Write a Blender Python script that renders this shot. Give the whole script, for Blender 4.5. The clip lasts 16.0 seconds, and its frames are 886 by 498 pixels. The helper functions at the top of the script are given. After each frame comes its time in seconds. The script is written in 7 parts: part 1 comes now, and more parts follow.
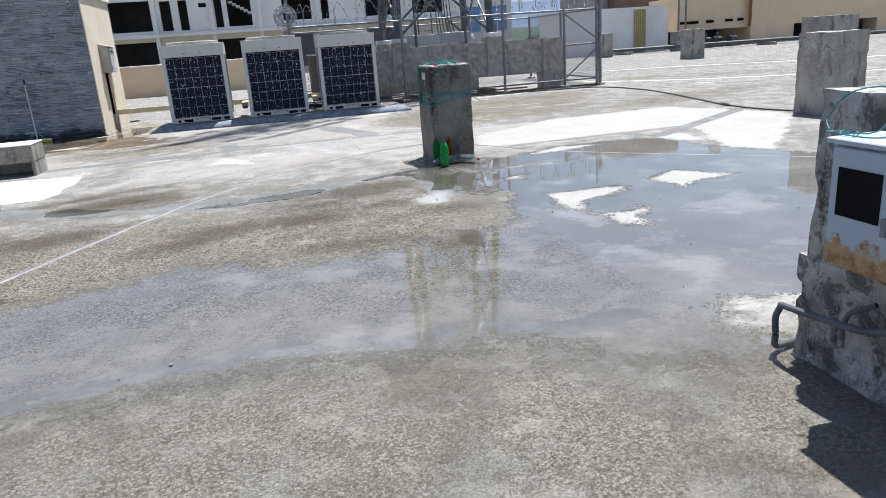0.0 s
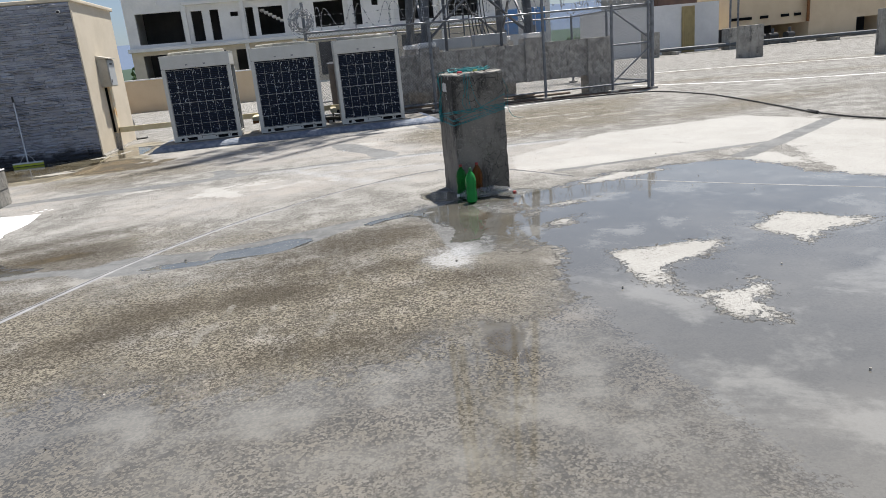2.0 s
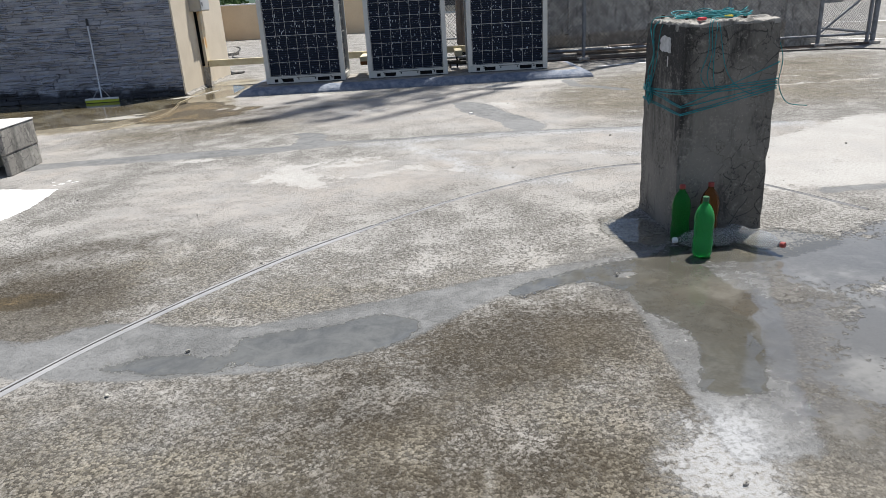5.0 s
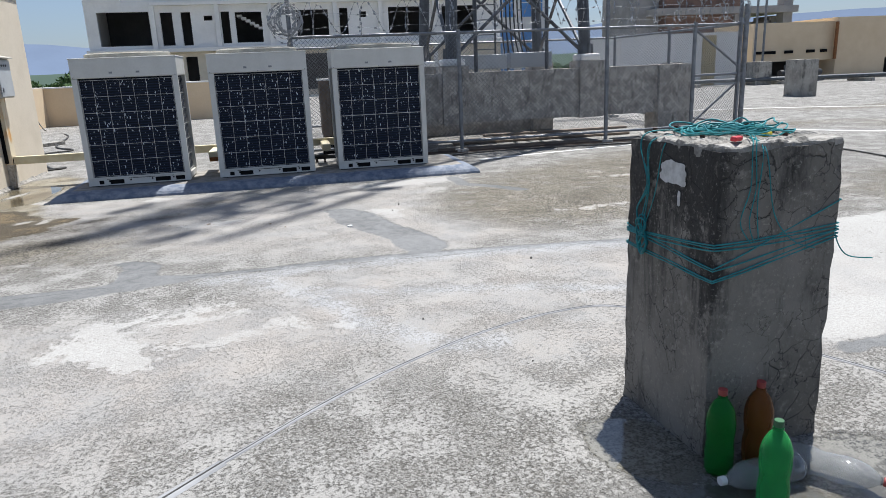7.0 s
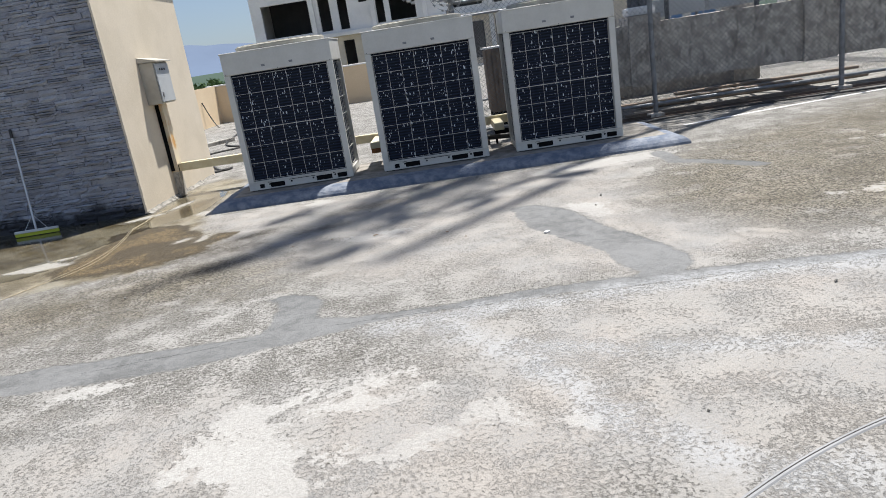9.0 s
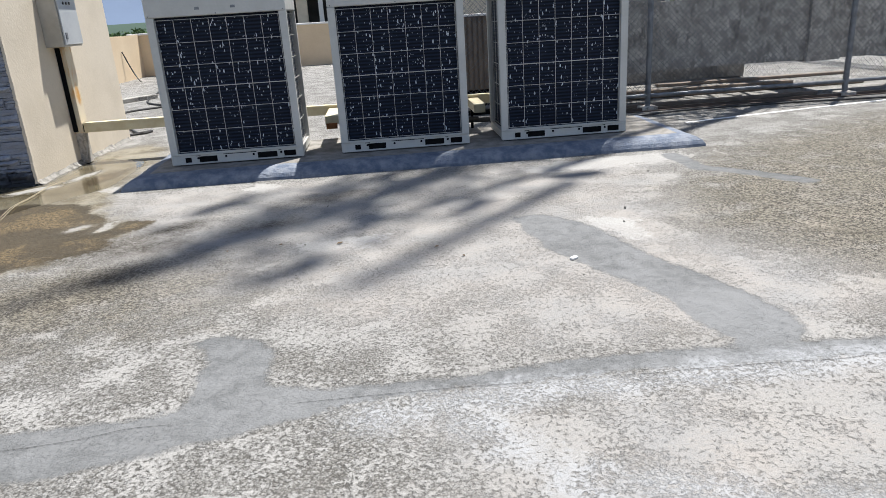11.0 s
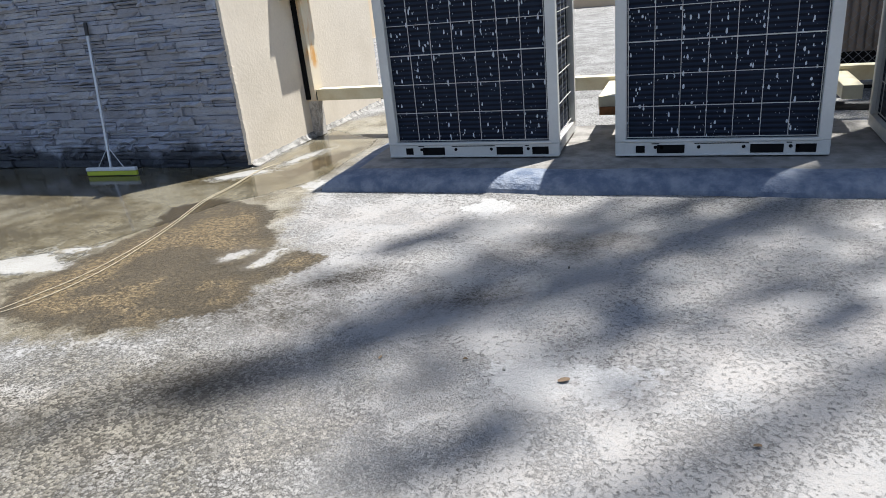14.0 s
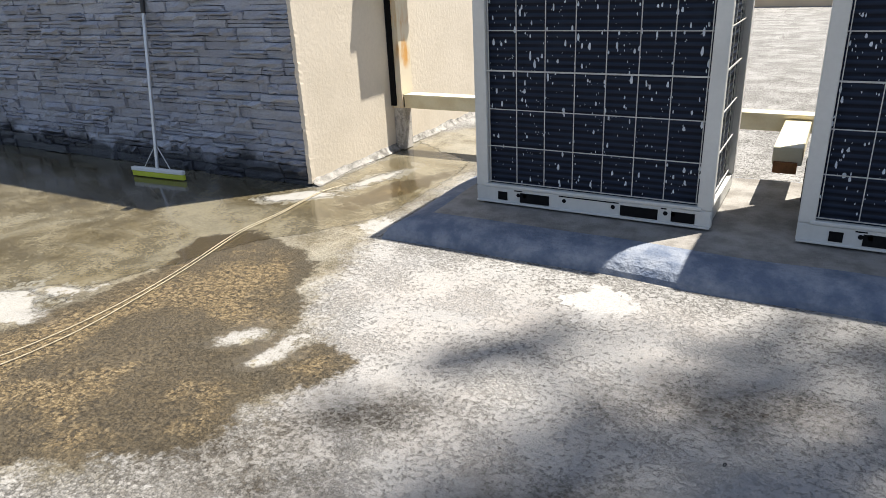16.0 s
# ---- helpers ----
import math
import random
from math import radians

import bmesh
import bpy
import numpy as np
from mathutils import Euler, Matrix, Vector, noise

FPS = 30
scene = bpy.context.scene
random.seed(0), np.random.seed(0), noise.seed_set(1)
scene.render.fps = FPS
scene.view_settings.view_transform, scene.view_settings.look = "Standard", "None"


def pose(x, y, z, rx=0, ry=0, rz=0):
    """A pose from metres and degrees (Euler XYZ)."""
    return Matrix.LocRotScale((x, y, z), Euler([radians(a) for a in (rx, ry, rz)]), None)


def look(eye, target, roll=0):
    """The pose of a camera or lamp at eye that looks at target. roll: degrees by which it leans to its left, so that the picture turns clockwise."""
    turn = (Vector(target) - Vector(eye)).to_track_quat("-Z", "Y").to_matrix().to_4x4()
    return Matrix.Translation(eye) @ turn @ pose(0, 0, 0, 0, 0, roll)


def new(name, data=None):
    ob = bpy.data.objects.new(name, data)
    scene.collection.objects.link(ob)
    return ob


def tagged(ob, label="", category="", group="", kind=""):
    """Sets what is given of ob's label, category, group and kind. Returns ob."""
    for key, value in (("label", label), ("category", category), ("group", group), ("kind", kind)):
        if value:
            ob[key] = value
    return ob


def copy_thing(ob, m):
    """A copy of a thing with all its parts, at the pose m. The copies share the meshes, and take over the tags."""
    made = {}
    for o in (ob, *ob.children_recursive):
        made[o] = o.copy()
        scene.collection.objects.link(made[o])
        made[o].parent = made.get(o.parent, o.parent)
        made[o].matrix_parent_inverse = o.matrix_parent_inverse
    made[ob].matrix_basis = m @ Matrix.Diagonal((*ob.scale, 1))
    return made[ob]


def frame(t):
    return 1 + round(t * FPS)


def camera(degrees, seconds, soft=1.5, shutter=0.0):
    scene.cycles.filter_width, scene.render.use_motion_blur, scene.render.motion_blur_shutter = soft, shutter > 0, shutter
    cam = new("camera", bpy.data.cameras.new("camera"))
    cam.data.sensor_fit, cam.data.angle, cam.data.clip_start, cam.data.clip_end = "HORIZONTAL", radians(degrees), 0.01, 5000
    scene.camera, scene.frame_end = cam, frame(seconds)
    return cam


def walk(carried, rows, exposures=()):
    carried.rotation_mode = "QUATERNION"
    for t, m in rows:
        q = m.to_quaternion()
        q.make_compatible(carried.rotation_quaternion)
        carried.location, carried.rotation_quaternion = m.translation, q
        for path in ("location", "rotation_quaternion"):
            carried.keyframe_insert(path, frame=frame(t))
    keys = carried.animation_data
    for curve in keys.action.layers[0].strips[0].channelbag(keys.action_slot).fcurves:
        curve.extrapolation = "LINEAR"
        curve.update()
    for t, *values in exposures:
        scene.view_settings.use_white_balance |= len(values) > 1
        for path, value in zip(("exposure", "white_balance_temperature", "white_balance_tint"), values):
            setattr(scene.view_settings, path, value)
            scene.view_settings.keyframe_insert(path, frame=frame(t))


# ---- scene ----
cam = camera(65.5, 16.0, soft=0.85)
PATH = [
    (0, (2.757, 0.912, 1.486), (3.177, 2.781, 0.912), -4.1),
    (0.5, (2.905, 1.415, 1.474), (3.203, 3.303, 0.884), -4.9),
    (1, (3.139, 1.878, 1.443), (3.442, 3.756, 0.826), -4.3),
    (1.5, (3.21, 2.341, 1.437), (3.545, 4.222, 0.845), -2.8),
    (2, (3.341, 2.774, 1.454), (3.652, 4.671, 0.9), -5.4),
    (2.5, (3.416, 3.217, 1.481), (3.553, 5.145, 0.968), -6.7),
    (3, (3.353, 3.709, 1.486), (3.293, 5.641, 0.975), -4.9),
    (3.2, (3.36, 3.918, 1.438), (3.212, 5.843, 0.916), -4.1),
    (5.3, (3.307, 5.953, 1.449), (3.31, 7.821, 0.735), -3.3),
    (5.5, (3.294, 6.108, 1.476), (3.272, 7.975, 0.76), -3.4),
    (6, (3.25, 6.592, 1.468), (3.09, 8.47, 0.8), -5.6),
    (6.5, (3.229, 7.017, 1.489), (3.237, 8.919, 0.869), -4.3),
    (7, (3.244, 7.453, 1.512), (3.644, 9.346, 1.003), -2.4),
    (7.5, (3.317, 7.839, 1.53), (3.686, 9.754, 1.085), -3.9),
    (8, (3.221, 8.272, 1.524), (3.539, 10.198, 1.086), -4.7),
    (8.5, (3.144, 8.569, 1.541), (3.254, 10.506, 1.054), -8.4),
    (8.7, (3.131, 8.756, 1.531), (3.091, 10.688, 1.019), -9.5),
    (10.8, (2.696, 10.304, 1.461), (2.674, 12.192, 0.801), -5.0),
    (11, (2.692, 10.471, 1.443), (2.824, 12.359, 0.795), -3.7),
    (11.5, (2.692, 10.862, 1.472), (2.942, 12.748, 0.856), -3.0),
    (12, (2.849, 11.283, 1.474), (2.877, 13.176, 0.831), -4.5),
    (12.5, (2.837, 11.676, 1.459), (2.801, 13.565, 0.803), -3.4),
    (13, (2.799, 12.009, 1.488), (2.577, 13.894, 0.859), -4.0),
    (13.5, (2.819, 12.408, 1.487), (2.114, 14.172, 0.86), -7.4),
    (14, (2.728, 12.803, 1.45), (2.055, 14.532, 0.705), -5.9),
    (14.5, (2.644, 13.157, 1.465), (2.023, 14.868, 0.636), -6.2),
    (15, (2.548, 13.538, 1.458), (1.621, 15.125, 0.67), -8.9),
    (15.5, (2.456, 13.814, 1.456), (1.482, 15.373, 0.669), -6.5),
    (16, (2.295, 14.12, 1.455), (1.359, 15.714, 0.692), -2.9),
]
walk(cam, [(t, look(eye, target, roll)) for t, eye, target, roll in PATH],
     exposures=((0, 0.88, 6050, 10), (0.5, 0.82, 6300, 10), (1, 0.77, 6400, 10), (1.5, 0.69, 6450, 10), (2.5, 0.60, 6400, 10), (3, 0.59, 6450, 10), (5.5, 0.64, 6250, 10), (7, 0.70, 6050, 10), (8.5, 0.74, 6300, 10), (11, 0.8, 6200, 10), (13, 0.98, 5950, 10), (13.5, 0.99, 5900, 10), (14.5, 1.05, 6100, 10), (15, 1.07, 6150, 10), (16, 1.17, 6500, 10)))

# ---- light: high sun from behind the tower, clear sky ----
SUN_DIR = Vector((0.25, 0.277, 1.0)).normalized()
world = bpy.data.worlds.new("sky")
scene.world = world
world.use_nodes = True
wn = world.node_tree
sky = wn.nodes.new("ShaderNodeTexSky")
sky.sky_type = "NISHITA"
sky.sun_disc = False
sky.sun_elevation = math.asin(SUN_DIR.z)
sky.sun_rotation = math.atan2(SUN_DIR.x, SUN_DIR.y)
sky.air_density, sky.dust_density, sky.ozone_density = 1.0, 0.9, 5.0
haze = wn.nodes.new("ShaderNodeMix")
haze.data_type = "RGBA"
haze.inputs[0].default_value = 0.34
haze.inputs[7].default_value = (4.3, 4.9, 6.1, 1)
wn.links.new(sky.outputs[0], haze.inputs[6])
wn.links.new(haze.outputs[2], wn.nodes["Background"].inputs[0])
wn.nodes["Background"].inputs[1].default_value = 0.062
sun = new("sun", bpy.data.lights.new("sun", "SUN"))
sun.data.energy, sun.data.angle, sun.data.color = 4.9, radians(0.65), (1.0, 0.955, 0.88)
sun.matrix_world = look(SUN_DIR * 60, (0, 0, 0))

# ---- material helpers ----
def mat_new(name, rough=0.7, metal=0.0, spec=0.5):
    m = bpy.data.materials.new(name)
    m.use_nodes = True
    b = m.node_tree.nodes["Principled BSDF"]
    b.inputs["Roughness"].default_value = rough
    b.inputs["Metallic"].default_value = metal
    b.inputs["Specular IOR Level"].default_value = spec
    return m, m.node_tree, b


def plug(nt, value, socket):
    if isinstance(value, bpy.types.NodeSocket):
        nt.links.new(value, socket)
    elif isinstance(value, tuple) and len(value) == 3 and socket.type == "RGBA":
        socket.default_value = (*value, 1)
    else:
        socket.default_value = value


def coords(nt, scale=(1, 1, 1), local=False):
    g = nt.nodes.new("ShaderNodeTexCoord") if local else nt.nodes.new("ShaderNodeNewGeometry")
    mp = nt.nodes.new("ShaderNodeMapping")
    mp.inputs["Scale"].default_value = scale
    nt.links.new(g.outputs["Object"] if local else g.outputs["Position"], mp.inputs["Vector"])
    return mp.outputs[0]


def tex_noise(nt, vec, scale, detail=4.0, rough=0.55, warp=0.0):
    n = nt.nodes.new("ShaderNodeTexNoise")
    nt.links.new(vec, n.inputs["Vector"])
    n.inputs["Scale"].default_value, n.inputs["Detail"].default_value = scale, detail
    n.inputs["Roughness"].default_value, n.inputs["Distortion"].default_value = rough, warp
    return n.outputs[0]


def tex_cells(nt, vec, scale, feature="DISTANCE_TO_EDGE"):
    n = nt.nodes.new("ShaderNodeTexVoronoi")
    n.feature = feature
    nt.links.new(vec, n.inputs["Vector"])
    n.inputs["Scale"].default_value = scale
    return n.outputs[0]


def step(nt, value, lo, hi, out_lo=0.0, out_hi=1.0):
    n = nt.nodes.new("ShaderNodeMapRange")
    n.interpolation_type = "SMOOTHSTEP"
    plug(nt, value, n.inputs[0])
    for i, v in enumerate((lo, hi, out_lo, out_hi)):
        n.inputs[1 + i].default_value = v
    return n.outputs[0]


def calc(nt, op, a, b=0.0):
    n = nt.nodes.new("ShaderNodeMath")
    n.operation = op
    plug(nt, a, n.inputs[0])
    plug(nt, b, n.inputs[1])
    return n.outputs[0]


def blend(nt, fac, a, b, kind="MIX"):
    n = nt.nodes.new("ShaderNodeMix")
    n.data_type, n.blend_type = "RGBA", kind
    plug(nt, fac, n.inputs[0])
    plug(nt, a, n.inputs[6])
    plug(nt, b, n.inputs[7])
    return n.outputs[2]


def relief(nt, bsdf, height, strength=0.4, dist=0.01):
    n = nt.nodes.new("ShaderNodeBump")
    n.inputs["Strength"].default_value, n.inputs["Distance"].default_value = strength, dist
    nt.links.new(height, n.inputs["Height"])
    nt.links.new(n.outputs[0], bsdf.inputs["Normal"])


def field(nt, name):
    n = nt.nodes.new("ShaderNodeAttribute")
    n.attribute_name = name
    return n.outputs["Fac"]


def rand_obj(nt):
    return nt.nodes.new("ShaderNodeObjectInfo").outputs["Random"]


def plain(name, base, second, scale=6.0, rough=0.6, metal=0.0, bump=0.1, fine=60.0, spec=0.5, local=True, depth=0.004):
    """Two-tone surface: broad stains and fine grain."""
    m, nt, b = mat_new(name, rough, metal, spec)
    v = coords(nt, local=local)
    big = tex_noise(nt, v, scale, 5, 0.6)
    small = tex_noise(nt, v, fine, 3, 0.6)
    c = blend(nt, step(nt, big, 0.35, 0.68), base, second)
    c = blend(nt, calc(nt, "MULTIPLY", small, 0.35), c, tuple(x * 0.6 for x in base))
    plug(nt, c, b.inputs["Base Color"])
    plug(nt, step(nt, big, 0.3, 0.7, rough - 0.08, min(1, rough + 0.1)), b.inputs["Roughness"])
    if bump:
        relief(nt, b, small, bump, depth)
    return m


def weathered(name, light, dark, black, stain=1.6, crack=True, soot=0.0, top=1.2, blotch=0.0):
    """Old cast concrete with soot streaks and map cracks."""
    m, nt, b = mat_new(name, 0.9)
    v = coords(nt, local=True)
    streak = coords(nt, (1, 1, 0.28), local=True)
    big = tex_noise(nt, v, stain, 6, 0.65)
    run = tex_noise(nt, streak, stain * 3.0, 6, 0.7)
    grain = tex_noise(nt, v, 70, 4, 0.7)
    c = blend(nt, step(nt, big, 0.35, 0.65), light, dark)
    c = blend(nt, step(nt, run, 0.5, 0.72), c, black)
    if soot:
        g = nt.nodes.new("ShaderNodeSeparateXYZ")
        nt.links.new(v, g.inputs[0])
        drip = tex_noise(nt, coords(nt, (1, 1, 0.12), local=True), 13, 5, 0.65)
        reach = calc(nt, "ADD", calc(nt, "MULTIPLY", drip, 1.3), calc(nt, "DIVIDE", g.outputs["Z"], top))
        face = step(nt, g.outputs["X"], -0.255, -0.17, 1.0, 0.12)
        c = blend(nt, calc(nt, "MULTIPLY", step(nt, reach, 1.05, 1.45, 0, soot), face), c, black)
    c = blend(nt, step(nt, tex_noise(nt, v, 6.5, 6, 0.7), 0.55, 0.68, 0, 0.6), c, tuple(min(1, x * 1.45) for x in light))
    c = blend(nt, step(nt, grain, 0.56, 0.72, 0, 0.6), c, tuple(min(1, x * 1.7) for x in light))
    if blotch:
        c = blend(nt, step(nt, tex_noise(nt, v, 8.5, 8, 0.72, 0.5), 0.50, 0.56, 0, blotch), c, black)
    h = grain
    if crack:
        wv = tex_noise(nt, v, 7, 4, 0.6)
        mixv = nt.nodes.new("ShaderNodeVectorMath")
        mixv.operation = "MULTIPLY_ADD"
        nt.links.new(wv, mixv.inputs[0])
        mixv.inputs[1].default_value = (0.22, 0.22, 0.22)
        nt.links.new(v, mixv.inputs[2])
        edge = tex_cells(nt, mixv.outputs[0], 11.0)
        line = step(nt, edge, 0.0, 0.035, 1.0, 0.0)
        keep = step(nt, tex_noise(nt, v, 1.9, 3, 0.5), 0.40, 0.52)
        line = calc(nt, "MULTIPLY", line, keep)
        c = blend(nt, calc(nt, "MULTIPLY", line, 0.9), c, black)
        h = calc(nt, "SUBTRACT", grain, line)
    plug(nt, c, b.inputs["Base Color"])
    relief(nt, b, h, 0.55, 0.008)
    return m


MAT_PILLAR = weathered("old_concrete", (0.23, 0.21, 0.18), (0.135, 0.122, 0.103), (0.022, 0.020, 0.018), soot=0.9)
MAT_CRUMBLE = weathered("crumbling_render", (0.40, 0.385, 0.36), (0.17, 0.16, 0.145), (0.022, 0.021, 0.02), 4.0, False, blotch=0.6)
MAT_MORTAR = plain("dirty_white_mortar", (0.37, 0.35, 0.315), (0.10, 0.092, 0.08), 14, 0.9, 0, 1.0, 60, local=False, depth=0.010)
MAT_DAUB = plain("dried_whitewash", (0.62, 0.61, 0.59), (0.42, 0.41, 0.39), 22, 0.85, 0, 0.4, 90)
MAT_STUB = weathered("stub_concrete", (0.37, 0.35, 0.31), (0.24, 0.225, 0.20), (0.05, 0.048, 0.045), 1.2)
MAT_BEAM = weathered("plastered_concrete", (0.52, 0.485, 0.435), (0.34, 0.312, 0.275), (0.12, 0.108, 0.095), 4.0, False, blotch=0.42)
MAT_GALV = plain("galvanised_steel", (0.24, 0.25, 0.265), (0.15, 0.155, 0.165), 9, 0.5, 0.35, 0.05, spec=0.4)
MAT_TOWER = plain("tower_steel", (0.11, 0.115, 0.125), (0.06, 0.063, 0.07), 5, 0.5, 0.3, 0.05)
MAT_PLASTER = plain("cream_plaster", (0.70, 0.615, 0.49), (0.63, 0.55, 0.43), 1.8, 0.95, 0, 0.4, 30, local=False, depth=0.007)
MAT_PARAPET = plain("tan_plaster", (0.74, 0.59, 0.40), (0.68, 0.53, 0.35), 0.9, 0.9, 0, 0.2, 20, local=False)
MAT_WHITEWALL = plain("white_render", (0.84, 0.82, 0.79), (0.70, 0.69, 0.67), 0.35, 0.9, 0, 0.1, 6, local=False)
# The shade of rooms and of the hall's underside is put into this grey.
MAT_DARKROOM = plain("room_shade_grey", (0.10, 0.10, 0.105), (0.07, 0.07, 0.075), 0.6, 0.9, 0, 0.1, 6, local=False)
MAT_UNIT = plain("ivory_powder_coat", (0.62, 0.61, 0.57), (0.55, 0.54, 0.50), 3, 0.45, 0, 0.03, 40)
MAT_BLACK = plain("black_plastic", (0.02, 0.02, 0.022), (0.035, 0.034, 0.033), 8, 0.55, 0, 0.05)
# Near-black for black parts and for the shade inside slots and gaps.
MAT_SLOT = plain("dark_opening", (0.006, 0.006, 0.007), (0.012, 0.012, 0.012), 8, 0.9, 0, 0, spec=0.1)
MAT_TRAY = plain("yellowed_tray_paint", (0.72, 0.66, 0.47), (0.60, 0.50, 0.30), 4, 0.5, 0, 0.05)
MAT_JBOX = plain("light_grey_enamel", (0.52, 0.54, 0.55), (0.45, 0.47, 0.49), 3, 0.4, 0, 0.03)
MAT_JBCASE = plain("weathered_box_enamel", (0.50, 0.475, 0.42), (0.40, 0.37, 0.31), 4, 0.5, 0, 0.05)
MAT_WHITE = plain("white_paint", (0.80, 0.79, 0.77), (0.72, 0.71, 0.69), 4, 0.6, 0, 0.05)
MAT_RUST = plain("rust", (0.30, 0.12, 0.04), (0.15, 0.07, 0.03), 12, 0.9, 0, 0.3)
MAT_PIPE = plain("dark_pipe", (0.10, 0.11, 0.12), (0.06, 0.065, 0.07), 5, 0.6, 0, 0.1)
MAT_CABLE = plain("black_cable", (0.025, 0.024, 0.023), (0.05, 0.048, 0.045), 10, 0.65, 0, 0.1)
MAT_BRICK = plain("red_brick", (0.22, 0.135, 0.105), (0.15, 0.105, 0.09), 1.2, 0.9, 0, 0.2, 9, local=False)
MAT_GREYBLD = plain("grey_block_wall", (0.36, 0.348, 0.335), (0.27, 0.263, 0.257), 0.7, 0.9, 0, 0.2, 9, local=False)
MAT_BLUE = plain("blue_panel", (0.10, 0.28, 0.62), (0.08, 0.22, 0.52), 0.6, 0.35, 0, 0.02)
MAT_YELLOWDOOR = plain("yellow_door_paint", (0.46, 0.36, 0.17), (0.38, 0.30, 0.14), 3, 0.6, 0, 0.05)
MAT_TIMBER = plain("brown_slats", (0.24, 0.19, 0.15), (0.17, 0.135, 0.105), 5, 0.8, 0, 0.2)


def make_floor_mat():
    m, nt, b = mat_new("roof_concrete", 0.85)
    v = coords(nt)
    edge = calc(nt, "MULTIPLY", calc(nt, "SUBTRACT", tex_noise(nt, v, 5.0, 6, 0.62), 0.5), 0.5)
    edge2 = calc(nt, "MULTIPLY", calc(nt, "SUBTRACT", tex_noise(nt, v, 22.0, 6, 0.75), 0.5), 0.42)
    both = calc(nt, "ADD", edge, edge2)
    add = lambda p, q: calc(nt, "ADD", p, q)
    mul = lambda p, q: calc(nt, "MULTIPLY", p, q)

    def mask(name, soft, jit=1.0):
        d = add(field(nt, name), mul(both, jit))
        return step(nt, d, -soft, soft, 1.0, 0.0)

    porous = mul(calc(nt, "SUBTRACT", tex_noise(nt, v, 34, 7, 0.7), 0.5), 0.42)
    k_wet, k_pool, k_film = step(nt, add(add(field(nt, "water"), mul(both, 0.8)), porous), -0.015, 0.015, 1.0, 0.0), mask("pool", 0.015, 0.25), mask("film", 0.32, 1.6)
    k_pale, k_dark, k_damp = mask("pale", 0.02, 1.0), mask("worn", 0.60, 2.6), mask("damp", 0.35, 1.5)
    k_grey, k_moss, k_algae = mask("repair", 0.02, 0.25), mask("moss", 0.025, 0.45), mask("algae", 0.12, 0.9)
    k_fair, k_soil_shade, k_wash = mask("fair", 0.35, 1.5), mask("soil_shade", 0.17, 0.75), mask("wash", 0.10, 0.7)
    # gritty aggregate: flaked cement skin over a pebbly, darker body
    broad = tex_noise(nt, v, 0.45, 5, 0.6)
    patch = tex_noise(nt, v, 2.2, 7, 0.66)
    fine = tex_noise(nt, v, 120, 3, 0.75)
    mid = tex_noise(nt, v, 55, 5, 0.72, 0.4)
    stain = tex_noise(nt, v, 1.1, 6, 0.68, 0.6)
    rag = tex_noise(nt, v, 3.2, 12, 0.80)
    flake = tex_noise(nt, v, 46, 8, 0.70, 0.4)
    clump = tex_noise(nt, v, 2.7, 6, 0.62, 0.5)
    drift = nt.nodes.new("ShaderNodeVectorMath")
    drift.operation = "MULTIPLY_ADD"
    nt.links.new(mid, drift.inputs[0])
    drift.inputs[1].default_value = (0.012, 0.009, 0.0)
    nt.links.new(v, drift.inputs[2])
    cells = nt.nodes.new("ShaderNodeTexVoronoi")
    cells.inputs["Scale"].default_value = 88
    nt.links.new(drift.outputs[0], cells.inputs["Vector"])
    shade = nt.nodes.new("ShaderNodeSeparateColor")
    nt.links.new(cells.outputs["Color"], shade.inputs[0])
    gap = step(nt, cells.outputs["Distance"], 0.38, 0.75)
    grit = add(mul(shade.outputs[0], 0.55), mul(mid, 0.45))
    pock = nt.nodes.new("ShaderNodeTexVoronoi")
    pock.inputs["Scale"].default_value = 9
    nt.links.new(drift.outputs[0], pock.inputs["Vector"])
    pick = nt.nodes.new("ShaderNodeSeparateColor")
    nt.links.new(pock.outputs["Color"], pick.inputs[0])
    spot = mul(step(nt, pock.outputs["Distance"], 0.05, 0.075, 1.0, 0.0), step(nt, pick.outputs[1], 0.66, 0.70))
    k_drag = mul(mask("drag", 0.012, 0.12), step(nt, flake, 0.40, 0.52))
    speck = blend(nt, step(nt, calc(nt, "MAXIMUM", k_dark, calc(nt, "MAXIMUM", k_film, k_damp)), 0.05, 0.40, 0, 0.94), flake, tex_noise(nt, v, 105, 8, 0.80, 0.4))
    cover = add(add(mul(speck, 0.50), mul(clump, 0.27)), mul(rag, 0.23))
    k_pale = mul(k_pale, step(nt, add(mul(rag, 0.55), mul(flake, 0.45)), 0.40, 0.47, 0.25, 1.0))
    cover = add(cover, mul(k_dark, add(mul(grit, 0.16), -0.115)))
    cover = add(cover, mul(k_fair, 0.03))
    cover = add(cover, mul(k_pale, 0.20))
    k_skin = step(nt, cover, 0.475, 0.535)
    stone = blend(nt, shade.outputs[0], (0.115, 0.108, 0.097), (0.265, 0.253, 0.23))
    stone = blend(nt, step(nt, patch, 0.42, 0.62, 0, 0.6), stone, (0.225, 0.216, 0.20))
    stone = blend(nt, mul(gap, 0.75), stone, (0.058, 0.052, 0.044))
    stone = blend(nt, mul(k_dark, 0.85), stone, blend(nt, step(nt, grit, 0.34, 0.68), (0.040, 0.033, 0.022), (0.265, 0.235, 0.178)))
    cement = blend(nt, step(nt, broad, 0.35, 0.65), (0.29, 0.279, 0.26), (0.345, 0.333, 0.311))
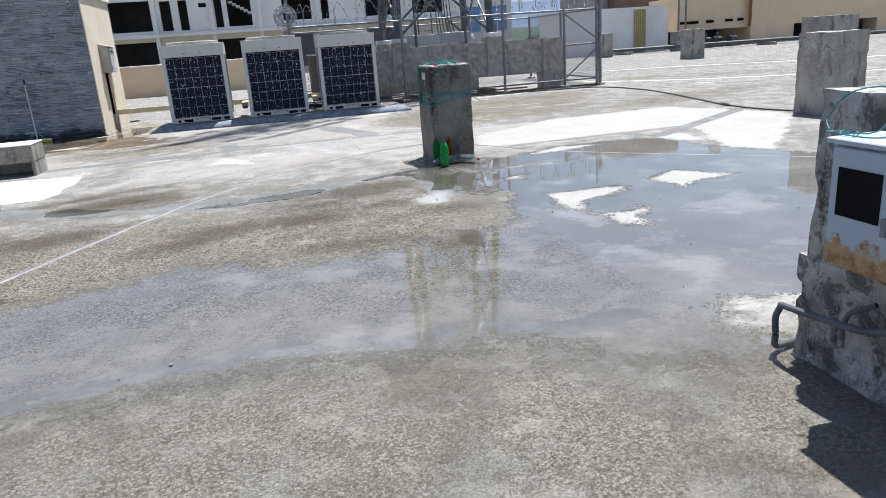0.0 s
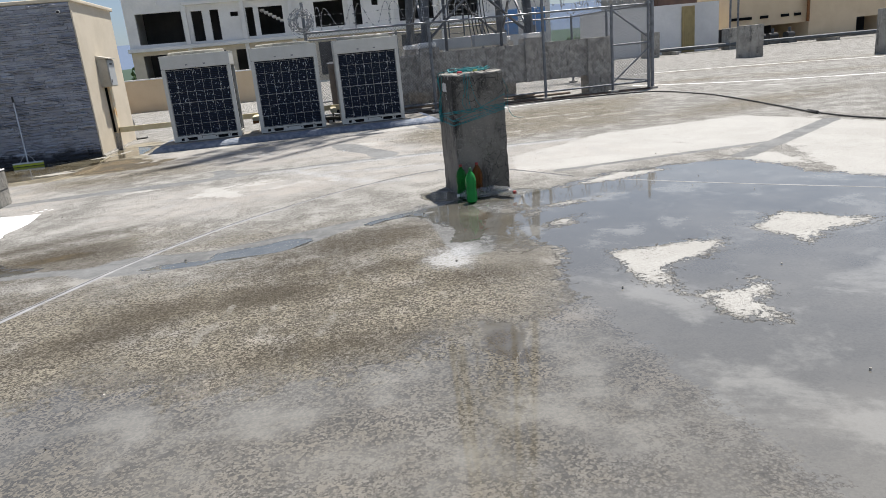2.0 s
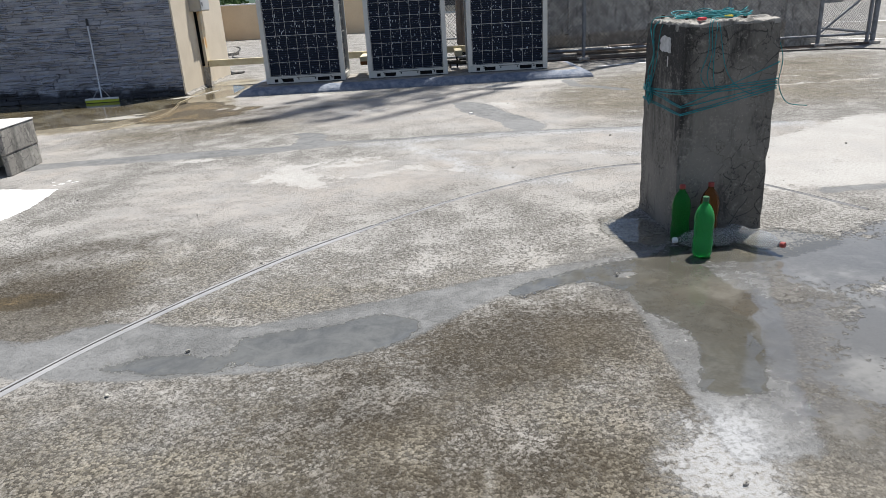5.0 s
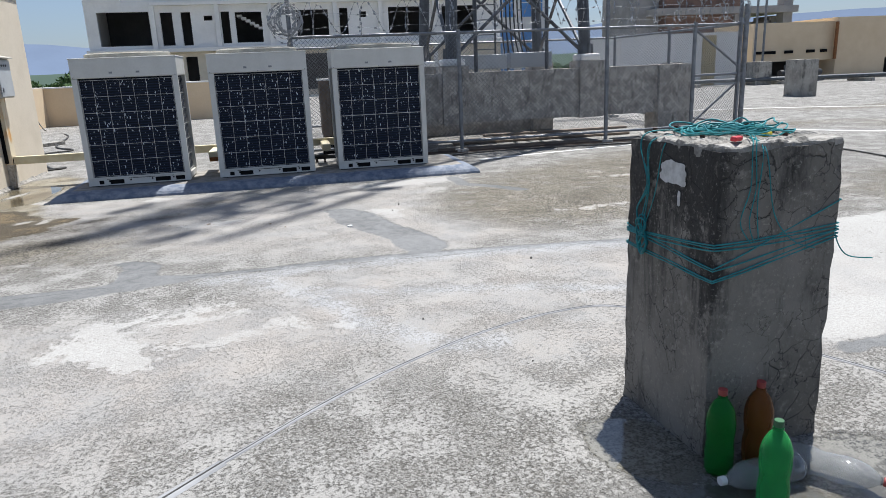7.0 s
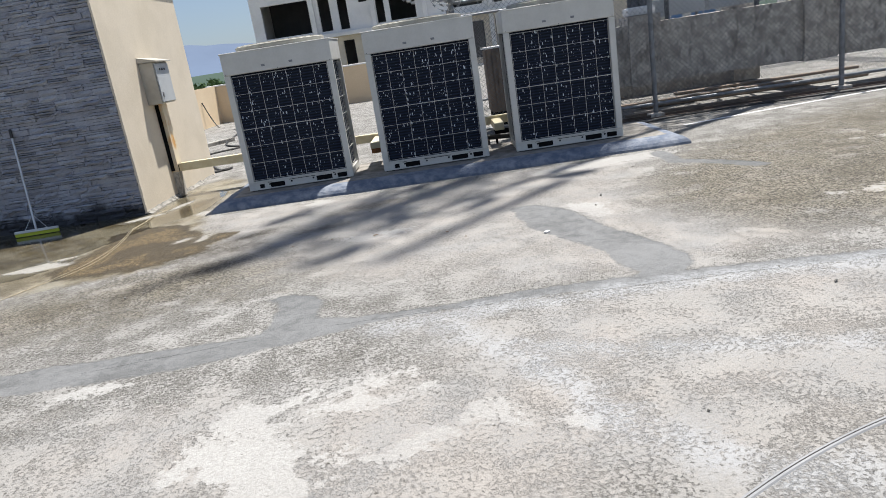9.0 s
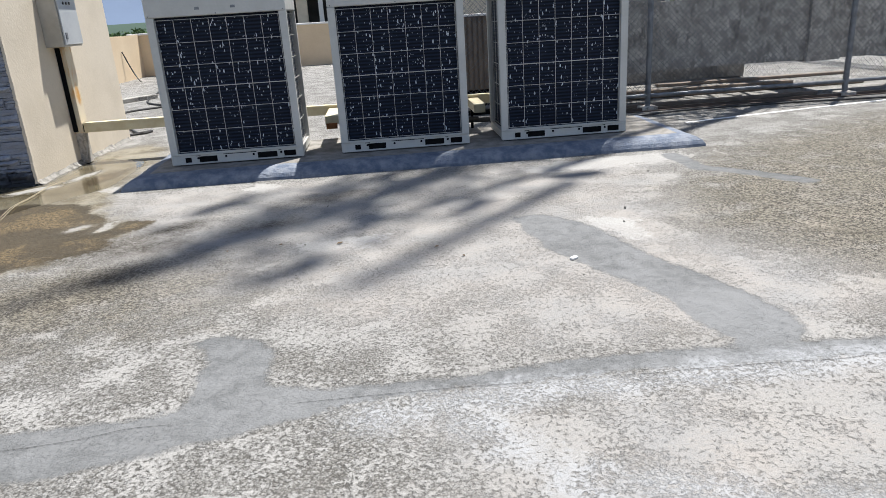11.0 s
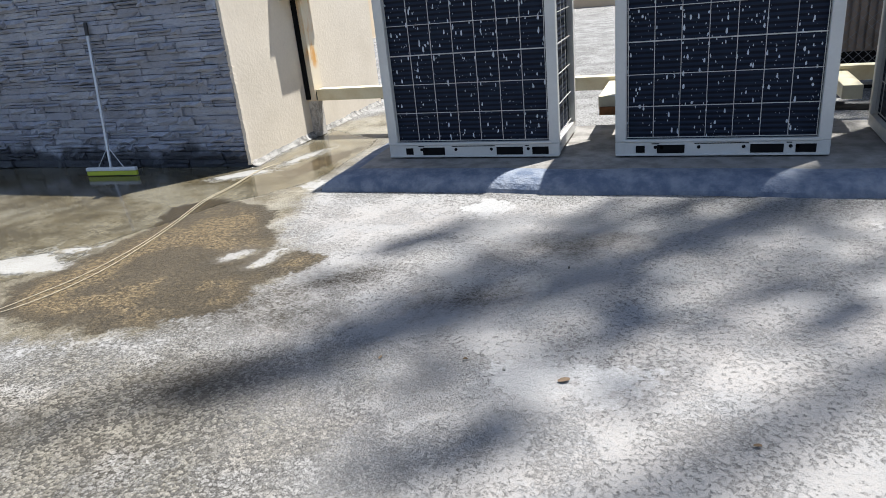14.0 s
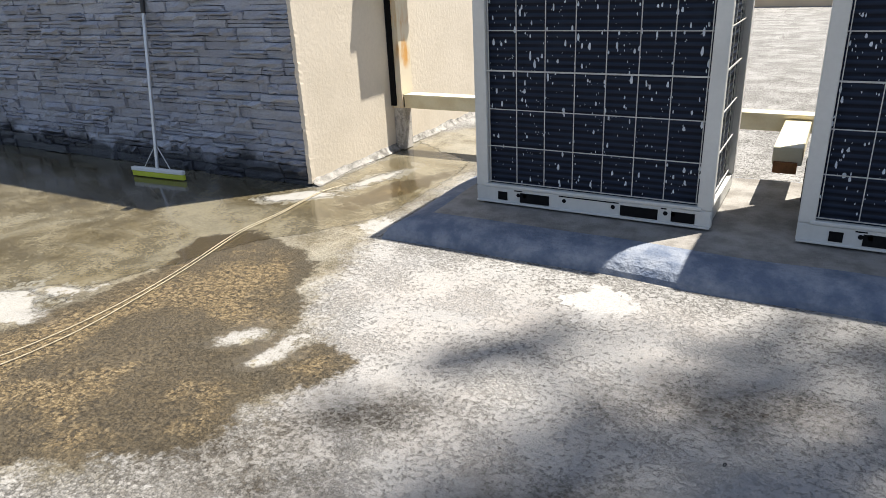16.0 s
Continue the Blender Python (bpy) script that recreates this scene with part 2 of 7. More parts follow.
    cement = blend(nt, step(nt, fine, 0.47, 0.63, 0, 0.46), cement, (0.165, 0.157, 0.142))
    cement = blend(nt, step(nt, mid, 0.50, 0.66, 0, 0.35), cement, (0.20, 0.192, 0.176))
    cement = blend(nt, mul(k_dark, step(nt, tex_noise(nt, v, 1.5, 5, 0.6, 0.5), 0.40, 0.60, 0.25, 0.75)), cement, (0.325, 0.278, 0.208))
    c = blend(nt, k_skin, stone, cement)
    c = blend(nt, mul(k_fair, step(nt, add(mul(stain, 0.6), mul(flake, 0.4)), 0.43, 0.55, 0.42, 0.96)), c, blend(nt, step(nt, add(mul(patch, 0.6), mul(mid, 0.4)), 0.4, 0.62), (0.315, 0.290, 0.262), (0.27, 0.262, 0.25)))
    c = blend(nt, mul(k_pale, step(nt, add(mul(stain, 0.6), mul(patch, 0.4)), 0.40, 0.58, 0.84, 0.48)), c, blend(nt, step(nt, mid, 0.42, 0.62), (0.40, 0.39, 0.37), (0.32, 0.31, 0.29)))
    c = blend(nt, mul(k_dark, step(nt, add(mul(stain, 0.75), mul(flake, 0.25)), 0.50, 0.62, 0, 0.50)), c, (0.062, 0.051, 0.034))
    c = blend(nt, mul(k_soil_shade, step(nt, add(mul(grit, 0.5), mul(flake, 0.5)), 0.36, 0.64, 0.97, 0.58)), c, (0.042, 0.032, 0.019))
    c = blend(nt, mul(k_drag, 0.75), c, (0.26, 0.245, 0.215))
    c = blend(nt, mul(spot, 0.8), c, (0.10, 0.09, 0.075))
    # brown-grey gravel skin that never quite dries
    gravel = blend(nt, step(nt, add(mul(grit, 0.6), mul(mid, 0.4)), 0.28, 0.74), (0.075, 0.064, 0.048), (0.225, 0.205, 0.168))
    gravel = blend(nt, mul(gap, 0.5), gravel, (0.07, 0.06, 0.045))
    gravel = blend(nt, step(nt, rag, 0.52, 0.66, 0, 0.55), gravel, (0.235, 0.215, 0.18))
    gravel = blend(nt, step(nt, stain, 0.42, 0.60, 0, 0.72), gravel, (0.105, 0.092, 0.070))
    gravel = blend(nt, step(nt, patch, 0.50, 0.68, 0, 0.55), gravel, (0.19, 0.182, 0.165))
    c = blend(nt, mul(k_damp, 0.95), c, gravel)
    # grey cement slurry over repaired joints
    slurry = blend(nt, step(nt, add(mul(stain, 0.5), mul(tex_noise(nt, v, 9, 6, 0.65, 0.8), 0.5)), 0.38, 0.62), (0.105, 0.107, 0.107), (0.178, 0.180, 0.180))
    slurry = blend(nt, step(nt, fine, 0.5, 0.8, 0, 0.35), slurry, (0.14, 0.14, 0.14))
    c = blend(nt, mul(k_grey, 0.92), c, slurry)
    c = blend(nt, mul(k_wash, step(nt, flake, 0.38, 0.55, 0.15, 0.75)), c, (0.355, 0.36, 0.365))
    # moss and brown algae where water stands for long
    olive = blend(nt, step(nt, patch, 0.38, 0.64), (0.155, 0.125, 0.07), (0.27, 0.235, 0.165))
    olive = blend(nt, step(nt, add(mul(rag, 0.6), mul(mid, 0.4)), 0.44, 0.56, 0.75, 0), olive, (0.06, 0.047, 0.024))
    olive = blend(nt, step(nt, stain, 0.48, 0.62, 0, 0.6), olive, (0.30, 0.275, 0.215))
    olive = blend(nt, step(nt, mid, 0.60, 0.70, 0, 0.5), olive, (0.36, 0.33, 0.26))
    c = blend(nt, mul(k_algae, calc(nt, "SUBTRACT", 0.9, mul(k_pale, 0.62))), c, olive)
    tuft = tex_noise(nt, v, 40, 9, 0.78, 0.3)
    mossy = blend(nt, step(nt, tuft, 0.40, 0.52), (0.016, 0.011, 0.005), (0.112, 0.074, 0.028))
    mossy = blend(nt, step(nt, add(mul(tuft, 0.55), mul(speck, 0.45)), 0.47, 0.56, 0, 0.85), mossy, (0.27, 0.20, 0.105))
    mossy = blend(nt, step(nt, add(mul(patch, 0.6), mul(stain, 0.4)), 0.45, 0.54, 0, 0.80), mossy, (0.042, 0.030, 0.014))
    mossy = blend(nt, mul(gap, 0.45), mossy, (0.018, 0.014, 0.008))
    rim = step(nt, add(field(nt, "moss"), mul(both, 0.5)), -0.16, -0.03, 0.0, 0.72)
    mossy = blend(nt, rim, mossy, (0.040, 0.030, 0.015))
    c = blend(nt, mul(k_moss, 0.94), c, mossy)
    # water darkens and smooths the skin
    silt = blend(nt, step(nt, broad, 0.35, 0.68), (0.112, 0.108, 0.098), (0.182, 0.172, 0.153))
    silt = blend(nt, step(nt, add(mul(stain, 0.6), mul(patch, 0.4)), 0.50, 0.62, 0, 0.6), silt, (0.28, 0.272, 0.25))
    wetcol = blend(nt, 0.84, blend(nt, 1.0, c, (0.55, 0.54, 0.52), "MULTIPLY"), silt)
    filmcol = blend(nt, step(nt, patch, 0.40, 0.62, 0.35, 0.75), blend(nt, 1.0, c, (0.60, 0.58, 0.545), "MULTIPLY"), blend(nt, 1.0, silt, (0.92, 0.905, 0.87), "MULTIPLY"))
    c = blend(nt, mul(k_film, 0.95), c, filmcol)
    c = blend(nt, k_wet, c, wetcol)
    c = blend(nt, mul(k_pool, calc(nt, "SUBTRACT", 1.0, mul(k_moss, 0.75))), c, blend(nt, 1.0, c, (0.68, 0.665, 0.60), "MULTIPLY"))
    plug(nt, c, b.inputs["Base Color"])
    flooded = calc(nt, "MAXIMUM", k_wet, calc(nt, "MAXIMUM", mul(k_pool, 0.985), step(nt, k_film, 0.15, 0.80)))
    r = calc(nt, "SUBTRACT", 0.88, mul(k_damp, step(nt, stain, 0.42, 0.62, 0.3, 0.62)))
    r = calc(nt, "SUBTRACT", r, mul(k_algae, 0.25))
    r = calc(nt, "SUBTRACT", r, mul(flooded, 0.9))
    plug(nt, calc(nt, "MAXIMUM", r, 0.022), b.inputs["Roughness"])
    plug(nt, step(nt, flooded, 0.0, 1.0, 0.4, 1.0), b.inputs["Specular IOR Level"])
    dry = calc(nt, "SUBTRACT", 1.0, mul(flooded, 0.997))
    dry = mul(dry, calc(nt, "SUBTRACT", 1.0, mul(k_grey, 0.6)))
    dry = mul(dry, calc(nt, "SUBTRACT", 1.0, mul(k_damp, 0.6)))
    h = add(add(mul(calc(nt, "SUBTRACT", 1.0, cells.outputs["Distance"]), mul(calc(nt, "SUBTRACT", 1.0, k_skin), 0.55)), mul(mid, 0.7)), add(mul(fine, 0.25), mul(k_skin, 0.55)))
    relief(nt, b, mul(h, dry), 0.9, 0.011)
    return m


MAT_FLOOR = make_floor_mat()

# ---- mesh helpers ----
def mesh_of(name, bm, material):
    me = bpy.data.meshes.new(name)
    bm.normal_update()
    bm.to_mesh(me)
    bm.free()
    me.materials.append(material)
    return me


def thing(name, at, rz=0.0, label="", category="", group="", kind=""):
    ob = new(name)
    ob.empty_display_size = 0.1
    ob.matrix_basis = pose(at[0], at[1], at[2], 0, 0, rz)
    return tagged(ob, label, category, group, kind)


def part(name, bm, material, parent=None, label=""):
    ob = new(name, mesh_of(name, bm, material))
    ob.parent = parent
    return tagged(ob, label) if label else ob


def smooth(ob):
    for p in ob.data.polygons:
        p.use_smooth = True
    return ob


def box(bm, c, s, rz=0.0, m=None):
    """A box with centre c and size s, turned rz degrees about its upright axis."""
    t = Matrix.Translation(c) @ Matrix.Rotation(radians(rz), 4, "Z")
    if m is not None:
        t = m @ t
    vs = [bm.verts.new(t @ Vector((x * s[0] / 2, y * s[1] / 2, z * s[2] / 2))) for x, y, z in
          ((-1, -1, -1), (1, -1, -1), (1, 1, -1), (-1, 1, -1), (-1, -1, 1), (1, -1, 1), (1, 1, 1), (-1, 1, 1))]
    for f in ((0, 3, 2, 1), (4, 5, 6, 7), (0, 1, 5, 4), (1, 2, 6, 5), (2, 3, 7, 6), (3, 0, 4, 7)):
        bm.faces.new([vs[i] for i in f])
    return bm


def slab(lo, hi):
    """A new bmesh with one box between two corners."""
    bm = bmesh.new()
    return box(bm, [(a + b) / 2 for a, b in zip(lo, hi)], [b - a for a, b in zip(lo, hi)])


def soften(bm, width, segments=2):
    bmesh.ops.bevel(bm, geom=list(bm.edges), offset=width, segments=segments, affect="EDGES", profile=0.6)
    return bm


def rod(bm, p, q, r, r2=None, n=8, caps=True):
    p, q = Vector(p), Vector(q)
    r2 = r if r2 is None else r2
    rot = (q - p).to_track_quat("Z", "Y").to_matrix()
    rings = []
    for end, rad in ((p, r), (q, r2)):
        rings.append([bm.verts.new(end + rot @ Vector((rad * math.cos(2 * math.pi * i / n), rad * math.sin(2 * math.pi * i / n), 0))) for i in range(n)])
    for i in range(n):
        bm.faces.new((rings[0][i], rings[0][(i + 1) % n], rings[1][(i + 1) % n], rings[1][i]))
    if caps:
        bm.faces.new(rings[0][::-1])
        bm.faces.new(rings[1])
    return bm


def hose(bm, pts, r, n=6):
    """A round tube along a row of points."""
    pts = [Vector(p) for p in pts]
    last = None
    for k, p in enumerate(pts):
        d = (pts[min(k + 1, len(pts) - 1)] - pts[max(k - 1, 0)]).normalized()
        side = d.cross(Vector((0, 0, 1)))
        side = side.normalized() if side.length > 0.05 else Vector((1, 0, 0))
        up = side.cross(d)
        ring = [bm.verts.new(p + r * (math.cos(2 * math.pi * i / n) * side + math.sin(2 * math.pi * i / n) * up)) for i in range(n)]
        if last:
            for i in range(n):
                bm.faces.new((last[i], last[(i + 1) % n], ring[(i + 1) % n], ring[i]))
        last = ring
    return bm


def spline(pts, n=8):
    """Points of a smooth curve through pts."""
    pts = [Vector(p) for p in pts]
    out = []
    for i in range(len(pts) - 1):
        a, b, c, d = pts[max(i - 1, 0)], pts[i], pts[i + 1], pts[min(i + 2, len(pts) - 1)]
        for k in range(n):
            t = k / n
            out.append(0.5 * ((2 * b) + (c - a) * t + (2 * a - 5 * b + 4 * c - d) * t * t + (3 * b - a - 3 * c + d) * t ** 3))
    return out + [pts[-1]]


def lathe(bm, profile, n=20, m=None):
    """Turn a profile of (radius, height) about the upright axis."""
    m = m or Matrix()
    rings = [[bm.verts.new(m @ Vector((r * math.cos(2 * math.pi * i / n), r * math.sin(2 * math.pi * i / n), z))) for i in range(n)] for r, z in profile]
    for a, b in zip(rings, rings[1:]):
        for i in range(n):
            bm.faces.new((a[i], a[(i + 1) % n], b[(i + 1) % n], b[i]))
    bm.faces.new(rings[0][::-1])
    bm.faces.new(rings[-1])
    return bm


def rough_block(sx, sy, sz, cuts=12, wear=0.003, seed=0, chips=0.016):
    """A cast concrete block with slightly uneven faces and chipped edges, standing on z = 0."""
    bm = box(bmesh.new(), (0, 0, sz / 2), (sx, sy, sz))
    bmesh.ops.subdivide_edges(bm, edges=list(bm.edges), cuts=cuts, use_grid_fill=True)
    for v in bm.verts:
        q = v.co + Vector((seed * 7.1, 0, 0))
        top = abs(v.co.z - sz) < 1e-4
        k = sum((abs(abs(v.co.x) - sx / 2) < 1e-4, abs(abs(v.co.y) - sy / 2) < 1e-4, top))
        d = noise.noise_vector(q * 5.0) * wear
        if top:
            d.z += 0.010 * noise.noise(q * 9.0) - 0.004
        if k >= 2 and v.co.z > 0.02:
            inward = Vector((-math.copysign(1, v.co.x), -math.copysign(1, v.co.y), -0.8 if top else 0))
            d += inward * chips * max(0.0, noise.noise(q * 11.0) + 0.15)
        if v.co.z < 0.01:
            d.z = 0
        v.co += d
    return bm

# ---- setting: roof floor with its stains ----
def seg_dist(px, py, pts, closed=True):
    """Distance from grid points to a chain of points, below zero inside a closed one."""
    d = np.full(px.shape, 1e9)
    inside = np.zeros(px.shape, bool)
    n = len(pts)
    for i in range(n if closed else n - 1):
        (ax, ay), (bx, by) = pts[i], pts[(i + 1) % n]
        ex, ey = bx - ax, by - ay
        t = np.clip(((px - ax) * ex + (py - ay) * ey) / (ex * ex + ey * ey + 1e-9), 0, 1)
        d = np.minimum(d, np.hypot(px - ax - t * ex, py - ay - t * ey))
        if closed and ey != 0:
            inside ^= ((ay > py) != (by > py)) & (px < (bx - ax) * (py - ay) / ey + ax)
    return np.where(inside, -d, d) if closed else d


def oval(px, py, cx, cy, rx, ry, turn=0.0):
    c, s = math.cos(radians(turn)), math.sin(radians(turn))
    u, v = (px - cx) * c + (py - cy) * s, -(px - cx) * s + (py - cy) * c
    return (np.hypot(u / rx, v / ry) - 1) * min(rx, ry)


DRAGS = (((2.93, 7.02), (2.90, 6.75), (2.84, 6.46)), ((3.30, 6.72), (3.24, 6.52), (3.18, 6.37)), ((2.50, 6.78), (2.51, 6.54)), ((2.66, 7.14), (2.58, 6.74)),
         ((3.34, 7.16), (3.46, 7.62)), ((2.94, 6.47), (2.99, 6.19)), ((3.98, 6.80), (3.93, 6.55)))


STREAKS = (((2.10, 11.98), (2.43, 12.06), (2.76, 12.15)), ((2.28, 11.90), (2.56, 11.88), (2.80, 11.97)), ((2.10, 11.33), (2.39, 11.50), (2.72, 11.42)), ((2.75, 11.50), (3.08, 11.70), (3.42, 11.48)),
           ((0.70, 12.36), (1.06, 12.47)), ((1.75, 11.50), (1.92, 12.02)), ((7.2, 16.1), (8.6, 16.0)), ((8.0, 15.2), (9.5, 15.3)), ((6.0, 14.2), (6.9, 14.3)))


def build_floor():
    xs = np.concatenate((np.arange(-22, -4, 1.5), np.arange(-4, 11.6, 0.07), np.arange(11.8, 112, 2.0)))
    ys = np.concatenate((np.arange(-14, 1.2, 1.2), np.arange(1.2, 19.3, 0.07), np.arange(19.6, 56, 1.4)))
    gx, gy = np.meshgrid(xs, ys)
    px, py = gx.ravel(), gy.ravel()
    any_of = lambda *f: np.minimum.reduce(f)
    water = seg_dist(px, py, ((4.95, 9.2), (5.7, 9.45), (6.35, 9.8), (7.2, 9.85), (8.1, 9.7), (8.0, 8.7), (8.6, 7.6), (10.2, 5.6), (9.2, 3.4), (6.2, 2.4), (4.95, 3.2),
                              (4.80, 4.3), (4.76, 5.3), (4.72, 6.7), (4.95, 7.4), (4.7, 8.0), (5.2, 8.6)))
    pool = any_of(
        seg_dist(px, py, ((2.36, 8.55), (2.59, 8.62), (2.77, 8.65), (2.95, 8.75), (3.15, 8.68), (3.19, 8.57), (3.12, 8.45), (3.0, 8.36), (2.79, 8.3), (2.56, 8.28), (2.35, 8.34))),
        seg_dist(px, py, ((0.22, 8.86), (0.18, 9.18), (0.46, 9.20), (0.62, 9.0), (0.95, 8.84), (0.78, 8.70), (0.40, 8.76))),
        seg_dist(px, py, ((1.8, 8.38), (2.0, 8.44), (2.31, 8.4), (2.39, 8.28), (2.26, 8.24), (2.03, 8.27), (1.82, 8.32))),
        seg_dist(px, py, ((3.61, 8.92), (3.78, 9.04), (4.01, 9.14), (4.28, 9.24), (4.59, 9.3), (4.72, 9.01), (4.71, 8.7), (4.66, 8.43), (4.6, 8.14), (4.5, 7.87), (4.38, 7.88), (4.24, 7.92),
                          (4.37, 8.3), (4.34, 8.46), (4.22, 8.65), (4.22, 8.8), (4.08, 8.98), (3.81, 8.9), (3.67, 8.8))),
        seg_dist(px, py, ((-7, 17.9), (-0.9, 17.85), (-0.94, 19.3), (-0.17, 18.8), (-0.09, 18.2), (-0.1, 17.5), (-0.34, 17.1), (-0.6, 16.8), (-0.77, 16.37), (-0.93, 16.06), (-0.88, 15.6), (-1.2, 15.3), (-3, 14.6), (-7, 14.2))),
        # the second oval lays wet colour over the pillar's cast shadow to darken it
        oval(px, py, 5.05, 9.35, 0.55, 0.22, 10), oval(px, py, 4.5, 9.72, 0.20, 0.28, 20))
    islands = any_of(
        seg_dist(px, py, ((5.2, 7.13), (5.49, 7.1), (6.04, 7.12), (5.97, 6.86), (5.39, 6.61), (5.26, 6.21), (5.13, 6.51))),
        seg_dist(px, py, ((5.31, 6.18), (5.59, 6.13), (5.75, 6.28), (5.8, 6.08), (5.58, 5.92), (5.52, 5.62), (5.31, 5.77))),
        seg_dist(px, py, ((6.36, 7.25), (6.83, 7.51), (7.28, 6.98), (6.75, 6.86), (6.47, 6.7))),
        seg_dist(px, py, ((5.66, 9.36), (6.5, 9.8), (7.08, 9.63), (6.38, 9.42))),
        seg_dist(px, py, ((7.83, 9.82), (8.41, 9.85), (8.27, 9.03), (8.0, 9.2))),
        seg_dist(px, py, ((5.04, 4.08), (5.29, 4.06), (5.52, 3.97), (5.2, 3.4), (5.0, 3.43), (4.96, 3.67), (4.86, 3.82))) - 0.03,
        oval(px, py, 5.2, 8.05, 0.22, 0.10, 30), oval(px, py, 5.5, 8.7, 0.25, 0.07, 10), oval(px, py, 6.9, 5.0, 0.35, 0.06, 20),
        seg_dist(px, py, ((4.70, 9.05), (4.74, 9.03), (4.88, 8.89), (5.0, 8.74), (4.96, 8.7), (4.81, 8.76), (4.70, 8.94))),
        seg_dist(px, py, ((4.18, 9.06), (4.36, 9.1), (4.34, 9.01), (4.21, 8.98))), oval(px, py, 4.02, 3.74, 0.05, 0.08, -20),
        seg_dist(px, py, ((-1.6, 15.6), (-1.32, 15.78), (-1.2, 15.84), (-0.98, 15.73), (-0.80, 15.68), (-0.84, 15.59), (-0.97, 15.55), (-1.2, 15.5))) - 0.02, oval(px, py, -1.03, 15.90, 0.15, 0.06, 10) - 0.02,
        seg_dist(px, py, ((0.12, 15.84), (0.10, 15.93), (0.22, 16.05), (0.27, 16.02), (0.23, 15.91))) - 0.035, seg_dist(px, py, ((0.36, 15.78), (0.37, 15.92), (0.36, 16.07), (0.44, 16.06), (0.47, 15.90), (0.44, 15.80))) - 0.03,
        seg_dist(px, py, ((-1.2, 17.47), (-0.91, 17.79), (-0.62, 17.76), (-0.81, 17.55), (-1.03, 17.4))), oval(px, py, -0.62, 18.15, 0.09, 0.38, -12),
        seg_dist(px, py, ((-0.14, 17.35), (-0.09, 17.53), (0.0, 17.46), (0.1, 17.18), (-0.01, 17.19)))) + 0.02
    water = np.maximum(water, -islands)
    pool = np.maximum(pool, -islands)
    film = any_of(
        seg_dist(px, py, ((-4, 4.0), (-1, 5.3), (0.91, 5.78), (1.56, 6.03), (2.04, 6.31), (2.67, 5.93), (3.17, 5.91), (3.57, 5.96), (3.95, 6.29), (4.36, 6.18), (4.95, 6.8), (5.3, 5.6), (5.3, 3.2), (4.96, 3.33), (4.49, 3.45), (4.0, 3.58),
                          (3.85, 3.7), (3.93, 4.01), (3.46, 4.02), (3.15, 4.04), (2.91, 4.24), (2.46, 4.15), (1.95, 4.1), (1.48, 4.09), (-1, 3.3))),
        seg_dist(px, py, ((4.1, 9.3), (4.9, 9.5), (5.2, 8.6), (4.9, 7.7), (4.6, 7.5), (4.4, 8.2))))
    film = np.maximum(film, -islands)
    damp = any_of(seg_dist(px, py, ((-4, -2), (9, -2), (9, 3.6), (4.9, 3.9), (3.9, 4.2), (1.4, 4.3), (-4, 3.6))),
                  seg_dist(px, py, ((1.2, 9.01), (1.46, 9.04), (1.66, 8.8), (1.5, 8.7), (1.0, 8.6), (0.2, 8.8))),
                  seg_dist(px, py, ((4.2, 7.4), (4.7, 6.8), (5.2, 7.6), (5.0, 9.3), (4.5, 9.2)))) + 0.1
    algae = seg_dist(px, py, ((-7, 17.9), (-0.9, 17.85), (-0.94, 20.3), (-0.17, 20), (-0.02, 18.2), (0.0, 17.3), (0.25, 16.3), (0.7, 15.9), (0.6, 15.5), (0.1, 14.9), (-3, 14.3), (-7, 14.2)))
    moss = any_of(
        seg_dist(px, py, ((-0.95, 15.4), (-0.83, 15.78), (-0.80, 16.02), (-0.76, 16.29), (-0.92, 16.75), (-0.72, 16.97), (-0.18, 16.82), (0.02, 16.62), (0.10, 16.41), (0.29, 16.22), (0.37, 16.08), (0.36, 15.93), (0.33, 15.76), (0.46, 15.79), (0.50, 15.99),
                          (0.58, 16.07), (0.76, 15.99), (0.69, 15.77), (0.58, 15.68), (0.53, 15.59), (0.62, 15.45), (0.49, 15.27), (0.30, 15.12), (0.04, 14.98), (-0.7, 15.05))) - 0.02,
        seg_dist(px, py, ((4.61, 8.98), (4.68, 8.86), (4.78, 8.69), (4.76, 8.55), (4.66, 8.47), (4.60, 8.7), (4.55, 8.82))),
        oval(px, py, 0.95, 9.12, 0.35, 0.10, 12), oval(px, py, 4.15, 5.95, 0.10, 0.25), oval(px, py, 0.6, 5.9, 0.3, 0.10), oval(px, py, -0.35, 18.0, 0.14, 0.5, -15))
    moss = np.maximum(moss, -islands)
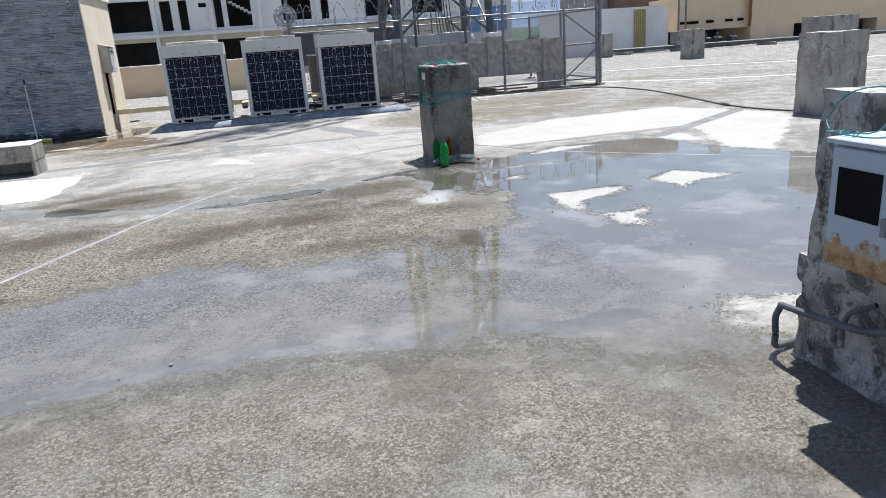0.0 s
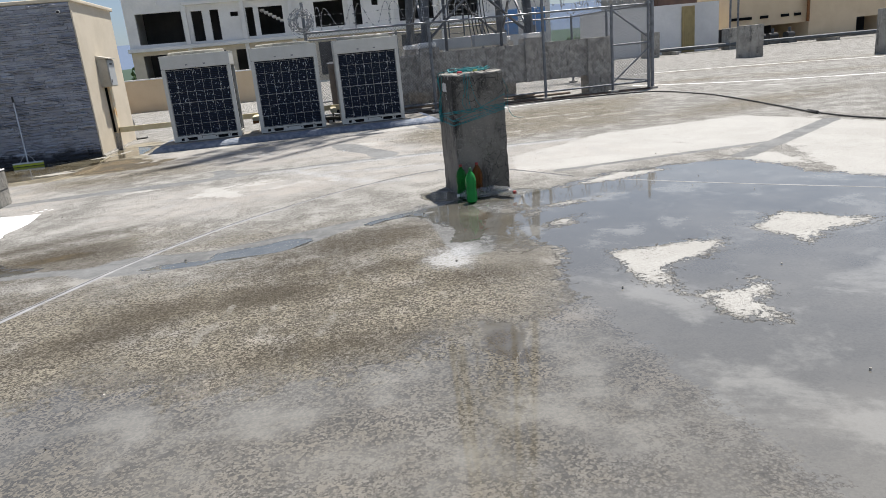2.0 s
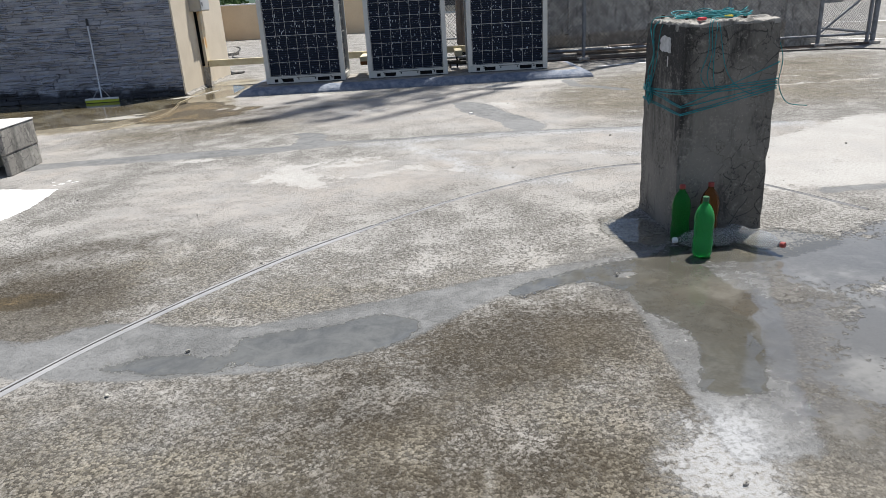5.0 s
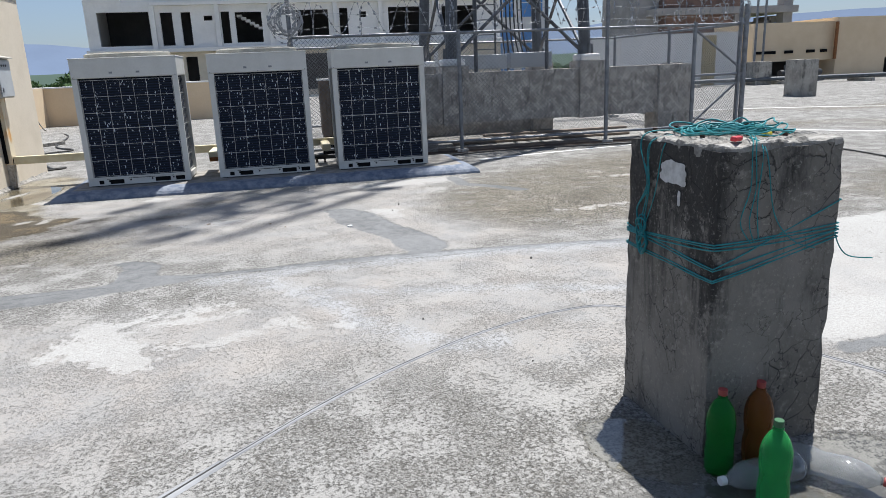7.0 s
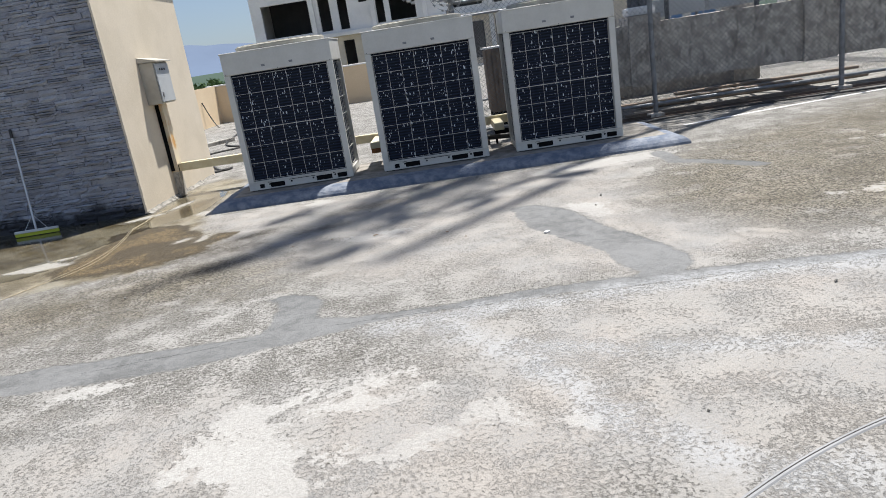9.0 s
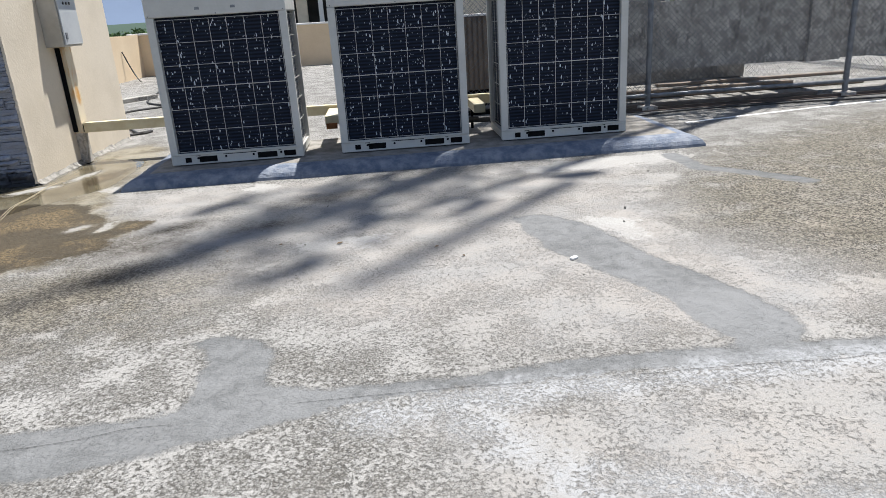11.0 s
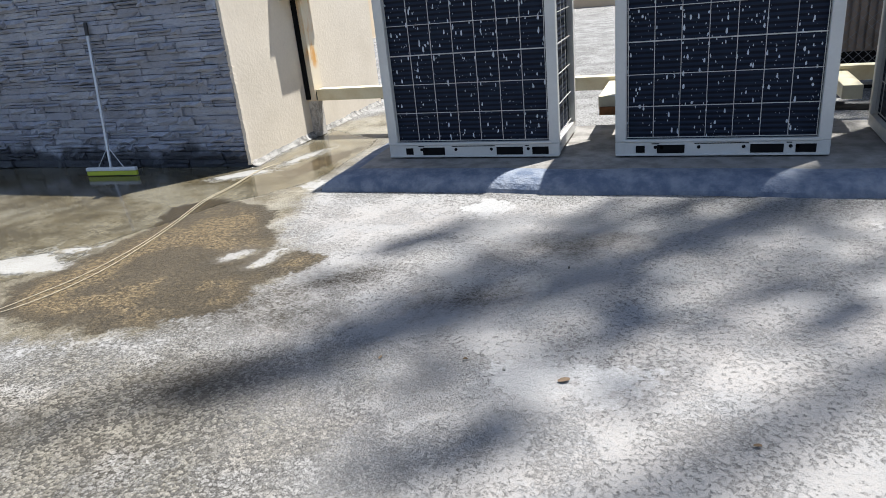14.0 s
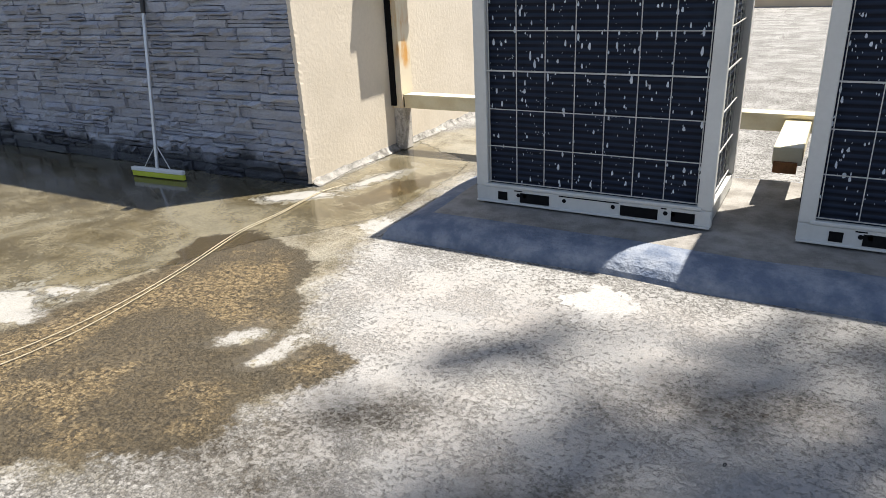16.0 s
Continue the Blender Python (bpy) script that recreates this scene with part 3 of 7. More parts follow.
    worn = any_of(
        # first shape: worn speckle, widened to darken the tower's shadow band too
        seg_dist(px, py, ((-1.5, 13.2), (0.8, 13.6), (2.3, 14.2), (2.2, 14.7), (1.6, 15.2), (1.1, 15.5), (0.7, 15.2), (0.1, 14.8), (-1.5, 14.4))) + 0.05,
        seg_dist(px, py, ((-1.0, 4.6), (4.9, 4.6), (4.75, 6.6), (4.72, 7.2), (4.6, 7.5), (4.25, 8.2), (3.2, 8.15), (2.2, 8.0), (1.3, 8.05), (-0.5, 8.4), (-2, 7))),
        oval(px, py, 2.4, 7.2, 0.45, 0.22), oval(px, py, 0.75, 9.1, 0.6, 0.22, 8) - 0.2, oval(px, py, 3.9, 8.2, 0.35, 0.2) - 0.15, oval(px, py, 3.0, 7.25, 0.4, 0.22), oval(px, py, 4.35, 7.05, 0.28, 0.14), oval(px, py, 2.6, 8.95, 0.45, 0.15, 10), oval(px, py, 1.55, 9.6, 0.35, 0.2),
        seg_dist(px, py, ((5.2, 13.5), (8.5, 13.8), (11.0, 18.3), (8.57, 18.2), (6.13, 17.0), (4.92, 15.76), (4.7, 14.7), (4.91, 14.39))) - 0.12,
        oval(px, py, 11.5, 14.6, 2.6, 0.7, 20), oval(px, py, 15.0, 20.5, 4.0, 0.8, -25), oval(px, py, 19, 24, 5, 0.9, -20)) + 0.15
    pale = any_of(
        islands - 0.02,
        seg_dist(px, py, ((5.6, 10.45), (6.3, 10.35), (7.8, 10.5), (8.9, 10.3), (8.65, 9.7), (8.1, 8.3), (8.4, 7.9), (10.6, 10.2), (10.9, 10.8), (10.1, 13.0), (7.6, 12.8), (5.8, 11.6))),
        seg_dist(px, py, ((1.74, 11.6), (1.9, 12.1), (2.09, 11.95), (2.42, 11.23), (2.26, 11.12), (1.94, 11.44))), seg_dist(px, py, ((4.06, 7.78), (4.4, 7.76), (4.26, 7.24), (3.98, 7.32))) + 0.02,
        seg_dist(px, py, ((1.26, 16.89), (1.44, 17.03), (1.61, 16.98), (1.61, 16.8), (1.5, 16.66))), seg_dist(px, py, ((4.0, 15.05), (4.17, 15.14), (4.31, 14.95), (4.32, 14.56), (4.18, 14.48), (4.09, 14.75))),
        *(seg_dist(px, py, p, False) - 0.035 for p in STREAKS),
        oval(px, py, 4.8, 16.8, 0.9, 0.22, 5), oval(px, py, 2.3, 14.95, 0.3, 0.12, 5), oval(px, py, 13, 17.8, 2.2, 0.18, -30))
    fair = any_of(
        seg_dist(px, py, ((-2.2, 14.55), (-2.0, 15.3), (-1.3, 14.95), (-0.88, 13.4), (-0.2, 12.8), (-0.08, 12.25), (-0.15, 11.8), (-0.74, 12.2), (-2.2, 12.8))) - 0.2,
        seg_dist(px, py, ((3.3, 10.7), (4.3, 10.45), (5.6, 10.3), (7.5, 10.2), (7.5, 12.5), (5.2, 11.5), (4.0, 11.05))),
        seg_dist(px, py, ((2.86, 12.7), (4.5, 12.8), (5.52, 12.75), (7.5, 12.5), (5.2, 11.5), (4.53, 11.34), (4.01, 11.05), (3.38, 11.2), (3.0, 11.9))) - 0.1,
        seg_dist(px, py, ((1.6, 14.2), (3.2, 13.2), (5.5, 13.2), (4.6, 14.6), (5.2, 16.9), (0.2, 17.0), (0.7, 15.2))),
        seg_dist(px, py, ((0.5, 10.3), (2.2, 9.9), (4.2, 11.2), (4.4, 12.4), (0.6, 12.3))) + 0.2)
    repair = any_of(
        seg_dist(px, py, ((-0.62, 9.45), (-0.50, 9.66), (0.0, 9.32), (0.30, 9.0), (0.75, 8.78), (1.35, 8.62), (1.75, 8.62), (1.7, 8.34), (1.25, 8.5), (0.72, 8.6), (0.2, 8.76), (-0.45, 9.14))),
        seg_dist(px, py, ((1.2, 8.5), (1.51, 8.75), (1.68, 8.80), (2.33, 8.67), (2.8, 8.82), (3.5, 9.07), (4.4, 9.36), (4.9, 9.5), (5.0, 9.0), (4.72, 8.2), (4.5, 7.5), (4.2, 7.5), (4.2, 8.85), (4.0, 8.97), (3.55, 8.82), (3.1, 8.42), (2.6, 8.24), (1.9, 8.22), (1.4, 8.3))),
        seg_dist(px, py, ((-0.9, 12.72), (0.39, 12.9), (1.44, 12.92), (1.77, 12.96), (1.78, 13.28), (1.77, 13.44), (1.64, 13.62), (1.8, 13.65), (1.99, 13.55), (2.09, 13.38), (2.08, 13.12), (2.33, 13.03), (2.66, 13.01), (3.38, 13.06), (4.18, 13.06), (4.78, 12.99),
                          (6.9, 12.76), (6.9, 12.64), (4.7, 12.86), (3.35, 12.93), (2.81, 12.92), (2.43, 12.88), (2.02, 12.75), (1.39, 12.59), (-0.39, 12.52), (-0.9, 12.4))),
        seg_dist(px, py, ((3.53, 15.26), (3.78, 15.26), (4.0, 14.97), (4.12, 14.61), (4.16, 14.32), (4.3, 13.98), (4.43, 13.65), (4.51, 13.31), (4.45, 13.02), (4.18, 13.04), (4.07, 13.31), (4.03, 13.63), (3.84, 14.05), (3.62, 14.52))),
        seg_dist(px, py, ((5.43, 16.9), (5.42, 16.3), (5.75, 15.98), (6.0, 15.57)), False) - 0.09,
        seg_dist(px, py, ((1.3, 4.18), (1.9, 4.32), (2.6, 4.36), (3.2, 4.2), (3.7, 4.28), (4.1, 4.05), (4.5, 4.1)), False) - 0.09,
        seg_dist(px, py, ((8.0, 9.8), (8.9, 10.4), (10.6, 11.6)), False) - 0.12, seg_dist(px, py, ((6.0, 10.3), (8.9, 10.45)), False) - 0.06)
    # mostly soil; ovals at y 14.7 to 16.3 also deepen the tower's shadow
    soil_shade = any_of(oval(px, py, 2.9, 7.26, 0.34, 0.14), oval(px, py, 2.2, 7.22, 0.34, 0.17, 10), oval(px, py, 1.92, 6.95, 0.34, 0.16, 30), oval(px, py, 4.42, 7.04, 0.30, 0.12), oval(px, py, 3.65, 7.5, 0.3, 0.07),
                  seg_dist(px, py, ((0.30, 9.02), (0.55, 9.16), (0.80, 9.42), (1.30, 9.46), (1.52, 9.10), (1.48, 8.80), (1.05, 8.62), (0.70, 8.66))) - 0.04, oval(px, py, 0.6, 9.75, 0.5, 0.10, 25), oval(px, py, -0.25, 7.9, 0.22, 0.10), oval(px, py, 0.66, 7.68, 0.40, 0.20, 10), oval(px, py, -0.3, 6.9, 0.35, 0.12), oval(px, py, 3.3, 6.2, 0.3, 0.08), oval(px, py, 3.1, 8.15, 0.25, 0.06), oval(px, py, 4.0, 8.55, 0.2, 0.14), oval(px, py, 3.60, 8.35, 0.50, 0.30, 20), oval(px, py, 3.0, 7.85, 0.25, 0.12), oval(px, py, 4.3, 7.75, 0.16, 0.2), oval(px, py, 0.56, 15.33, 0.22, 0.10, 20), oval(px, py, 0.86, 15.28, 0.10, 0.06), oval(px, py, 1.75, 15.58, 0.16, 0.08, 20) + 0.06, oval(px, py, 2.15, 16.3, 0.24, 0.10, 15) + 0.06, oval(px, py, 0.95, 15.7, 0.2, 0.08, 30) + 0.04, oval(px, py, 0.85, 14.7, 0.2, 0.1, 25) + 0.05) - 0.07
    wash = any_of(seg_dist(px, py, ((4.06, 7.78), (4.4, 7.76), (4.26, 7.24), (3.98, 7.32))), seg_dist(px, py, ((4.3, 10.95), (4.0, 11.01), (3.63, 11.45), (3.31, 12.13), (2.9, 12.7)), False) - 0.07,
                  seg_dist(px, py, ((5.4, 11.6), (4.6, 11.9), (3.75, 12.1), (3.3, 12.3)), False) - 0.05, seg_dist(px, py, ((2.5, 12.78), (3.3, 12.85), (4.3, 12.84), (5.4, 12.76), (7.0, 12.6)), False) - 0.09)
    drag = any_of(*(seg_dist(px, py, p, False) - 0.02 for p in DRAGS))
    # the floor falls a little towards its puddles
    nx, ny = len(xs), len(ys)
    pz = np.where(np.minimum(water, pool) < 0, -0.004, 0.0)
    me = bpy.data.meshes.new("floor")
    idx = np.arange(nx * ny).reshape(ny, nx)
    faces = np.stack((idx[:-1, :-1], idx[:-1, 1:], idx[1:, 1:], idx[1:, :-1]), -1).reshape(-1, 4)
    me.from_pydata(np.stack((px, py, pz), 1).tolist(), [], faces.tolist())
    for key, values in (("water", water), ("pool", pool), ("damp", damp), ("algae", algae), ("film", film), ("moss", moss), ("worn", worn), ("pale", pale), ("fair", fair), ("repair", repair), ("drag", drag), ("soil_shade", soil_shade), ("wash", wash)):
        a = me.attributes.new(key, "FLOAT", "POINT")
        a.data.foreach_set("value", np.clip(values, -3, 3).astype(np.float32))
    me.materials.append(MAT_FLOOR)
    ob = tagged(new("floor", me), "weathered grey concrete roof floor with puddles and patched joints", "roof floor", kind="structure")
    return ob


build_floor()
body = slab((-22, -14, -0.6), (111, 55.4, -0.02))
tagged(part("roof_slab", body, MAT_BEAM), "concrete slab under the roof floor", "slab", kind="structure")


def ribbon(pts, width, lift, thick=0.005):
    """A thin raised strip along a row of points on the floor."""
    bm = bmesh.new()
    line = spline([(x, y, 0) for x, y in pts], 10)
    rows = []
    for k, p in enumerate(line):
        d = (line[min(k + 1, len(line) - 1)] - line[max(k - 1, 0)]).normalized()
        s = Vector((-d.y, d.x, 0)) * (width / 2) * (1 + 0.25 * noise.noise(p * 3))
        rows.append([bm.verts.new(q) for q in (p - s + Vector((0, 0, lift - thick)), p - s * 0.7 + Vector((0, 0, lift)), p + s * 0.7 + Vector((0, 0, lift)), p + s + Vector((0, 0, lift - thick)))])
    for a, b in zip(rows, rows[1:]):
        for i in range(3):
            bm.faces.new((a[i], a[i + 1], b[i + 1], b[i]))
    return bm


MAT_SEAL = plain("grey_joint_sealer", (0.29, 0.29, 0.295), (0.22, 0.222, 0.228), 4, 0.8, 0, 0.15, local=False)
MAT_CRACK = plain("crack_shadow", (0.06, 0.058, 0.055), (0.10, 0.10, 0.095), 6, 0.9, 0, 0.1, local=False)
MAT_SEAM = plain("grey_mortar_seam", (0.27, 0.273, 0.275), (0.19, 0.193, 0.195), 5, 0.9, 0, 0.4, 70, local=False)
SEAL = ((-0.6, 3.9), (0.3, 5.8), (0.88, 7.0), (1.4, 8.05), (1.78, 8.75), (2.36, 9.56), (2.85, 10.08), (3.4, 10.58), (4.1, 11.05), (4.75, 11.30), (5.2, 11.25), (5.6, 10.65), (6.02, 9.84))
SUNK = ((6.02, 9.84), (6.7, 9.06), (7.3, 8.44), (8.2, 7.56), (9.6, 6.2))
seal = thing("joint_seal", (0, 0, 0), 0, "long pale sealer strip curving over a floor crack", "floor sealer", kind="structure")
part("strip", ribbon(SEAL[:7], 0.06, 0.006), MAT_SEAL, seal)
part("strip", ribbon(SEAL[6:], 0.030, 0.005), MAT_SEAL, seal)
part("crack", ribbon(SEAL[:7], 0.009, 0.009), MAT_CRACK, seal)
part("crack", ribbon(SEAL[6:], 0.0045, 0.007), MAT_CRACK, seal)
part("sunken_strip", ribbon(SUNK, 0.03, -0.0025, 0.001), MAT_SEAM, seal, "wet end of the strip in the puddle")
seam = thing("joint_seam", (0, 0, 0), 0, "thin wandering crack along a mortared floor joint", "floor seam", kind="structure")
SEAM_LINE = [(0.8 + 0.16 * k, 12.74 + 0.19 * min(1.0, 0.12 * k) - 0.045 * max(0.0, 0.16 * k - 2.0) + 0.022 * noise.noise(Vector((k * 0.9, 0, 4)))) for k in range(41)]
for i, j in ((0, 7), (9, 16), (17, 27), (29, 34), (36, 41)):
    part("crack", ribbon(SEAM_LINE[i:j], 0.0018, 0.0040, 0.0006), MAT_CRACK, seam)
for pts, w in ((((12.2, 21.3), (14.0, 19.0), (17.0, 17.0), (22, 15.0)), 0.10), (((14.5, 26.2), (17.8, 24.8), (21.2, 22.4), (27, 19.5)), 0.11), (((6.3, 18.6), (7.8, 18.9), (9.6, 19.2)), 0.05)):
    tagged(part("painted_line", ribbon(pts, w, 0.006), MAT_WHITE), "thin white mortar line on the roof floor", "floor line", kind="structure")

# ---- stair cabin clad in slate-grey ledger stone ----
WX, WY, WTOP = -0.97, 17.86, 3.04
MAT_CLADBACK = plain("dark_mortar", (0.03, 0.031, 0.035), (0.022, 0.022, 0.025), 5, 0.9, 0, 0.3, local=False)


def stone_mat():
    m, nt, b = mat_new("slate_ledger_stone", 0.75)
    v = coords(nt)
    r = rand_obj(nt)
    isl = nt.nodes.new("ShaderNodeNewGeometry").outputs["Random Per Island"]
    tone = calc(nt, "FRACT", calc(nt, "ADD", r, isl))
    big = tex_noise(nt, v, 3.0, 5, 0.6)
    fine = tex_noise(nt, coords(nt, (1, 1, 2.4)), 38, 5, 0.7)
    c = blend(nt, tone, (0.30, 0.315, 0.37), (0.45, 0.47, 0.525))
    c = blend(nt, step(nt, big, 0.4, 0.7, 0, 0.5), c, (0.25, 0.25, 0.26))
    c = blend(nt, step(nt, fine, 0.35, 0.7, 0, 0.55), c, (0.24, 0.25, 0.29))
    g = nt.nodes.new("ShaderNodeSeparateXYZ")
    nt.links.new(v, g.inputs[0])
    splash = step(nt, calc(nt, "ADD", g.outputs["Z"], calc(nt, "MULTIPLY", big, -0.45)), -0.11, 0.0, 1.0, 0.0)
    c = blend(nt, calc(nt, "MULTIPLY", splash, 0.93), c, (0.026, 0.028, 0.035))
    plug(nt, c, b.inputs["Base Color"])
    plug(nt, step(nt, splash, 0, 1, 0.78, 0.35), b.inputs["Roughness"])
    relief(nt, b, calc(nt, "ADD", calc(nt, "MULTIPLY", fine, 0.6), tex_noise(nt, coords(nt, (1, 1, 1.8)), 13, 5, 0.65)), 0.9, 0.022)
    return m


MAT_STONE = stone_mat()
cabin = thing("wall_cabin", (0, 0, 0), 0, "stair cabin with grey ledger-stone front and cream plaster side", "wall", kind="structure")
part("core_wall", slab((-11.0, WY + 0.004, 0), (WX, 20.7, WTOP - 0.05)), MAT_PLASTER, cabin, "cream textured plaster wall")
part("stone_backing", slab((-11.0, WY - 0.012, 0), (WX - 0.012, WY, WTOP - 0.06)), MAT_CLADBACK, cabin, "dark mortar bed behind the stones")
cap = soften(slab((-11.1, WY - 0.04, WTOP - 0.05), (WX + 0.05, 20.78, WTOP + 0.02)), 0.012, 1)
part("coping", cap, MAT_PLASTER, cabin, "thin cream coping slab")

# ragged plaster lip where the side coat meets the stones
bm = bmesh.new()
lip = []
for k in range(150):
    z = 0.02 + k * (WTOP - 0.09) / 149
    q = Vector((z * 23.0, 1.0, 0.0))
    w = 0.013 + 0.008 * noise.noise(q) + 0.008 * noise.noise(q * 2.7)
    d = 0.006 * noise.noise(q * 1.6 + Vector((5, 0, 0)))
    lip.append([bm.verts.new(p) for p in ((WX + 0.004, WY + 0.02, z), (WX + 0.008 + d * 0.4, WY - 0.026 + d, z), (WX - w, WY - 0.040 + d, z), (WX - w - 0.004, WY - 0.004, z))])
for a, b in zip(lip, lip[1:]):
    for i in range(3):
        bm.faces.new((a[i], a[i + 1], b[i + 1], b[i]))
part("plaster_lip", bm, MAT_PLASTER, cabin, "ragged cream plaster edge")
# mortar cove at the foot of the plastered side
bm = bmesh.new()
foot = []
for k in range(113):
    y = WY - 0.02 + k * (2.8 / 112)
    w = 0.040 + 0.030 * noise.noise(Vector((y * 2.1, 3, 0))) + 0.012 * noise.noise(Vector((y * 11.0, 7, 0)))
    h = 0.050 + 0.022 * noise.noise(Vector((y * 4.3, 9, 0))) + 0.010 * noise.noise(Vector((y * 15.0, 2, 0)))
    foot.append([bm.verts.new(p) for p in ((WX - 0.001, y, h), (WX + w * 0.35, y, h * 0.45), (WX + w, y, 0.003))])
for a, b in zip(foot, foot[1:]):
    for i in range(2):
        bm.faces.new((a[i], a[i + 1], b[i + 1], b[i]))
smooth(part("mortar_cove", bm, MAT_MORTAR, cabin, "whitish mortar fillet along the wall foot"))

# ---- parapet, roof edges and the land below ----
par = thing("wall_parapet", (0, 0, 0), 0, "low tan plastered parapet at the roof edge", "parapet", kind="structure")
part("back_wall", slab((-5.6, 35.4, 0), (3.0, 35.7, 1.34)), MAT_PARAPET, par)
part("side_wall", slab((-5.6, 29.0, 0), (-5.3, 35.4, 1.36)), MAT_PARAPET, par)
part("coping", soften(slab((-5.66, 35.34, 1.34), (3.05, 35.76, 1.40)), 0.01, 1), MAT_WHITE, par, "pale coping on the parapet")


def land_mat():
    m, nt, b = mat_new("valley_ground", 0.95)
    v = coords(nt)
    n = tex_noise(nt, v, 0.01, 8, 0.65)
    c = blend(nt, step(nt, n, 0.4, 0.6), (0.07, 0.11, 0.035), (0.20, 0.17, 0.10))
    plug(nt, c, b.inputs["Base Color"])
    return m


bm = bmesh.new()
bmesh.ops.create_grid(bm, x_segments=60, y_segments=60, size=4500)
for v in bm.verts:
    v.co.z = -14 + (8 * noise.noise(v.co * 0.002) if v.co.length > 300 else 0)
tagged(part("ground", bm, land_mat()), "green valley floor far below the roof", "ground", kind="structure")


def ridge(name, dist, height, seed, base, label):
    bm = bmesh.new()
    rows = []
    for k in range(121):
        a = radians(-75 + 150 * k / 120)
        h = height * (0.80 + 0.16 * noise.fractal(Vector((a * 5.2, seed, 0)), 1.0, 2.0, 5))
        d = Vector((math.sin(a), math.cos(a), 0))
        rows.append([bm.verts.new(d * (dist - 700 * dist / 4000) + Vector((0, 0, -16))), bm.verts.new(d * (dist - 250) + Vector((0, 0, h * 0.55))), bm.verts.new(d * dist + Vector((0, 0, h)))])
    for a, b in zip(rows, rows[1:]):
        for i in range(2):
            bm.faces.new((a[i], b[i], b[i + 1], a[i + 1]))
    m, nt, b = mat_new(name + "_haze", 1.0, 0, 0.0)
    c = blend(nt, tex_noise(nt, coords(nt), 0.004, 6, 0.6), base, tuple(x * 0.8 for x in base))
    plug(nt, c, b.inputs["Base Color"])
    return tagged(smooth(part(name, bm, m)), label, "mountain", kind="structure")


ridge("backdrop_mountain", 4200, 250, 1.3, (0.145, 0.185, 0.26), "hazy blue mountain range on the horizon")
ridge("backdrop_hill", 1900, 30, 8.7, (0.075, 0.105, 0.085), "nearer hazy green hills in the valley")

# ---- plinth and three outdoor air-conditioning units ----
MAT_PLINTH = plain("blue_grey_plinth_paint", (0.10, 0.128, 0.185), (0.27, 0.29, 0.325), 8, 0.75, 0, 1.0, 45, local=False, depth=0.010)
bm = bmesh.new()
rings = []
for inset, z in ((0.0, 0.0), (0.008, 0.028), (0.032, 0.062), (0.075, 0.092), (0.13, 0.111), (0.18, 0.117), (0.21, 0.118)):
    x0, x1, y0, y1 = 0.10 + inset, 5.90 - inset, 17.165 + inset, 18.75 - inset * 0.3
    ring = []
    for k in range(40):
        ring.append((x0 + (x1 - x0) * k / 40, y0))
    for k in range(10):
        ring.append((x1, y0 + (y1 - y0) * k / 10))
    for k in range(40):
        ring.append((x1 - (x1 - x0) * k / 40, y1))
    for k in range(10):
        ring.append((x0, y1 - (y1 - y0) * k / 10))
    rings.append([bm.verts.new((x + 0.025 * noise.noise(Vector((x * 2, y * 2, z * 3))), y + 0.03 * noise.noise(Vector((x * 1.7, y * 2, 5 + z))), z)) for x, y in ring])
for a, b in zip(rings, rings[1:]):
    n = len(a)
    for i in range(n):
        bm.faces.new((a[i], a[(i + 1) % n], b[(i + 1) % n], b[i]))
tops = [v.co.copy() for v in rings[-1]]
plinth = tagged(part("plinth", bm, MAT_PLINTH), "low blue-grey painted concrete plinth with a sloped lip", "plinth", kind="structure")

MAT_PLINTHTOP = plain("dirty_plinth_screed", (0.30, 0.28, 0.25), (0.17, 0.155, 0.135), 7, 0.9, 0, 0.9, 60, local=False, depth=0.008)
bm = bmesh.new()
bm.faces.new([bm.verts.new(v) for v in tops])
part("plinth_top", bm, MAT_PLINTHTOP, plinth, "dirty bare screed on the plinth")

UW, UD, UH = 1.34, 0.78, 1.70


def coil_mat():
    m, nt, b = mat_new("coil_fins", 0.7, 0.0, 0.25)
    v = coords(nt, local=True)
    w = nt.nodes.new("ShaderNodeTexWave")
    w.wave_type, w.bands_direction = "BANDS", "Z"
    w.inputs["Scale"].default_value, w.inputs["Distortion"].default_value = 9.0, 0.15
    nt.links.new(v, w.inputs["Vector"])
    n = tex_noise(nt, v, 5, 5, 0.6)
    c = blend(nt, step(nt, w.outputs["Fac"], 0.2, 0.8), (0.003, 0.005, 0.012), (0.012, 0.020, 0.040))
    c = blend(nt, step(nt, n, 0.5, 0.75, 0, 0.5), c, (0.014, 0.024, 0.042))
    plug(nt, c, b.inputs["Base Color"])
    relief(nt, b, w.outputs["Fac"], 0.6, 0.01)
    return m


MAT_COIL = coil_mat()
MAT_FAN = plain("weathered_ivory", (0.42, 0.40, 0.34), (0.30, 0.285, 0.24), 6, 0.7, 0, 0.1)
MAT_WIRE = plain("ivory_wire", (0.52, 0.51, 0.48), (0.42, 0.41, 0.39), 6, 0.45, 0, 0)
MAT_SPLASH = plain("dried_splashes", (0.62, 0.67, 0.72), (0.42, 0.47, 0.52), 20, 0.8, 0, 0)


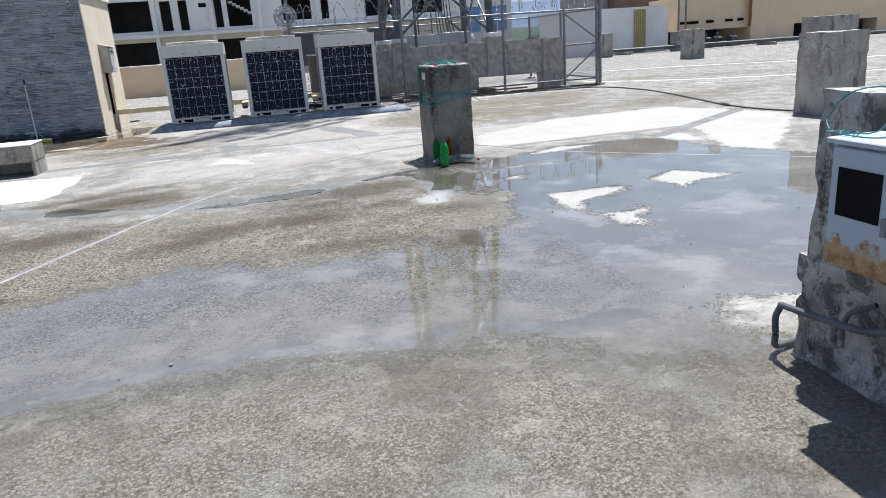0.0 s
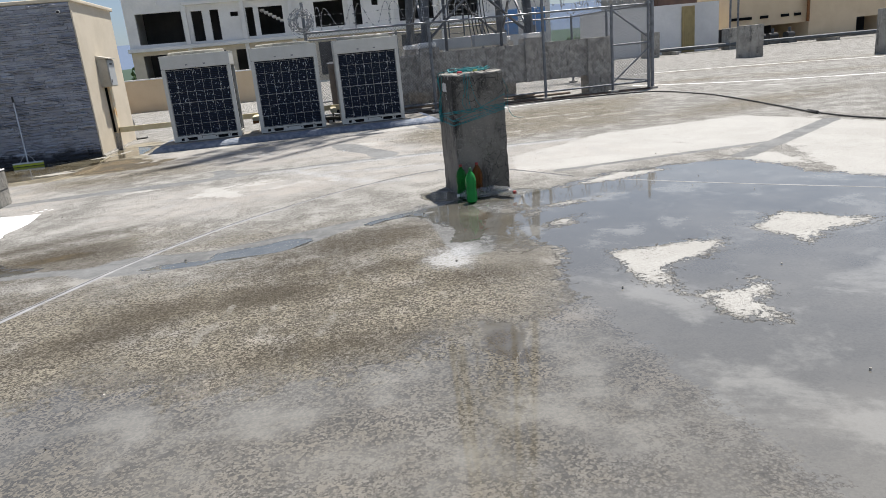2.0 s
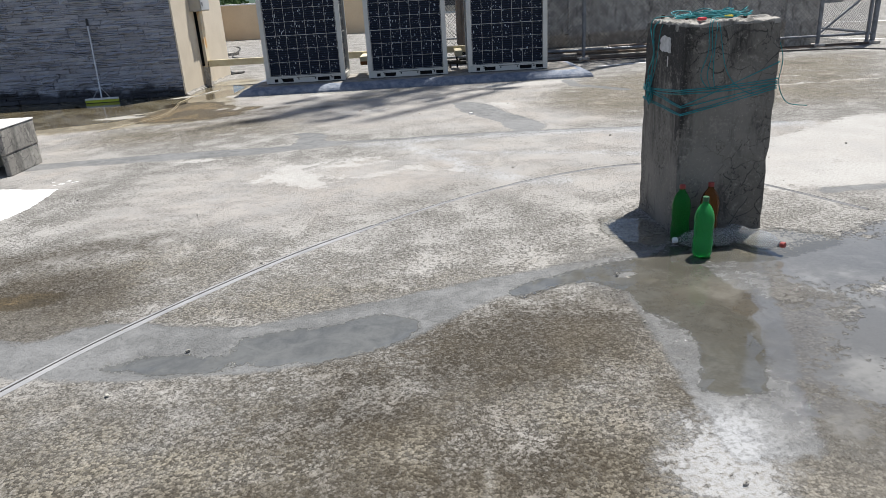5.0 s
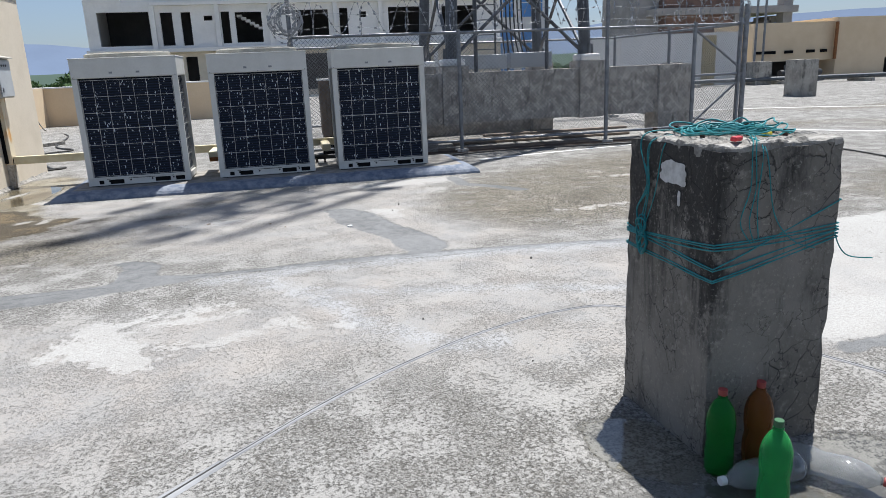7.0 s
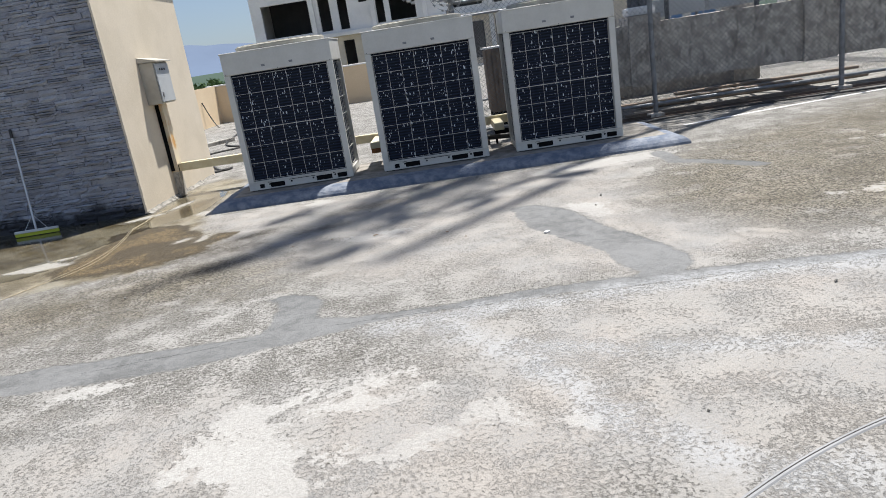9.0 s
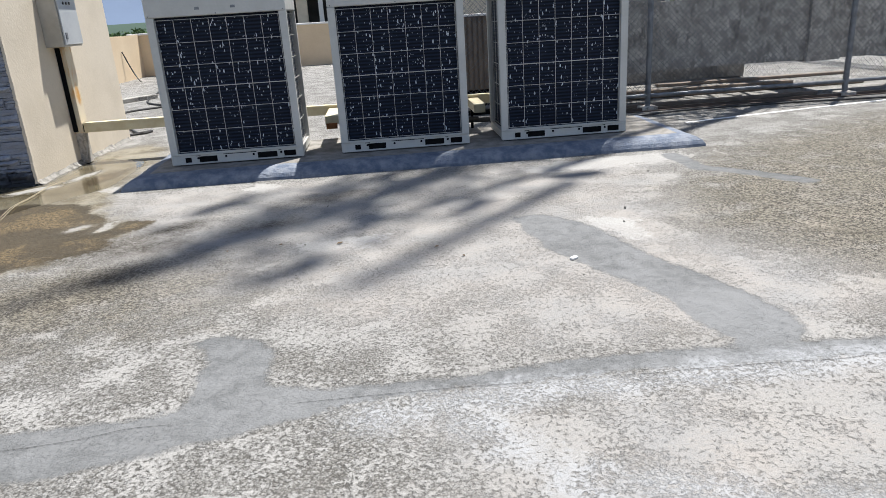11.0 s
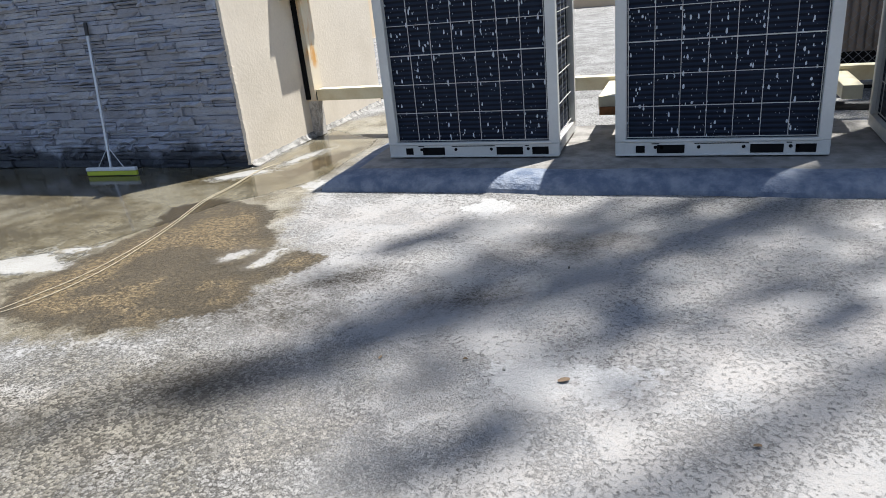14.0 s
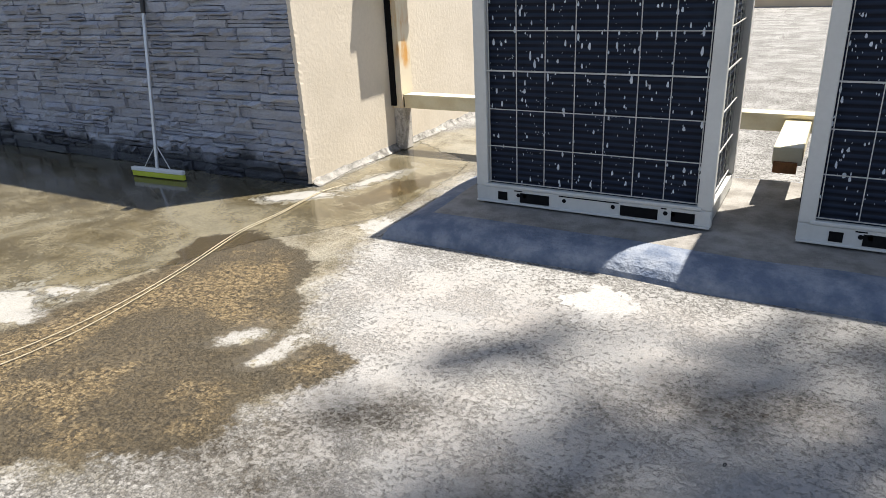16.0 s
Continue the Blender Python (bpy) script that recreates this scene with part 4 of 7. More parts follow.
def guard(width, z0, z1, cols, rows, parent, m):
    """A square-mesh wire guard in its own plane, wire by wire."""
    for k in range(cols + 1):
        x = -width / 2 + width * k / cols
        part("guard_wire", box(bmesh.new(), (x, 0, (z0 + z1) / 2), (0.0045, 0.0045, z1 - z0), 0, m), MAT_WIRE, parent)
    for k in range(rows + 1):
        z = z0 + (z1 - z0) * k / rows
        thick = 0.008 if k == rows // 2 else 0.0045
        extra = 0.05 if k == rows // 2 else 0.012
        part("guard_wire", box(bmesh.new(), (0, -0.006, z), (width + 2 * extra, 0.006, thick), 0, m), MAT_WIRE, parent)


def splashes(width, z0, z1, y, count, seed):
    rng = random.Random(seed)
    bm = bmesh.new()
    for _ in range(count):
        x, z = rng.uniform(-width / 2, width / 2), z0 + (z1 - z0) * rng.random() ** 0.85
        s = 0.0018 + 0.0088 * rng.random() ** 3.6
        l = s * rng.uniform(1.2, 2.6)
        vs = []
        for k in range(7):
            a = 2 * math.pi * k / 7
            w = 1.0 if math.sin(a) > 0 else 0.7
            vs.append(bm.verts.new((x + s * w * math.cos(a) * rng.uniform(0.7, 1.1), y - 0.002, z - l * math.sin(a) * rng.uniform(0.8, 1.1))))
        bm.faces.new(vs[::-1])
    return bm


def ac_unit(x, seed, label):
    u = thing("outdoor_ac_unit", (x, 17.655, 0.12), 0, label, "air conditioner", "units on the plinth")
    h = UH
    # base rail with its slots and feet
    rail = soften(slab((-UW / 2, 0, 0.012), (UW / 2, 0.05, 0.105)), 0.006, 1)
    base = part("base_rail", rail, MAT_UNIT, u)
    for cx, w, hh in ((-0.50, 0.06, 0.05), (-0.30, 0.18, 0.058), (0.30, 0.20, 0.058), (0.53, 0.12, 0.055)):
        part("slot", box(bmesh.new(), (cx, 0.0, 0.055), (w, 0.006, hh)), MAT_SLOT, base, "dark lifting slot")
    for cx in (-0.40, -0.36, -0.12, 0.16, 0.44, 0.48):
        part("hole", rod(bmesh.new(), (cx, -0.003, 0.068), (cx, 0.01, 0.068), 0.012, n=10), MAT_SLOT, base)
    part("flange", soften(slab((-UW / 2 + 0.004, -0.012, 0.010), (UW / 2 - 0.004, 0.0, 0.022)), 0.002, 1), MAT_UNIT, base, "thin bottom flange")
    for cx, w in ((-0.40, 0.05), (0.02, 0.34), (0.43, 0.03)):
        part("joint_line", slab((cx - w / 2, -0.003, 0.090), (cx + w / 2, 0.002, 0.096)), MAT_SLOT, base, "dark seam above the rail")
    part("base_pan", slab((-UW / 2 + 0.01, 0.05, 0.02), (UW / 2 - 0.01, UD, 0.10)), MAT_UNIT, u)
    for fx in (-0.52, 0.52):
        part("foot", slab((fx - 0.12, 0.02, 0), (fx + 0.12, UD - 0.02, 0.012)), MAT_SLOT, u, "black rubber foot")
    # corner posts, lightly rounded
    for px, py in ((-UW / 2 + 0.0375, 0.02), (UW / 2 - 0.0375, 0.02), (-UW / 2 + 0.0375, UD - 0.04), (UW / 2 - 0.0375, UD - 0.04)):
        post = soften(slab((px - 0.0375, py - 0.02, 0.105), (px + 0.0375, py + 0.03, h - 0.26)), 0.008, 2)
        part("corner_post", post, MAT_UNIT, u)
    top = soften(slab((-UW / 2, -0.004, h - 0.26), (UW / 2, UD + 0.004, h)), 0.014, 2)
    hood = part("top_panel", top, MAT_UNIT, u)
    part("top_lip", soften(slab((-UW / 2 - 0.006, -0.01, h - 0.012), (UW / 2 + 0.006, UD + 0.01, h + 0.004)), 0.004, 1), MAT_UNIT, u)
    for bx in (-0.17, 0.17):
        part("badge", slab((bx - 0.022, -0.007, h - 0.205), (bx + 0.022, -0.003, h - 0.18)), MAT_GALV, hood, "small grey badge shape")
    for bx in (-UW / 2 + 0.03, UW / 2 - 0.03, 0):
        part("screw", rod(bmesh.new(), (bx, -0.008, h - 0.245), (bx, 0.0, h - 0.245), 0.006), MAT_GALV, hood)
    # coil on all sides, behind the posts
    part("coil", slab((-UW / 2 + 0.05, 0.05, 0.10), (UW / 2 - 0.05, UD - 0.06, h - 0.262)), MAT_COIL, u, "dark blue-black finned coil")
    inner = UW - 0.17
    guard(inner, 0.135, h - 0.285, 7, 6, u, Matrix.Translation((0.0, 0.022, 0)))
    side = Matrix.Rotation(radians(90), 4, "Z")
    guard(UD - 0.16, 0.135, h - 0.285, 4, 6, u, Matrix.Translation((UW / 2 - 0.035, UD / 2, 0)) @ side)
    guard(UD - 0.16, 0.135, h - 0.285, 4, 6, u, Matrix.Translation((-UW / 2 + 0.028, UD / 2, 0)) @ side)
    spl = part("splash_film", splashes(UW - 0.14, 0.13, h - 0.29, 0.048, 620, seed), MAT_SPLASH, u, "pale dried splashes on the coil")
    spl["kind"] = "stuff"
    bar = part("sill_bar", soften(slab((-UW / 2 + 0.05, -0.006, 0.104), (UW / 2 - 0.05, 0.03, 0.122)), 0.003, 1), MAT_UNIT, u)
    # fan outlet ring with its grille
    ring = bmesh.new()
    lathe(ring, ((0.345, 0.0), (0.36, 0.01), (0.36, 0.052), (0.345, 0.06), (0.33, 0.06), (0.325, 0.02), (0.325, 0.0)), 40, Matrix.Translation((0, UD / 2, h)) @ Matrix.Diagonal((1.55, 1.0, 1, 1)))
    fan = part("fan_ring", ring, MAT_FAN, u, "weathered ivory fan outlet ring")
    grill = bmesh.new()
    for r in (0.07, 0.13, 0.19, 0.25, 0.31):
        loop = [(1.55 * r * math.cos(2 * math.pi * k / 32), UD / 2 + r * math.sin(2 * math.pi * k / 32), h + 0.067) for k in range(33)]
        hose(grill, loop, 0.004, 4)
    for k in range(8):
        a = math.pi * k / 8
        rod(grill, (1.55 * 0.35 * math.cos(a), UD / 2 + 0.35 * math.sin(a), h + 0.063), (-1.55 * 0.35 * math.cos(a), UD / 2 - 0.35 * math.sin(a), h + 0.063), 0.004, n=4)
    part("fan_grille", grill, MAT_FAN, fan)
    return u


ac_unit(1.148, 11, "ivory outdoor air-conditioning unit with dark coil, beside the cabin wall")
ac_unit(2.880, 22, "ivory outdoor air-conditioning unit between two others on the plinth")
ac_unit(4.563, 33, "ivory outdoor air-conditioning unit beside the tower fence")

# cable tray behind the units, with its short branch and stand
tray = thing("cable_tray", (0, 0, 0), 0, "yellowed metal cable tray running behind the outdoor units", "cable tray")
part("trunk", soften(slab((-0.86, 18.98, 0.36), (5.0, 19.12, 0.47)), 0.004, 1), MAT_TRAY, tray)
part("branch", soften(slab((2.02, 18.25, 0.34), (2.17, 18.98, 0.44)), 0.004, 1), MAT_TRAY, tray)
part("branch", soften(slab((3.70, 18.35, 0.34), (3.83, 18.98, 0.44)), 0.004, 1), MAT_TRAY, tray)
part("lid_edge", slab((-0.86, 18.965, 0.455), (5.0, 18.98, 0.475)), MAT_TRAY, tray)
for sx in (2.19, 3.74):
    part("stand", slab((sx, 18.3 if sx < 3 else 19.0, 0), (sx + 0.03, 18.33 if sx < 3 else 19.03, 0.37)), MAT_SLOT, tray, "short black bracket")
part("tray_end", slab((-0.872, 18.985, 0.365), (-0.861, 19.115, 0.465)), MAT_SLOT, tray, "dark open end of the tray")
part("pipe_end", slab((2.03, 18.22, 0.30), (2.15, 18.26, 0.36)), MAT_RUST, tray, "rusty open tray end")

# junction box and duct on the cabin's side wall
jb = thing("junction_box", (WX, 19.0, 1.34), 0, "light grey metal junction box with sloped hood on cream wall", "electrical box")
part("case", soften(slab((0, -0.25, 0), (0.20, 0.25, 0.56)), 0.006, 1), MAT_JBCASE, jb)
door = part("door", soften(slab((0.203, -0.235, 0.02), (0.218, 0.235, 0.54)), 0.004, 1), MAT_JBOX, jb, "pale box door")
part("latch", slab((0.218, -0.20, 0.08), (0.226, -0.16, 0.15)), MAT_GALV, door, "small steel latch")
for k in range(3):
    part("lamp", rod(bmesh.new(), (0.216, -0.1 + 0.08 * k, 0.46), (0.228, -0.1 + 0.08 * k, 0.46), 0.016), MAT_BLACK, door, "small dark indicator")
hood = bmesh.new()
pts = [(-0.0, 0.64), (0.26, 0.575), (0.26, 0.56), (0.0, 0.565)]
a = [hood.verts.new((x, -0.27, z)) for x, z in pts]
b = [hood.verts.new((x, 0.27, z)) for x, z in pts]
hood.faces.new(a)
hood.faces.new(b[::-1])
for i in range(4):
    hood.faces.new((a[i], b[i], b[(i + 1) % 4], a[(i + 1) % 4]))
part("hood", hood, MAT_JBCASE, jb, "sloped rain hood")


def duct_mat():
    m, nt, b = mat_new("stained_duct_paint", 0.55)
    v = coords(nt)
    n = tex_noise(nt, coords(nt, (1, 1, 0.25)), 9, 5, 0.65)
    c = blend(nt, step(nt, n, 0.42, 0.62), (0.66, 0.58, 0.42), (0.58, 0.30, 0.08))
    c = blend(nt, step(nt, tex_noise(nt, v, 2.2, 4, 0.5), 0.45, 0.6), (0.66, 0.58, 0.44), c)
    plug(nt, c, b.inputs["Base Color"])
    return m


duct = thing("wall_duct", (WX, 19.05, 0), 0, "rust-stained upright cable duct under the junction box", "cable duct")
part("upper_duct", soften(slab((0.0, -0.09, 0.36), (0.10, 0.09, 1.338)), 0.004, 1), duct_mat(), duct)
# the shadow gap beside the duct is a solid black strip
part("gap_shade", slab((0.0, -0.106, 0.38), (0.05, -0.091, 1.33)), MAT_SLOT, duct, "black strip standing for the shaded gap along the duct")
part("lower_duct", soften(slab((0.0, -0.07, 0.0), (0.085, 0.07, 0.36)), 0.004, 1), MAT_BEAM, duct, "narrow mottled grey duct foot")

# squeegee against the stone wall
sq = thing("floor_squeegee", (-2.30, 17.57, 0), 4, "long-handled squeegee with yellow rubber blade leaning on stone wall", "squeegee")
MAT_YEL = plain("yellow_rubber", (0.62, 0.66, 0.05), (0.52, 0.55, 0.05), 8, 0.5, 0, 0)
MAT_ALU = plain("brushed_aluminium", (0.62, 0.63, 0.65), (0.5, 0.51, 0.53), 8, 0.35, 0.6, 0)
part("blade", soften(slab((-0.275, -0.014, 0.002), (0.275, 0.014, 0.045)), 0.004, 1), MAT_YEL, sq, "bright yellow rubber blade")
part("blade_holder", soften(slab((-0.275, -0.018, 0.045), (0.275, 0.018, 0.075)), 0.004, 1), MAT_WHITE, sq, "pale blade holder")
part("handle", rod(bmesh.new(), (0, 0, 0.07), (-0.05, 0.215, 1.22), 0.014), MAT_ALU, sq, "bare aluminium pole")
part("grip", rod(bmesh.new(), (-0.05, 0.215, 1.22), (-0.056, 0.235, 1.33), 0.018), MAT_BLACK, sq, "black hand grip")
for s in (-0.14, 0.14):
    part("brace", rod(bmesh.new(), (s, 0, 0.075), (-0.012, 0.042, 0.26), 0.004), MAT_ALU, sq, "thin wire brace")

# thin twine lying across the wet floor
MAT_TWINE = plain("tan_twine", (0.42, 0.36, 0.25), (0.32, 0.27, 0.18), 30, 0.8, 0, 0.2)
tw = thing("twine", (0, 0, 0), 0, "pale twine lying across the wet floor", "twine")
for off in (0.0, 1.0):
    bm = bmesh.new()
    run = ((-0.74, 17.95, 0.0), (-0.81, 17.72, 0.01), (-0.78, 17.25, 0.02), (-0.78, 16.9, 0.025), (-0.67, 16.41, 0.03), (-0.61, 16.03, 0.035), (-0.60, 15.73, 0.06), (-0.62, 15.49, 0.07), (-0.67, 15.3, 0.08), (-0.72, 15.13, 0.06), (-0.78, 14.97, 0.02), (-1.0, 14.5, 0.0))
    hose(bm, spline([(x + off * s, y - 0.3 * off * s, 0.006) for x, y, s in run], 6), 0.0028, 5)
    part("strand", bm, MAT_TWINE, tw)
# dome camera under the coping
dome = thing("security_camera", (-1.2, WY - 0.03, 2.82), 0, "small white security camera high on the stone wall", "camera")
part("housing", rod(bmesh.new(), (0, 0.02, 0), (0.03, -0.13, -0.02), 0.035, n=14), MAT_WHITE, dome)
part("lens", rod(bmesh.new(), (0.03, -0.13, -0.02), (0.031, -0.137, -0.021), 0.026, n=14), MAT_BLACK, dome, "black lens")

# ---- concrete pillar stubs ----
def stub(at, rz, sx, sy, h, seed, label, material=MAT_STUB, wear=0.003, chips=0.016):
    ob = part("concrete_pillar", rough_block(sx, sy, h, 16, wear, seed, chips), material)
    ob.matrix_basis = pose(at[0], at[1], 0, 0, 0, rz)
    return tagged(ob, label, "pillar", "pillar stubs on the roof")


PX, PY, PRZ = 4.942, 9.894, 4.0
SLIM = Matrix.Diagonal((1.029, 0.829, 1.0, 1.0))
main = stub((PX, PY), PRZ, 0.525, 0.70, 1.195, 1, "dark cracked concrete pillar stub wound with teal rope", MAT_PILLAR, 0.003, 0.011)
main.matrix_basis = main.matrix_basis @ SLIM
stub((-1.02, 10.03), 3, 0.62, 0.80, 1.17, 2, "grey concrete pillar stub beside the whitewash spill")
stub((11.20, 10.2), 2, 0.58, 0.78, 1.24, 3, "stained concrete pillar stub with a black cable at its foot")
stub((21.35, 29.6), 3, 0.62, 0.9, 1.28, 4, "concrete pillar stub standing alone before the pipe rack")
stub((21.6, 38.8), 3, 0.60, 0.9, 1.32, 5, "concrete pillar stub far off beside the gate")
stub((27.0, 39.6), 0, 0.9, 0.8, 1.15, 6, "squat concrete pillar stub beside the yellow door")
stub((22.9, 23.3), 3, 1.7, 0.9, 1.45, 8, "wide low concrete plinth at the roof's open side")
near = stub((5.30, 3.0), 1, 0.70, 0.72, 1.20, 7, "crumbling concrete pillar stub carrying a rusty cabinet", MAT_CRUMBLE, 0.005, 0.020)

part("crumbled_base", rough_block(0.755, 0.77, 0.50, 26, 0.022, 21, 0.045), MAT_CRUMBLE, near, "mottled broken render at the foot")

# low concrete bench with a hollow front
bench = thing("concrete_bench", (-1.75, 12.5, 0), 2, "low concrete bench with whitewashed top and hollow front", "bench")
part("slab", soften(slab((-1.05, -0.30, 0.205), (0.95, 0.32, 0.45)), 0.015, 2), MAT_STUB, bench)
part("top_coat", soften(slab((-1.055, -0.305, 0.452), (0.955, 0.325, 0.468)), 0.005, 1), MAT_WHITE, bench, "bright whitewashed top")
part("leg", soften(slab((0.895, -0.294, 0), (0.944, 0.315, 0.205)), 0.008, 1), MAT_STUB, bench)
part("leg", soften(slab((-1.044, -0.294, 0), (-0.995, 0.315, 0.205)), 0.008, 1), MAT_STUB, bench)
part("back_panel", slab((-0.995, 0.22, 0), (0.895, 0.30, 0.205)), MAT_STUB, bench)
cord = thing("twine", (-1.75, 12.5, 0), 2, "thin white cord drooping over the bench front", "cord")
part("strand", hose(bmesh.new(), spline([(-1.0, 0.0, 0.473), (-0.6, -0.2, 0.473), (-0.45, -0.312, 0.465), (-0.42, -0.315, 0.40), (-0.30, -0.314, 0.31), (-0.10, -0.314, 0.30), (0.08, -0.314, 0.38), (0.20, -0.313, 0.455), (0.30, -0.24, 0.473), (0.55, -0.18, 0.473)], 8), 0.005, 6), MAT_WHITE, cord)
# dried lime whitewash spilled between the stub and the bench
def lime(outline, lift, seed):
    bm = bmesh.new()
    pts = []
    for a, b in zip(outline, outline[1:] + outline[:1]):
        a, b = Vector((a[0], a[1], 0)), Vector((b[0], b[1], 0))
        n = max(2, int((b - a).length / 0.03))
        for k in range(n):
            p = a.lerp(b, k / n)
            w = noise.noise_vector(p * 5.0 + Vector((seed, 0, 0))) * 0.030 + noise.noise_vector(p * 19.0 + Vector((0, seed, 0))) * 0.016
            pts.append(Vector((p.x + w.x, p.y + w.y, 0)))
    low = [bm.verts.new((p.x, p.y, 0.001)) for p in pts]
    mid_ = sum(pts, Vector()) / len(pts)
    high = [bm.verts.new((*(p + (mid_ - p).normalized() * 0.006).xy, lift)) for p in pts]
    for a, b, c, d in zip(low, low[1:] + low[:1], high[1:] + high[:1], high):
        bm.faces.new((a, b, c, d))
    bmesh.ops.triangulate(bm, faces=[bm.faces.new(high)])
    return bm


spill = thing("whitewash_spill", (0, 0, 0), 0, "bright dried whitewash spilled flat on the roof floor", "whitewash")
part("sheet", lime([(-1.45, 9.98), (-0.45, 9.93), (-0.10, 9.96), (0.0, 10.25), (-0.03, 10.6), (0.02, 11.05), (-0.04, 11.60), (-0.54, 11.70), (-0.92, 11.80), (-1.45, 11.78)], 0.007, 3), MAT_WHITE, spill)
rnd = random.Random(41)
for k in range(6):
    x, y, r = -0.03 + rnd.uniform(-0.22, 0.06), 11.74 + rnd.uniform(-0.03, 0.22), rnd.uniform(0.006, 0.016)
    part("splash", lime([(x - r * 1.6, y - r), (x + r * 1.2, y - r * 0.8), (x + r * 1.7, y + r * 0.7), (x - r, y + r)], 0.005, k), MAT_WHITE, spill)

# whitewash daubs on the main pillar
for (dx, dz, w, hh, sd) in ((0.03, 1.085, 0.095, 0.044, 1), (0.085, 0.99, 0.011, 0.030, 2)):
    bm = bmesh.new()
    vs = []
    for k in range(40):
        a = 2 * math.pi * k / 40
        ca, sa = math.cos(a), math.sin(a)
        sq_ = (abs(ca) ** 4 + abs(sa) ** 4) ** -0.25
        r = sq_ * (1 + 0.22 * noise.noise(Vector((ca * 2.5, sa * 2.5, sd * 5))) + 0.10 * noise.noise(Vector((ca * 9, sa * 9, sd))))
        vs.append(bm.verts.new((-0.2668, -dx + w * r * ca, dz + hh * r * sa)))
    bm.faces.new(vs)
    part("whitewash_daub", bm, MAT_DAUB, main, "patch of whitewash")
# broken skin of pale mortar left on the pillar's top
bm = bmesh.new()
rows = []
N = 120
for depth, z in ((1.0, -0.022), (1.0, -0.006), (0.985, 0.0), (0.93, 0.004), (0.8, 0.006), (0.55, 0.006), (0.25, 0.006)):
    ring = []
    for k in range(N):
        a = 2 * math.pi * k / N
        ca, sa = math.cos(a), math.sin(a)
        q = max(abs(ca) / 0.262, abs(sa) / 0.349)
        e = Vector((ca / q * 9, sa / q * 9, depth * 3))
        r = depth * (1 - 0.11 * max(0.0, noise.noise(e * 0.6)) - 0.035 * abs(noise.noise(e * 2.3))) / q
        dz = z + 0.016 * noise.noise(e * 1.7) + (0.012 * noise.noise(e * 4.1) if depth < 1 else 0.0)
        if z < -0.01:
            dz -= 0.045 * max(0.0, noise.noise(e * 0.9 + Vector((3, 0, 0)))) + 0.012 * noise.noise(e * 3)
        ring.append(bm.verts.new((r * ca, r * sa, 1.206 + dz)))
    rows.append(ring)
for lo_, hi_ in zip(rows, rows[1:]):
    for k in range(N):
        bm.faces.new((lo_[k], lo_[(k + 1) % N], hi_[(k + 1) % N], hi_[k]))
bm.faces.new(rows[-1])
part("mortar_skin", bm, MAT_MORTAR, main, "broken pale mortar skin")
# starter bars cut off at the top
MAT_REBAR = plain("rusty_bar", (0.06, 0.045, 0.04), (0.10, 0.06, 0.04), 20, 0.9, 0, 0.3)
for bx, by in ((-0.20, 0.26), (-0.08, 0.30), (-0.16, -0.05), (0.20, 0.2), (0.12, -0.18)):
    bm = bmesh.new()
    rod(bm, (bx, by, 1.12), (bx + 0.004, by, 1.235), 0.011, n=8)
    part("bar_stub", bm, MAT_REBAR, main, "rusty cut-off reinforcing bar")

# teal rope wound round the main pillar
MAT_ROPE = plain("teal_rope", (0.015, 0.17, 0.19), (0.025, 0.27, 0.28), 40, 0.6, 0, 0.3, 200)
rope = thing("teal_rope", (PX, PY, 0), PRZ, "teal nylon rope wound round the pillar and heaped on its top", "rope")
rope.matrix_basis = rope.matrix_basis @ SLIM


def wrap(z_left, z_front, z_right, sag, r=0.0030, out=0.003):
    """One turn round the pillar, its height set at the back-left, front-left and front-right edges."""
    hx, hy = 0.2625 + out, 0.35 + out
    pts = []
    for k in range(9):
        t = k / 8
        pts.append((-hx - 0.004 * math.sin(t * 9), hy - 2 * hy * t, z_left + (z_front - z_left) * t - sag * math.sin(math.pi * t)))
    for k in range(1, 9):
        t = k / 8
        pts.append((-hx + 2 * hx * t, -hy - 0.004 * math.sin(t * 8), z_front + (z_right - z_front) * t - sag * math.sin(math.pi * t)))
    for k in range(1, 7):
        t = k / 6
        pts.append((hx, -hy + 2 * hy * t, z_right))
    for k in range(1, 6):
        t = k / 6
        pts.append((hx - 2 * hx * t, hy, z_right + (z_left - z_right) * t))
    pts.append(pts[0])
    return hose(bmesh.new(), pts, r, 6)


for zs in ((0.805, 0.855, 0.885, 0.006), (0.798, 0.845, 0.870, 0.004), (0.790, 0.834, 0.858, 0.010), (0.80, 0.757, 0.860, 0.004), (0.735, 0.713, 0.832, 0.004), (0.742, 0.720, 0.845, 0.0), (0.82, 0.765, 0.975, 0.006)):
    part("winding", wrap(*zs), MAT_ROPE, rope)
